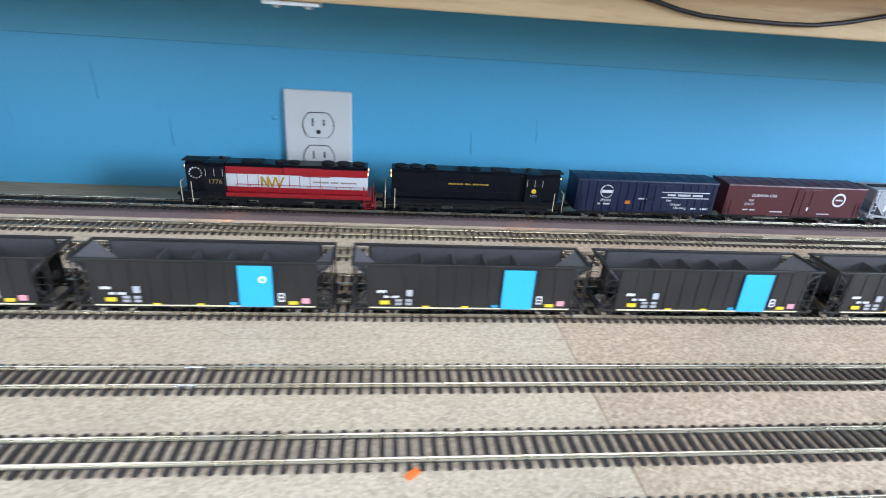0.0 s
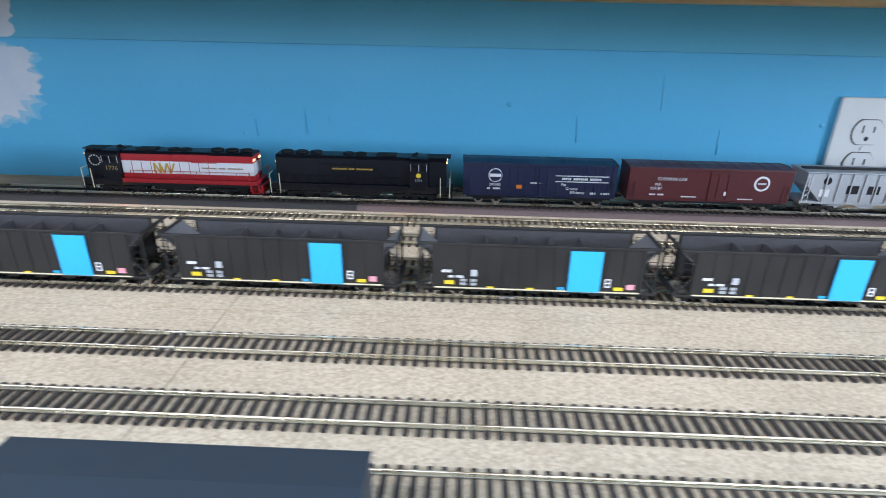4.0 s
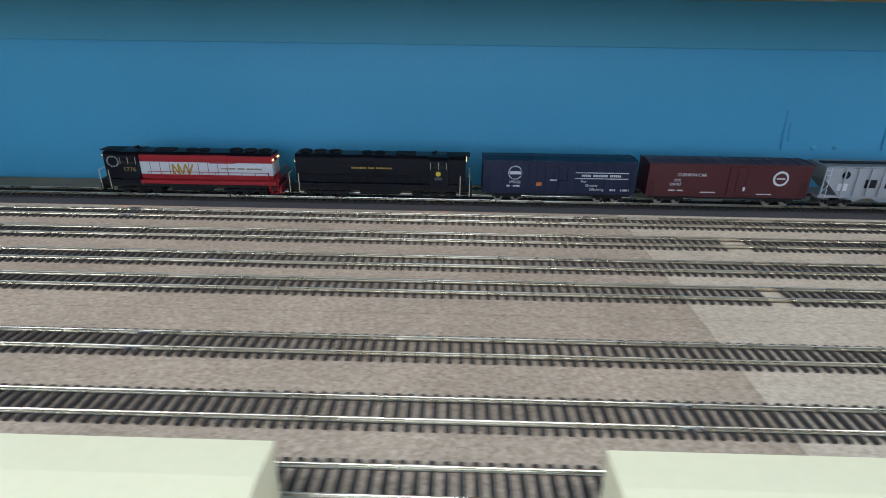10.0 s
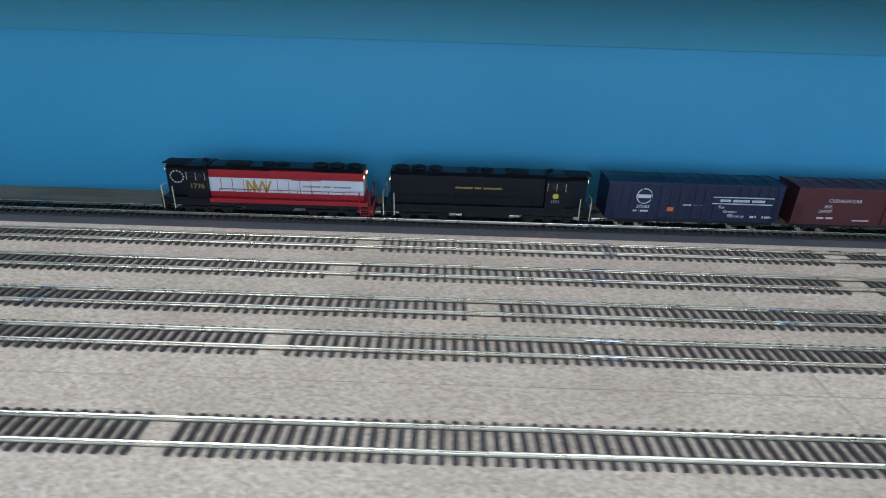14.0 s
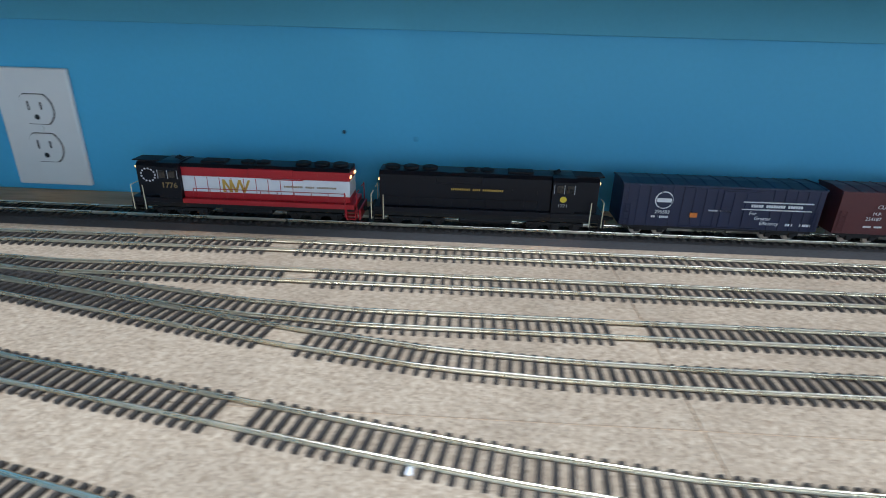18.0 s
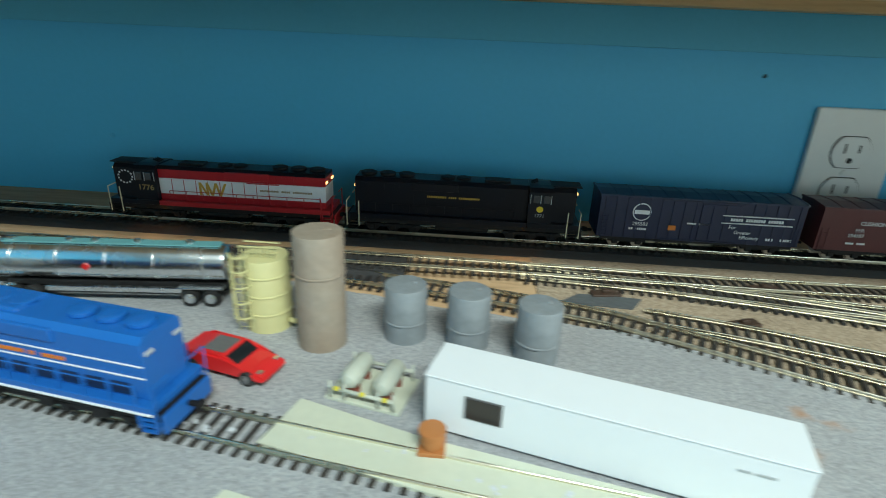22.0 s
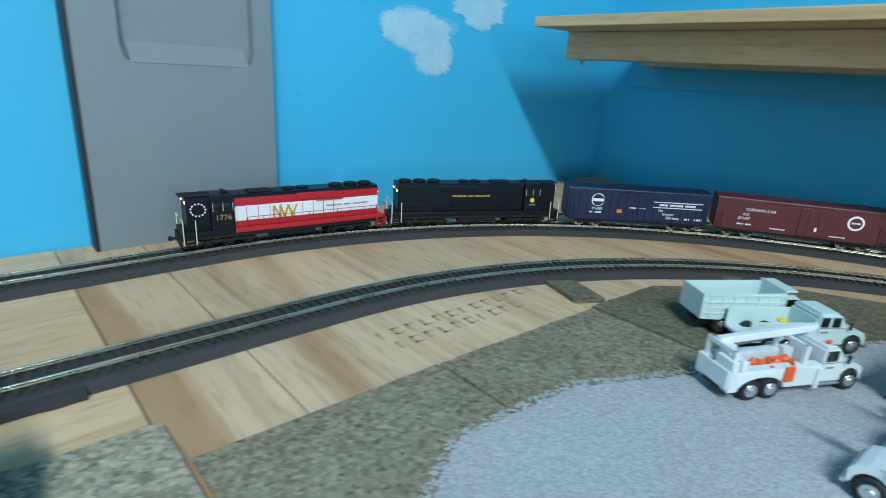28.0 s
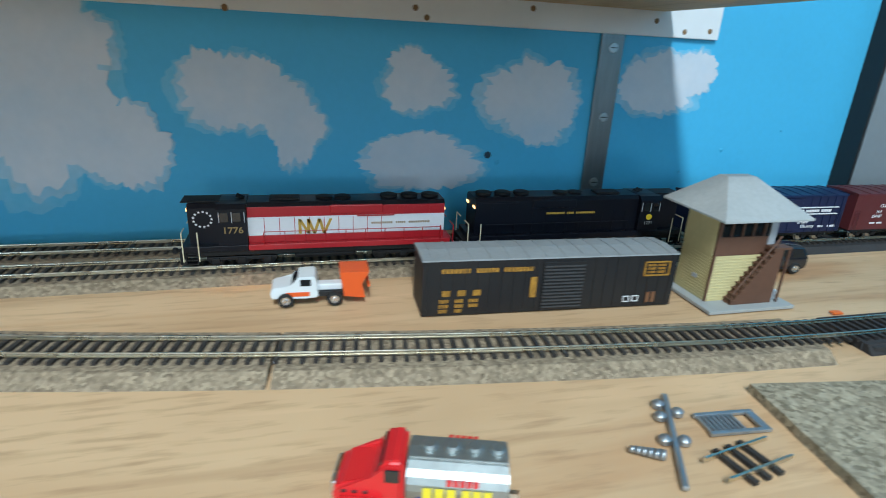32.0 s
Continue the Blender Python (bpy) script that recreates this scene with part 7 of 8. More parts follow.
disc(t, 0.010, 0.0262, 0.0028, V_RED, -0.0121, "red_placard", 0.0006, 4)
resize(t, 0.95)

# ---- stub tracks with buffer stops and the blue locomotive ----
def buffer_stop(x, y, yaw):
    t = thing("buffer_stop", "black plastic buffer stop at the end of a track", "buffer stop", "buffer stops", pose(x, y, GROUND, 0, 0, yaw))
    part("base_plate", bx(B(), -0.026, 0.014, -0.0100, 0.0100, 0.0, 0.0018, 0.0003), V_BLACK, t)
    for k in range(6):
        part("base_rib", bx(B(), -0.0255 + k * 0.0070, -0.0222 + k * 0.0070, -0.0135, 0.0135, 0.0, 0.0024, 0.0003), V_BLACK, t)
    for s in (-1, 1):
        b = B()
        prism(b, [(-0.024, 0.0024), (-0.010, 0.0024), (-0.014, 0.0060), (-0.0170, 0.0120), (-0.0210, 0.0120), (-0.0215, 0.0060)], s * 0.0055 - 0.0014, s * 0.0055 + 0.0014, "y")
        part("upright", b, V_BLACK, t)
        b = B()
        tube(b, (-0.0165, s * 0.0055, 0.0115), (0.010, s * 0.0075, 0.0030), 0.0012, seg=7)
        part("brace", b, V_BLACK, t)
        b = B()
        lathe(b, [(0.0001, -0.0012), (0.0030, -0.0010), (0.0030, 0.0012), (0.0001, 0.0014)], (-0.0145, s * 0.0055, 0.0128), "x", 10)
        part("buffer", b, V_BLACK, t)
    part("buffer_beam", bx(B(), -0.0220, -0.0160, -0.0085, 0.0085, 0.0105, 0.0155, 0.0008), V_BLACK, t)
    b = B()
    prism(b, [(-0.010, 0.0024), (0.012, 0.0024), (0.010, 0.0068), (0.002, 0.0080), (-0.004, 0.0064)], -0.0065, 0.0065, "y")
    part("stop_block", b, V_BLACK, t)
    for o in t.children_recursive:
        o.data.transform(Matrix.Diagonal((0.86, 0.86, 0.86, 1)))


GRIT = mat("pale_grit", (0.58, 0.60, 0.64), 0.9, spots=0.3, grain=900)
rng = random.Random(5)
STUBS = [((-4.428, -0.2950), (-3.99, -0.3685)), ((-4.502, -0.3530), (-4.10, -0.4430)), ((-4.570, -0.4035), (-4.25, -0.4810)), ((-4.578, -0.4790), (-4.30, -0.5600))]
for (x0, y0), (x1, y1) in STUBS:
    w = Way([(x0, y0), (x1, y1)])
    track("brass-railed stub track on grey gravel", w, GROUND - 0.0009, s0=0.004, near=(0.0, 0.5))
    d = Vector((x1 - x0, y1 - y0)).normalized()
    grit = B()
    for k in range(150):
        u, v, r = rng.uniform(0.018, w.length - 0.01), rng.uniform(-0.0082, 0.0082), rng.uniform(0.0007, 0.0019)
        if noise.noise(Vector((u * 38, v * 60, x0 * 9))) < -0.05:
            continue
        p = Vector((x0, y0)) + d * u + Vector((-d.y, d.x)) * v
        bx(grit, -r, r, -r * 0.7, r * 0.7, 0.0, 0.0008, 0.0, pose(p.x, p.y, GROUND + 0.0006 + rng.uniform(0, 0.0007), 0, 0, rng.uniform(0, 180)))
    tagged(part("spilled_grit", grit, GRIT), "pale grey grit spilled between the rails", "grit", kind="stuff")
    buffer_stop(x0 + 0.002, y0, math.degrees(math.atan2(y1 - y0, x1 - x0)))

# ---- the west wall ----
COLUMN = mat("grey_painted_steel_post", (0.215, 0.245, 0.265), 0.42, 0.0, spots=0.06, grain=200, stain=0.15, stain_scale=12)
t = thing("steel_post", "wide grey steel door post against the blue wall", "steel post", "", pose(WEST, -0.7220, 0))
b = B()
prism(b, [(-0.0900, -0.03), (0.0820, -0.03), (0.0820, 0.75), (0.0640, 0.75), (0.0630, 0.180), (0.0610, 0.170), (0.0560, 0.165), (-0.0470, 0.165), (-0.0525, 0.170), (-0.0550, 0.180), (-0.0560, 0.75), (-0.0900, 0.75)], 0.0, 0.024, "x")
part("post_face", b, COLUMN, t)
part("post_recess", bx(B(), 0.0, 0.013, -0.0565, 0.0650, 0.1600, 0.75, 0.001), COLUMN, t)
b = B()
prism(b, [(0.0240, 0.1660), (0.0130, 0.1830), (0.0100, 0.1830), (0.0100, 0.1600), (0.0236, 0.1650)], -0.0480, 0.0570, "y")
part("recess_sill", b, COLUMN, t, "smooth sloping lower edge of the pressed recess")
part("latch_hole", bx(B(), 0.0128, 0.0142, -0.003, 0.0250, 0.2255, 0.2500, 0.0004), V_BLACK, t)
part("latch_tongue", bx(B(), 0.0140, 0.0165, 0.002, 0.0100, 0.2400, 0.2440, 0.0003), GALV, t)
part("edge_gap", bx(B(), 0.0, 0.0235, -0.0935, -0.0902, -0.03, 0.75), V_BLACK, t)
b = B()
lathe(b, [(0.0016, 0.0240), (0.0014, 0.0248), (0.0001, 0.0250)], (0, -0.004, 0.046), "x", 10)
part("rivet", b, P_GREY, t)

STRAPMAT = mat("brushed_steel_strap", (0.30, 0.30, 0.30), 0.35, 0.9, spots=0.2, grain=120, stain=0.3, stain_scale=30, stretch=(1, 6, 0.4))
t = thing("steel_strap", "brushed steel strap screwed upright to the wall", "steel strap", "", pose(WEST, -1.1215, 0))
part("strap", bx(B(), 0.0008, 0.0038, -0.0118, 0.0118, 0.0345, 0.2400, 0.0006), STRAPMAT, t)
for z in (0.0465, 0.1110, 0.1745):
    b = B()
    lathe(b, [(0.0046, 0.0038), (0.0043, 0.0052), (0.0018, 0.0056), (0.0001, 0.0050)], (0, 0.001, z), "x", 16)
    s = part("screw", b, GALV, t)
    part("screw_cross", bx(B(), 0.0054, 0.0059, -0.0022, 0.0042, z - 0.0004, z + 0.0004), V_BLACK, s)

PANELW = mat("white_upper_panel", (0.74, 0.76, 0.78), 0.5, spots=0.03, grain=80, stain=0.1, stain_scale=10)
slab("white_wall_panel", WEST + 0.0005, WEST + 0.0050, -2.5, -1.009, 0.1865, 0.33, PANELW, 0.0008, "white painted panel along the top of the wall", "wall panel")
for y, z in ((-1.02, 0.194), (-1.30, 0.190), (-1.31, 0.197), (-1.08, 0.200), (-1.46, 0.188), (-1.205, 0.203), (-1.048, 0.192)):
    b = B()
    lathe(b, [(0.0001, 0.0056), (0.0024, 0.0052), (0.0030, 0.0046)], (WEST, y, z), "x", 9)
    tagged(part("panel_nick", b, mat("brown_nick", (0.22, 0.13, 0.06), 0.8) if not bpy.data.materials.get("brown_nick") else bpy.data.materials["brown_nick"]), "brown chip in the white panel", "nick")
slab("shelf_west", WEST + 0.0055, -5.030, -2.5, -1.072, 0.2085, 0.2250, PINE, 0.001, "pine shelf on the west wall", "shelf")
slab("shelf_west_rail", -5.060, -5.030, -2.5, -1.20, 0.1950, 0.2083, PINE, 0.001, "pine rail under the west shelf", "beam")

cloud("w", [(-1.608, 0.112, 0.068, 0.070), (-1.547, 0.080, 0.036, 0.036), (-1.585, 0.160, 0.048, 0.034), (-1.660, 0.130, 0.060, 0.060)], 1.0)
cloud("w", [(-1.470, 0.126, 0.036, 0.034), (-1.410, 0.098, 0.026, 0.036), (-1.438, 0.124, 0.036, 0.030)], 3.0)
cloud("w", [(-1.304, 0.134, 0.034, 0.026), (-1.312, 0.152, 0.020, 0.015)], 5.0)
cloud("w", [(-1.196, 0.130, 0.050, 0.036), (-1.185, 0.108, 0.036, 0.026)], 6.5)
cloud("w", [(-1.300, 0.064, 0.058, 0.026), (-1.305, 0.076, 0.044, 0.018)], 8.0)
cloud("w", [(-1.062, 0.143, 0.048, 0.032), (-1.026, 0.156, 0.030, 0.022)], 9.5)
cloud("w", [(-0.432, 0.220, 0.060, 0.026), (-0.408, 0.193, 0.034, 0.028), (-0.460, 0.222, 0.030, 0.018)], 11.0, True)
cloud("w", [(-0.327, 0.262, 0.048, 0.030)], 12.5, True)
for y, z, r in ((-0.972, 0.0787, 0.003), (-0.1795, 0.125, 0.002), (-1.235, 0.073, 0.004), (-1.225, 0.066, 0.003), (-1.475, 0.115, 0.003), (-1.62, 0.05, 0.002), (-1.02, 0.055, 0.002), (-0.60, 0.14, 0.0018), (-1.50, 0.02, 0.002), (-0.90, 0.10, 0.002)):
    b = B()
    lathe(b, [(r, -0.0003), (r * 0.6, 0.0006), (0.0001, 0.0008)], (WEST, y, z), "x", 9)
    tagged(part("wall_dent", b, SPECK if r > 0.0035 else RUNS), "small scuff on the painted wall", "wall dent")

# ---- stranded boxcar body ----
BOXBLACK = mat("weathered_black_boxcar", (0.008, 0.008, 0.010), 0.55, spots=0.25, grain=260, stain=0.3, stain_scale=30, dirt=(0.025, 0.02, 0.014))
BOXROOF = mat("grey_boxcar_roof", (0.27, 0.29, 0.30), 0.6, spots=0.15, grain=260, stain=0.3, stain_scale=20)
BOXGOLD = mat("faded_gold_lettering", (0.46, 0.23, 0.03), 0.55, spots=0.85, grain=420, stain=0.4, stain_scale=120)
t = thing("wheelless_boxcar", "weathered black boxcar body with a grey roof, without wheels", "boxcar", "", pose(-5.1275, -1.2430, 0.0, 0, 0, 87.5))
h, zt = 0.0915, 0.0405
part("body", bx(B(), -h, h, -0.0170, 0.0170, 0.0, zt - 0.0015, 0.0005), BOXBLACK, t)
b = B()
prism(b, [(-0.0176, zt - 0.0016), (0.0176, zt - 0.0016), (0.0174, zt - 0.0006), (0, zt + 0.0008), (-0.0174, zt - 0.0006)], -h - 0.0005, h + 0.0005, "x")
part("roof", b, BOXROOF, t)
for i in range(14):
    x = -h + 2 * h * (i + 0.5) / 14
    b = B()
    prism(b, [(-0.0177, zt - 0.0008), (0, zt + 0.0006), (0.0177, zt - 0.0008), (0.0177, zt - 0.0002), (0, zt + 0.0012), (-0.0177, zt - 0.0002)], x - 0.0005, x + 0.0005, "x")
    part("roof_rib", b, BOXROOF, t)
d = part("door", bx(B(), -0.009, 0.021, -0.0182, -0.0170, 0.0012, zt - 0.004, 0.0002), BOXBLACK, t)
for k in range(13):
    part("door_rib", bx(B(), -0.0085, 0.0205, -0.0189, -0.0182, 0.0030 + k * 0.0025, 0.0041 + k * 0.0025, 0.0001), mat("door_grey", (0.045, 0.045, 0.047), 0.5) if not bpy.data.materials.get("door_grey") else bpy.data.materials["door_grey"], d)
for i in range(22):
    x = -h + 0.004 + (2 * h - 0.008) * i / 21
    if -0.011 < x < 0.023:
        continue
    part("side_post", bx(B(), x - 0.0005, x + 0.0005, -0.0174, -0.0169, 0.0012, zt - 0.002), BOXBLACK, t)
word_bars(t, -0.079, -0.016, 0.0305, 0.0335, [(0, 0.32), (0.37, 0.62), (0.67, 1)], BOXGOLD, -0.0174)
word_bars(t, -0.078, -0.052, 0.0142, 0.0182, [(0, 0.2), (0.4, 0.6), (0.8, 1)], BOXGOLD, -0.0174)
for k in range(3):
    word_bars(t, -0.080, -0.053, 0.0022 + 0.0036 * k, 0.0046 + 0.0036 * k, [(0, 0.25), (0.4, 0.62), (0.75, 1)] if k else [(0, 0.22), (0.4, 0.6)], BOXGOLD, -0.0174)
word_bars(t, -0.0175, -0.0130, 0.0110, 0.0260, [(0, 1)], BOXGOLD, -0.0174)
b = B()
for z0, z1 in ((0.0235, 0.0245), (0.0335, 0.0345)):
    bx(b, 0.066, 0.086, -0.0179, -0.0172, z0, z1)
for x0, x1 in ((0.066, 0.067), (0.085, 0.086)):
    bx(b, x0, x1, -0.0179, -0.0172, 0.0235, 0.0345)
part("framed_emblem", b, BOXGOLD, t)
for k in range(3):
    word_bars(t, 0.069, 0.083, 0.0256 + 0.0026 * k, 0.0272 + 0.0026 * k, [(0, 0.45), (0.55, 1)], BOXGOLD, -0.0174)
for x in (0.053, 0.060):
    b = B()
    for u0, u1, v0, v1 in ((0, 0.005, 0.0042, 0.0047), (0, 0.005, 0.0082, 0.0087), (0, 0.0005, 0.0042, 0.0087), (0.0045, 0.005, 0.0042, 0.0087)):
        bx(b, x + u0, x + u1, -0.0179, -0.0172, v0, v1)
    part("data_panel", b, P_INK, t)
word_bars(t, 0.071, 0.078, 0.0030, 0.0110, [(0, 0.4), (0.6, 1)], mat("rust_streak", (0.16, 0.07, 0.03), 0.7), -0.0174)

# ---- signal tower ----
TOWERY = mat("cream_tower_clapboard", (0.58, 0.50, 0.26), 0.65, spots=0.1, grain=200, stain=0.15, stain_scale=40)
TOWERB = mat("brown_tower_boards", (0.13, 0.062, 0.038), 0.6, spots=0.15, grain=200, stain=0.2, stain_scale=40)
TOWERR = mat("grey_tower_shingles", (0.40, 0.42, 0.42), 0.65, spots=0.15, grain=300, stain=0.2, stain_scale=40)
CONC = mat("grey_concrete_base", (0.36, 0.38, 0.38), 0.8, spots=0.1, grain=200, stain=0.15, stain_scale=30)
t = thing("signal_tower", "cream and brown model signal tower with a grey hipped roof", "signal tower", "", pose(-5.1120, -1.0975, 0, 0, 0, 90))
part("base_slab", bx(B(), -0.0365, 0.0365, -0.0260, 0.0260, 0.0, 0.0022, 0.0003), CONC, t)
X0, X1, Y0, Y1 = -0.0290, 0.0200, -0.0100, 0.0240
part("lower_wall", bx(B(), X0, X1, Y0, Y1, 0.0023, 0.0325), TOWERY, t)
for k in range(15):
    z = 0.0035 + k * 0.0019
    part("clapboard", bx(B(), X0 - 0.0003, X1 + 0.0003, Y0 - 0.0003, Y1 + 0.0003, z, z + 0.0004), TOWERY, t)
part("side_corner", bx(B(), X0 - 0.0004, X0 + 0.001, Y0 - 0.0004, Y0 + 0.001, 0.0023, 0.0585), TOWERB, t)
part("upper_wall", bx(B(), X0, X1, Y0 + 0.0001, Y1, 0.0326, 0.0445), TOWERB, t)
part("upper_side", bx(B(), X0 - 0.0005, X0, Y0 + 0.002, Y1, 0.0326, 0.0585), TOWERY, t)
part("eave_wall", bx(B(), X0, X1, Y0, Y1, 0.0546, 0.0590), TOWERB, t)
part("window_core", bx(B(), X0 + 0.001, X1 - 0.001, Y0 + 0.001, Y1 - 0.001, 0.0446, 0.0545), V_GLASS, t)
for k in range(6):
    x = X0 + 0.0015 + (X1 - X0 - 0.003) * k / 5
    part("mullion", bx(B(), x - 0.0006, x + 0.0006, Y0 - 0.0001, Y0 + 0.0012, 0.0446, 0.0545), TOWERB, t)
for k in range(3):
    y = Y0 + 0.006 + 0.010 * k
    part("mullion", bx(B(), X0 - 0.0001, X0 + 0.0011, y - 0.0006, y + 0.0006, 0.0446, 0.0545), P_GREY, t)
b = B()
e = [b.verts.new(v) for v in ((-0.0420, -0.0270, 0.0585), (0.0310, -0.0270, 0.0585), (0.0310, 0.0400, 0.0585), (-0.0420, 0.0400, 0.0585))]
f = [b.verts.new((v.co.x, v.co.y, 0.0596)) for v in e]
p = [b.verts.new(v) for v in ((-0.0135, 0.0110, 0.0780), (0.0105, 0.0110, 0.0780), (0.0105, 0.0200, 0.0780), (-0.0135, 0.0200, 0.0780))]
b.faces.new(e[::-1])
for i in range(4):
    b.faces.new([e[i], e[(i + 1) % 4], f[(i + 1) % 4], f[i]])
    b.faces.new([f[i], f[(i + 1) % 4], p[(i + 1) % 4], p[i]])
b.faces.new(p)
part("hipped_roof", b, TOWERR, t)
b = B()
prism(b, [(-0.014, 0.0023), (0.0215, 0.0023), (0.0215, 0.0380), (0.0160, 0.0380)], Y0 - 0.0085, Y0 - 0.0005, "y")
st = part("stair_wall", b, TOWERB, t)
for k in range(11):
    part("stair_tread", bx(B(), -0.0135 + k * 0.0026, -0.0102 + k * 0.0026, Y0 - 0.0090, Y0 - 0.0004, 0.0045 + k * 0.00325, 0.0054 + k * 0.00325), TOWERB, st)
b = B()
tube(b, (-0.014, Y0 - 0.0088, 0.0100), (0.0160, Y0 - 0.0088, 0.0470), 0.0006, seg=6)
for k in range(5):
    x = -0.014 + 0.0072 * k
    tube(b, (x, Y0 - 0.0088, 0.0030 + 0.0089 * k), (x, Y0 - 0.0088, 0.0100 + 0.0089 * k), 0.0004, seg=5)
part("stair_rail", b, TOWERB, t)
part("landing", bx(B(), 0.0130, 0.0280, Y0 - 0.0090, Y0 - 0.0004, 0.0380, 0.0392), TOWERB, t)
part("door", bx(B(), 0.0135, 0.0192, Y0 - 0.0009, Y0, 0.0393, 0.0545), P_GREY, t)
part("landing_post", bx(B(), 0.0262, 0.0275, Y0 - 0.0088, Y0 - 0.0075, 0.0023, 0.0380), TOWERB, t)
part("side_window", bx(B(), X0 - 0.0008, X0 - 0.0004, 0.002, 0.007, 0.0140, 0.0165), P_GREY, t)
b = B()
lathe(b, [(0.0001, 0.0023), (0.0030, 0.0023), (0.0030, 0.0060), (0.0022, 0.0078), (0.0001, 0.0084)], (0.0300, -0.0120, 0), "z", 14)
part("gas_bottle", b, P_WHITE, t)
resize(t, 1.0, 1.16)

# ---- dark estate car ----
DARKCAR = mat("glossy_black_car_paint", (0.012, 0.013, 0.018), 0.2, stain=0.1, stain_scale=60, coat=0.6)
t = thing("estate_car", "glossy black toy estate car", "car", "", pose(-5.1580, -1.0200, 0, 0, 0, 262))
SHELL = ((-0.0252, 0.0052, 0.0108, 0.0116, 0.0078, 0.0058), (-0.0244, 0.0040, 0.0118, 0.0158, 0.0093, 0.0070), (-0.0215, 0.0034, 0.0121, 0.0190, 0.0099, 0.0076), (-0.0080, 0.0032, 0.0121, 0.0199, 0.0100, 0.0079), (0.0010, 0.0032, 0.0121, 0.0194, 0.0100, 0.0077), (0.0055, 0.0032, 0.0121, 0.0176, 0.0100, 0.0075), (0.0120, 0.0032, 0.0122, 0.0132, 0.0099, 0.0077), (0.0195, 0.0034, 0.0108, 0.0117, 0.0096, 0.0076), (0.0236, 0.0042, 0.0088, 0.0096, 0.0085, 0.0066), (0.0252, 0.0056, 0.0074, 0.0078, 0.0068, 0.0054))
b = B()
rings = []
for x, low_z, belt, top, wide, crown in SHELL:
    half = [(wide * 0.90, low_z), (wide, low_z + (belt - low_z) * 0.35), (wide * 0.985, belt), (crown + (wide - crown) * 0.12, top - (top - belt) * 0.16), (crown * 0.78, top)]
    rings.append([b.verts.new((x, -y, z)) for y, z in half] + [b.verts.new((x, y, z)) for y, z in reversed(half)])
for r0, r1 in zip(rings, rings[1:]):
    for k in range(10):
        f = b.faces.new([r0[k], r0[(k + 1) % 10], r1[(k + 1) % 10], r1[k]])
        f.smooth = True
b.faces.new(rings[0]), b.faces.new(rings[-1][::-1])
body = part("body", b, DARKCAR, t)


def leaning_pane(x0, x1, x2, x3, s):
    """A side window between belt (x0, x3) and roof (x1, x2)."""
    b = B()
    outer = [(x0, s * 0.0101, 0.0127), (x1, s * 0.0086, 0.0181), (x2, s * 0.0086, 0.0181), (x3, s * 0.0101, 0.0127)]
    a, c = [b.verts.new(p) for p in outer], [b.verts.new((p[0], p[1] - s * 0.0012, p[2])) for p in outer]
    b.faces.new(a), b.faces.new(c[::-1])
    for k in range(4):
        b.faces.new([a[k], a[(k + 1) % 4], c[(k + 1) % 4], c[k]])
    part("window", b, V_GLASS, body)


for s in (-1, 1):
    leaning_pane(-0.0215, -0.0195, -0.0125, -0.0120, s)
    leaning_pane(-0.0108, -0.0110, -0.0045, -0.0035, s)
    leaning_pane(-0.0023, -0.0033, 0.0020, 0.0075, s)
    part("mirror", bx(B(), 0.0058, 0.0076, s * 0.0108 - 0.0010, s * 0.0108 + 0.0010, 0.0126, 0.0140, 0.0004), DARKCAR, body)
    part("sill_strip", bx(B(), -0.0105, 0.0105, s * 0.0099 - 0.0003, s * 0.0099 + 0.0003, 0.0040, 0.0048, 0.0002), V_BLACK, body)
    for x in (-0.0155, 0.0155):
        wheel(t, x, s * 0.0088, 0.0043, 0.0034)
    part("headlight", bx(B(), 0.0205, 0.0240, s * 0.0072 - 0.0012, s * 0.0072 + 0.0012, 0.0084, 0.0100, 0.0005), V_CHROME, body)
b = B()
prism(b, [(0.0116, 0.0139), (0.0058, 0.0179), (0.0052, 0.0172), (0.0110, 0.0132)], -0.0070, 0.0070, "y")
part("windscreen", b, V_GLASS, body)
for o in t.children_recursive:
    o.data.transform(Matrix.Diagonal((1.2, 1.2, 1.2, 1)))

# ---- pickup with an orange spreader ----
t = thing("pickup_truck", "white toy pickup with an orange spreader box", "pickup", "", pose(-5.1510, -1.4030, 0, 0, 0, 268))
b = B()
prism(b, [(0.0040, 0.0055), (0.0250, 0.0055), (0.0255, 0.0100), (0.0240, 0.0128), (0.0130, 0.0140), (0.0085, 0.0200), (-0.0015, 0.0202), (-0.0030, 0.0140), (-0.0030, 0.0055)], -0.0098, 0.0098, "y")
bmesh.ops.bevel(b, geom=b.edges[:], offset=0.0008, segments=2, affect="EDGES")
cab = part("cab", b, V_WHITE, t)
b = B()
prism(b, [(0.0132, 0.0144), (0.0092, 0.0196), (0.0086, 0.0192), (0.0126, 0.0140)], -0.0082, 0.0082, "y")
part("windscreen", b, V_GLASS, cab)
part("chassis", bx(B(), -0.0250, 0.0200, -0.0055, 0.0055, 0.0045, 0.0080, 0.0004), V_BLACK, t)
part("bed_arm", bx(B(), -0.0180, -0.0030, -0.0040, 0.0040, 0.0082, 0.0125, 0.0008), V_WHITE, t)
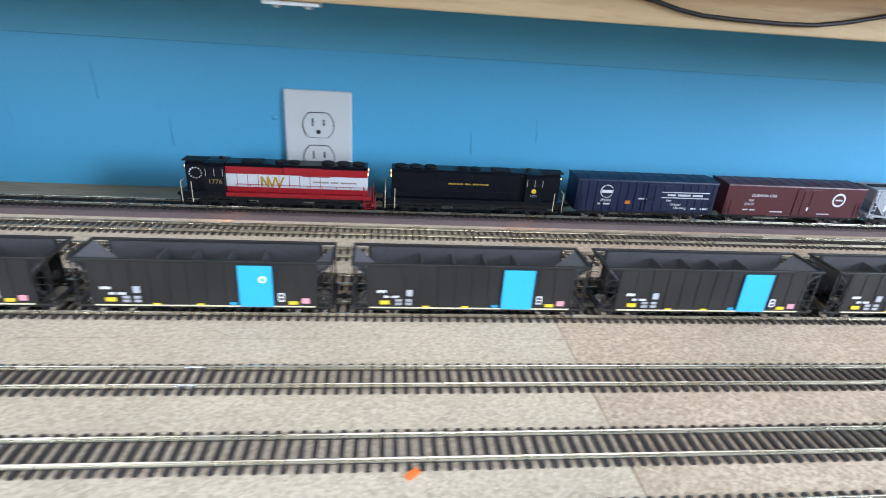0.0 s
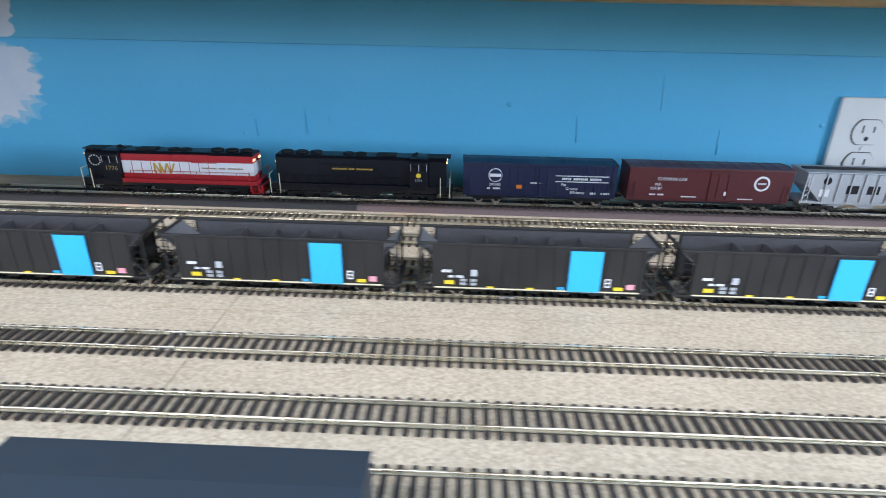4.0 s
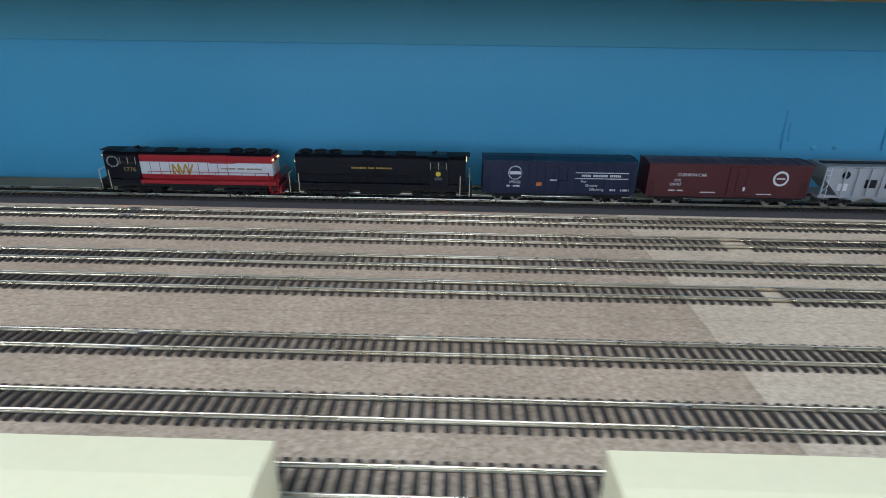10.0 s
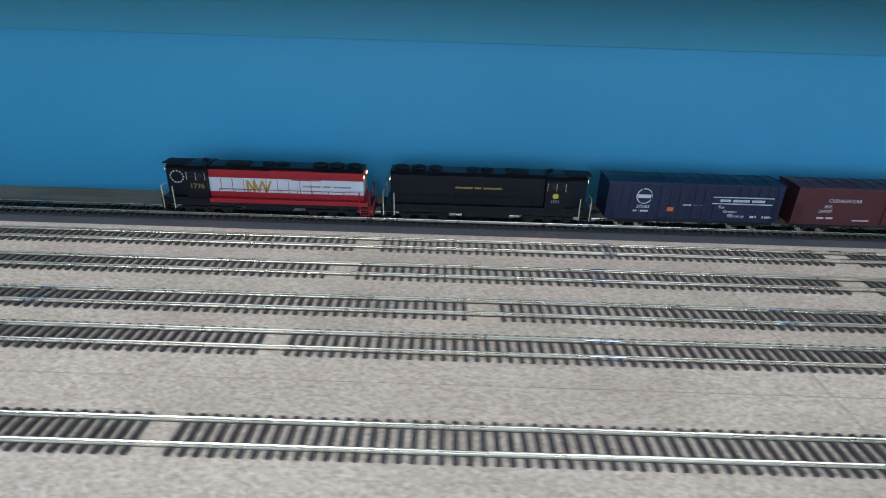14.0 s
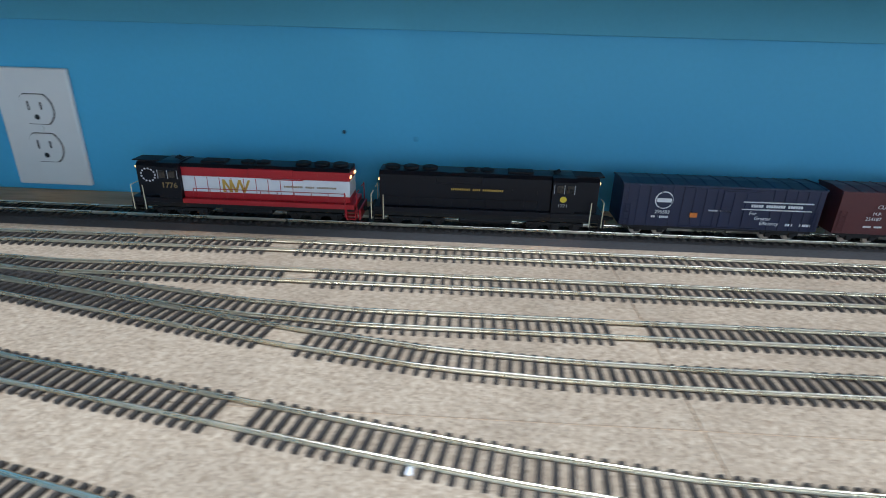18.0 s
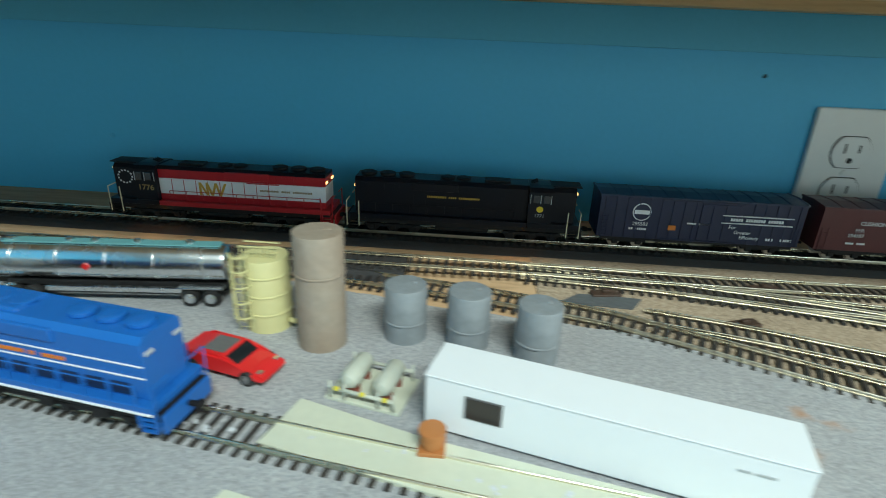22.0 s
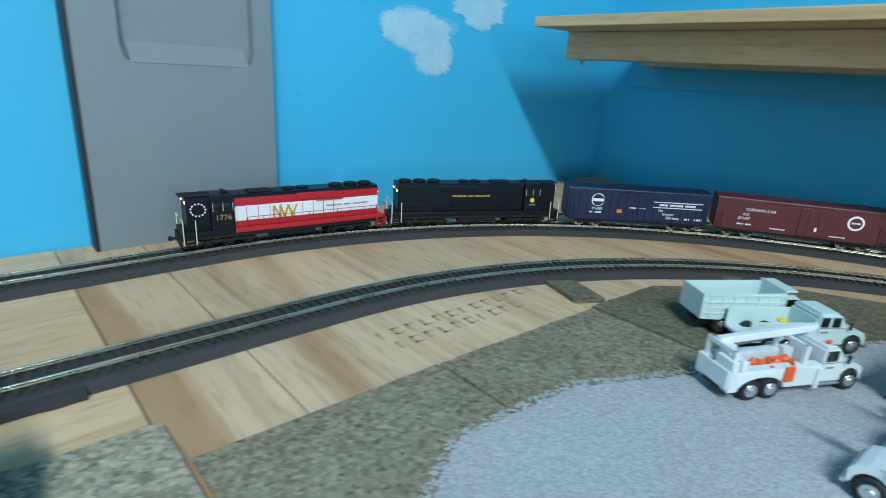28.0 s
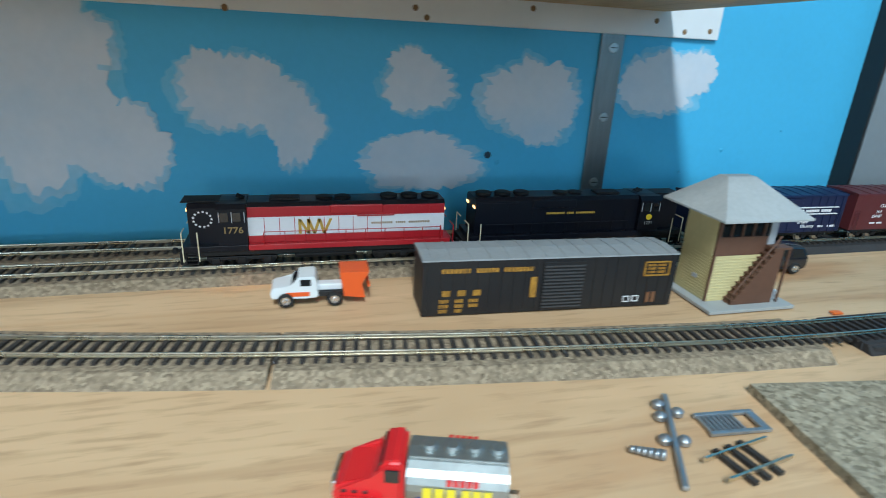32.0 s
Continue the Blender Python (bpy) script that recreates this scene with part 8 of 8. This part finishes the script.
for s in (-1, 1):
    glass(cab, 0.0010, 0.0075, s * 0.0098 - 0.0003, s * 0.0098 + 0.0003, 0.0140, 0.0185)
    part("flame_marking", bx(B(), 0.0020, 0.0160, s * 0.0099 - 0.0002, s * 0.0099 + 0.0002, 0.0072, 0.0100), V_ORANGE, cab)
    wheel(t, 0.0165, s * 0.0092, 0.0048, 0.0040)
    wheel(t, -0.0130, s * 0.0092, 0.0048, 0.0040)
b = B()
prism(b, [(-0.0320, 0.0045), (-0.0190, 0.0060), (-0.0165, 0.0225), (-0.0345, 0.0225), (-0.0300, 0.0140)], -0.0100, 0.0100, "y")
box = part("spreader_box", b, V_ORANGE, t, "orange spreader box")
part("spreader_lip", bx(B(), -0.0350, -0.0335, -0.0105, 0.0105, 0.0120, 0.0140, 0.0004), V_ORANGE, box)
resize(t, 1.08, 1.05)

# ---- red toy tanker ----
t = thing("toy_tanker", "red toy tanker with a worn chrome tank", "truck", "", pose(-4.9620, -1.3665, 0, 0, 0, 253))
b = B()
prism(b, [(0.0070, 0.0050), (0.0330, 0.0050), (0.0338, 0.0120), (0.0315, 0.0158), (0.0200, 0.0178), (0.0178, 0.0186), (0.0152, 0.0262), (0.0135, 0.0276), (0.0070, 0.0278)], -0.0108, 0.0108, "y")
bmesh.ops.bevel(b, geom=b.edges[:], offset=0.0018, segments=3, affect="EDGES")
cab = part("cab", b, V_RED, t)
b = B()
prism(b, [(0.0182, 0.0196), (0.0161, 0.0256), (0.0151, 0.0256), (0.0172, 0.0194)], -0.0088, 0.0088, "y")
part("windscreen", b, V_GLASS, cab)
for x in (0.021, 0.025, 0.029):
    part("bonnet_vent", bx(B(), x - 0.0010, x + 0.0010, -0.0112, 0.0112, 0.0128, 0.0142, 0.0004), V_BLACK, cab)
part("grille", bx(B(), 0.0325, 0.0345, -0.0080, 0.0080, 0.0065, 0.0145, 0.0006), V_CHROME, cab)
for s in (-1, 1):
    part("mudguard", bx(B(), 0.0150, 0.0310, s * 0.0125 - 0.0025, s * 0.0125 + 0.0025, 0.0080, 0.0120, 0.0018), V_RED, cab)
    glass(cab, 0.0085, 0.0140, s * 0.0115 - 0.0003, s * 0.0115 + 0.0003, 0.0195, 0.0250)
    for x in (0.0230, -0.0200, -0.0080):
        wheel(t, x, s * 0.0118, 0.0058, 0.0046)
WORN = mat("worn_chrome_tank", (0.40, 0.43, 0.43), 0.42, 0.85, spots=0.25, grain=200, stain=0.4, stain_scale=40, dirt=(0.2, 0.22, 0.2))
b = B()
prism(b, [(0.0118 * math.cos(a) * 1.08, 0.0175 + 0.0098 * math.sin(a)) for a in [2 * math.pi * i / 24 for i in range(24)]], -0.0310, 0.0060, "x")
tank = part("tank_shell", b, WORN, t, "worn chrome tank")
for x in (-0.027, -0.0185, -0.010, -0.0015):
    b = B()
    lathe(b, [(0.0032, 0.0265), (0.0032, 0.0284), (0.0022, 0.0290)], (x, 0, 0), "z", 14)
    part("tank_hatch", b, WORN, tank)
part("tank_walkway", bx(B(), -0.0305, 0.0055, -0.0060, 0.0060, 0.0262, 0.0272, 0.0004), WORN, tank)
part("chassis", bx(B(), -0.0330, 0.0100, -0.0070, 0.0070, 0.0055, 0.0085), V_CHROME, t)
for s in (-1, 1):
    word_bars(t, -0.025, 0.001, 0.0150, 0.0195, [(0, 0.45), (0.5, 1)], V_LEMON, s * 0.0129)
    word_bars(t, -0.027, 0.003, 0.0110, 0.0140, [(0, 1)], mat("blue_band", (0.03, 0.05, 0.25), 0.4) if not bpy.data.materials.get("blue_band") else bpy.data.materials["blue_band"], s * 0.0118)
    word_bars(t, -0.020, -0.008, 0.0205, 0.0232, [(0, 1)], V_RED, s * 0.0122)
part("rear_bar", bx(B(), -0.0365, -0.0330, -0.0012, 0.0012, 0.0065, 0.0085), V_CHROME, t)

# ---- metal sprue and bits on the plywood ----
PEWTER = mat("cast_pewter", (0.42, 0.45, 0.48), 0.35, 0.8, spots=0.15, grain=300, stain=0.2, stain_scale=60)
t = thing("metal_sprue", "grey cast metal sprue with small fittings", "sprue", "", pose(-4.976, -1.243, 0, 0, 0, 152))
part("sprue_bar", bx(B(), -0.034, 0.034, -0.0014, 0.0014, 0.0002, 0.0026, 0.0005), PEWTER, t)
for x, s in ((0.024, 1), (0.014, 1), (-0.004, 1), (-0.002, -1), (0.020, -1)):
    b = B()
    lathe(b, [(0.0030, 0.0003), (0.0030, 0.0026), (0.0018, 0.0038), (0.0001, 0.0042)], (x, s * 0.0045, 0), "z", 12)
    part("fitting", b, PEWTER, t)
b = B()
for k in range(6):
    tube(b, (-0.016, 0.006 + k * 0.0026, 0.0022), (-0.016, 0.0082 + k * 0.0026, 0.0022), 0.0026 - 0.0002 * k, seg=10)
part("coil_fitting", b, PEWTER, t)
t = thing("pewter_frame", "grey cast metal frame lying flat", "casting", "", pose(-4.980, -1.2070, 0, 0, 0, 86))
part("frame_side", bx(B(), -0.0165, 0.0165, -0.0080, -0.0058, 0.0002, 0.0022, 0.0004), PEWTER, t)
part("frame_side", bx(B(), -0.0165, 0.0165, 0.0058, 0.0080, 0.0002, 0.0022, 0.0004), PEWTER, t)
for k in range(8):
    x = -0.0150 + k * 0.0026
    part("frame_bar", bx(B(), x - 0.0006, x + 0.0006, -0.0060, 0.0060, 0.0004, 0.0018), PEWTER, t)
part("frame_end", bx(B(), 0.0120, 0.0165, -0.0060, 0.0060, 0.0004, 0.0020, 0.0004), PEWTER, t)
t = thing("track_scrap", "short scrap of track with three ties", "track scrap", "", pose(-4.955, -1.2200, 0, 0, 0, 100))
for s in (-1, 1):
    part("rail", bx(B(), -0.0200, 0.0200, s * 0.0065 - 0.0006, s * 0.0065 + 0.0006, 0.0021, 0.0044, 0.0002), RAIL, t)
for x in (-0.0080, 0.0, 0.0080):
    part("tie", bx(B(), x - 0.0014, x + 0.0014, -0.0110, 0.0110, 0.0002, 0.0020), TIE, t)

# ---- throttle box ----
CASE = mat("matt_black_throttle_case", (0.012, 0.013, 0.015), 0.42, spots=0.12, grain=900, bump=0.08, stain=0.08, stain_scale=20)
LOGORED = mat("bright_red_logo_print", (0.70, 0.02, 0.03), 0.4)
LOGOWHITE = mat("white_logo_print", (0.75, 0.76, 0.78), 0.45)
t = thing("train_controller", "black sloping train controller with a red and white logo", "controller", "", pose(-4.8950, -0.9660, 0.0045, 0, 0, 88))
# in its own space: x runs along the face, y to the back, face slopes towards -y
b = B()
prism(b, [(-0.0450, 0.0), (0.0600, 0.0), (0.0610, 0.0540), (0.0560, 0.0600), (0.0400, 0.0600), (0.0300, 0.0580), (-0.0450, 0.0300)], -0.0560, 0.0550, "x")
bmesh.ops.bevel(b, geom=b.edges[:], offset=0.0078, segments=5, affect="EDGES")
part("tall_case", b, CASE, t)
slope = math.degrees(math.atan2(0.028, 0.075))


def face(x, v, lift=0.0004):
    """A pose on the sloping face: v metres up from its lower edge."""
    a = radians(slope)
    return pose(x, -0.0450 + v * math.cos(a) - lift * math.sin(a), 0.0300 + v * math.sin(a) + lift * math.cos(a), slope, 0, 0)


def on_face(name, bm, material, x, v, label="", lift=0.0003):
    ob = part(name, bm, material, t, label)
    ob.matrix_local = face(x, v, lift)
    return ob


b = B()
pts = [(0.031, -0.0130), (0.031, 0.0130), (-0.0135, 0.0130)] + [(-0.0135 + 0.0130 * math.cos(a), 0.0130 * math.sin(a)) for a in [math.pi / 2 + math.pi * i / 12 for i in range(1, 12)]] + [(-0.0135, -0.0130)]
prism(b, pts, 0.0, 0.0006, "z")
on_face("logo_panel", b, LOGORED, -0.0200, 0.0725, "red rounded logo panel")
b = B()
for x0, x1, y0, y1 in ((-0.0140, 0.0020, 0.0030, 0.0048), (-0.0065, -0.0045, -0.0040, 0.0030), (-0.0020, 0.0000, -0.0040, 0.0030), (-0.0020, 0.0035, -0.0040, -0.0024), (0.0050, 0.0066, -0.0040, 0.0030), (0.0050, 0.0095, -0.0008, 0.0006), (0.0105, 0.0120, -0.0050, 0.0035), (0.0090, 0.0155, -0.0036, -0.0022), (-0.0090, 0.0100, -0.0088, -0.0078)):
    bx(b, x0 * 1.4, x1 * 1.4, y0 * 1.15, y1 * 1.15, 0.0006, 0.0009)
on_face("logo_script", b, LOGOWHITE, -0.0170, 0.0725)
b = B()
for i in range(3):
    bx(b, i * 0.0056, i * 0.0056 + 0.0050, -0.0045, 0.0055, 0.0, 0.0006)
on_face("white_block", b, LOGOWHITE, 0.0122, 0.0660, "white block lettering")
b = B()
for i in range(3):
    bx(b, i * 0.0056, i * 0.0056 + 0.0050, -0.0045, 0.0055, 0.0, 0.0006)
on_face("red_block", b, LOGORED, 0.0295, 0.0660, "red block lettering")
b = B()
bx(b, -0.0310, 0.0360, -0.0003, 0.0003, 0.0, 0.0005)
on_face("logo_line", b, LOGOWHITE, 0.0090, 0.0530)
b = B()
for x0, n in ((-0.0310, 5), (-0.0140, 9), (0.0150, 4)):
    for i in range(n):
        bx(b, x0 + i * 0.0029, x0 + i * 0.0029 + 0.0019, -0.0018, 0.0018, 0.0, 0.0005)
on_face("lettering", b, mat("thin_grey_print", (0.26, 0.27, 0.29), 0.5), 0.0070, 0.0480)
b = B()
prism(b, [(-0.0400, 0.0), (0.0520, 0.0), (0.0525, 0.0265), (0.0450, 0.0300), (-0.0400, 0.0200)], -0.1470, -0.0565, "x")
bmesh.ops.bevel(b, geom=b.edges[:], offset=0.0045, segments=3, affect="EDGES")
low = part("low_case", b, CASE, t)
a = math.atan2(0.010, 0.085)
m = pose(0, -0.0400, 0.0200, math.degrees(a), 0, 0)
for i in range(9):
    y = 0.010 + i * 0.0064
    part("vent_fin", bx(B(), -0.1330, -0.0580, y - 0.0022, y + 0.0022, -0.0002, 0.0019, 0.0005, m), CASE, low)
for i in range(8):
    y = 0.0132 + i * 0.0064
    part("vent_slot", bx(B(), -0.1320, -0.0590, y - 0.0009, y + 0.0009, -0.0002, 0.0003, 0.0, m), V_BLACK, low)
b = B()
prism(b, [(-0.004, -0.0015), (0.004, -0.0015), (0.004, 0.0015), (-0.004, 0.0015)], 0.0, 0.0005, "z")
ob = part("white_label", b, LOGOWHITE, low)
ob.matrix_local = pose(-0.1300, 0.0250, 0.0278, math.degrees(a), 0, 0)

# ---- the moving train ----
TRAIN = [(lead, 0.0910), (second, 0.2995), (blue_car, 0.4935), (red_car, 0.6735), (grey_car, 0.8470)]
RUN = [(0.0, 1.984), (2.5, 2.457), (5, 2.939), (6.0, 3.134), (7.5, 3.437), (9.0, 3.729), (10.5, 4.014), (13, 4.517), (15.5, 5.000), (18, 5.479), (20, 5.874), (21, 6.070), (21.5, 6.172), (23, 6.492), (24.5, 6.800), (26, 7.101), (28.5, 7.591), (29.5, 7.784), (30.5, 7.970), (32, 8.225)]


def motions():
    for ob, back in TRAIN:
        keys = []
        for i in range(65):
            t = i * 0.5
            s = float(np.interp(t, [r[0] for r in RUN], [r[1] for r in RUN])) - back
            (p0, _), (p1, _) = MAIN.at(s - 0.055), MAIN.at(s + 0.055)
            p, d = (p0 + p1) / 2, (p1 - p0)
            keys.append((t, pose(p.x, p.y, BED + RAILTOP, 0, 0, math.degrees(math.atan2(d.y, d.x)) + (180 if d.y < 0.01 and math.atan2(d.y, d.x) < 0 else -180))))
        walk(ob, keys)


motions()
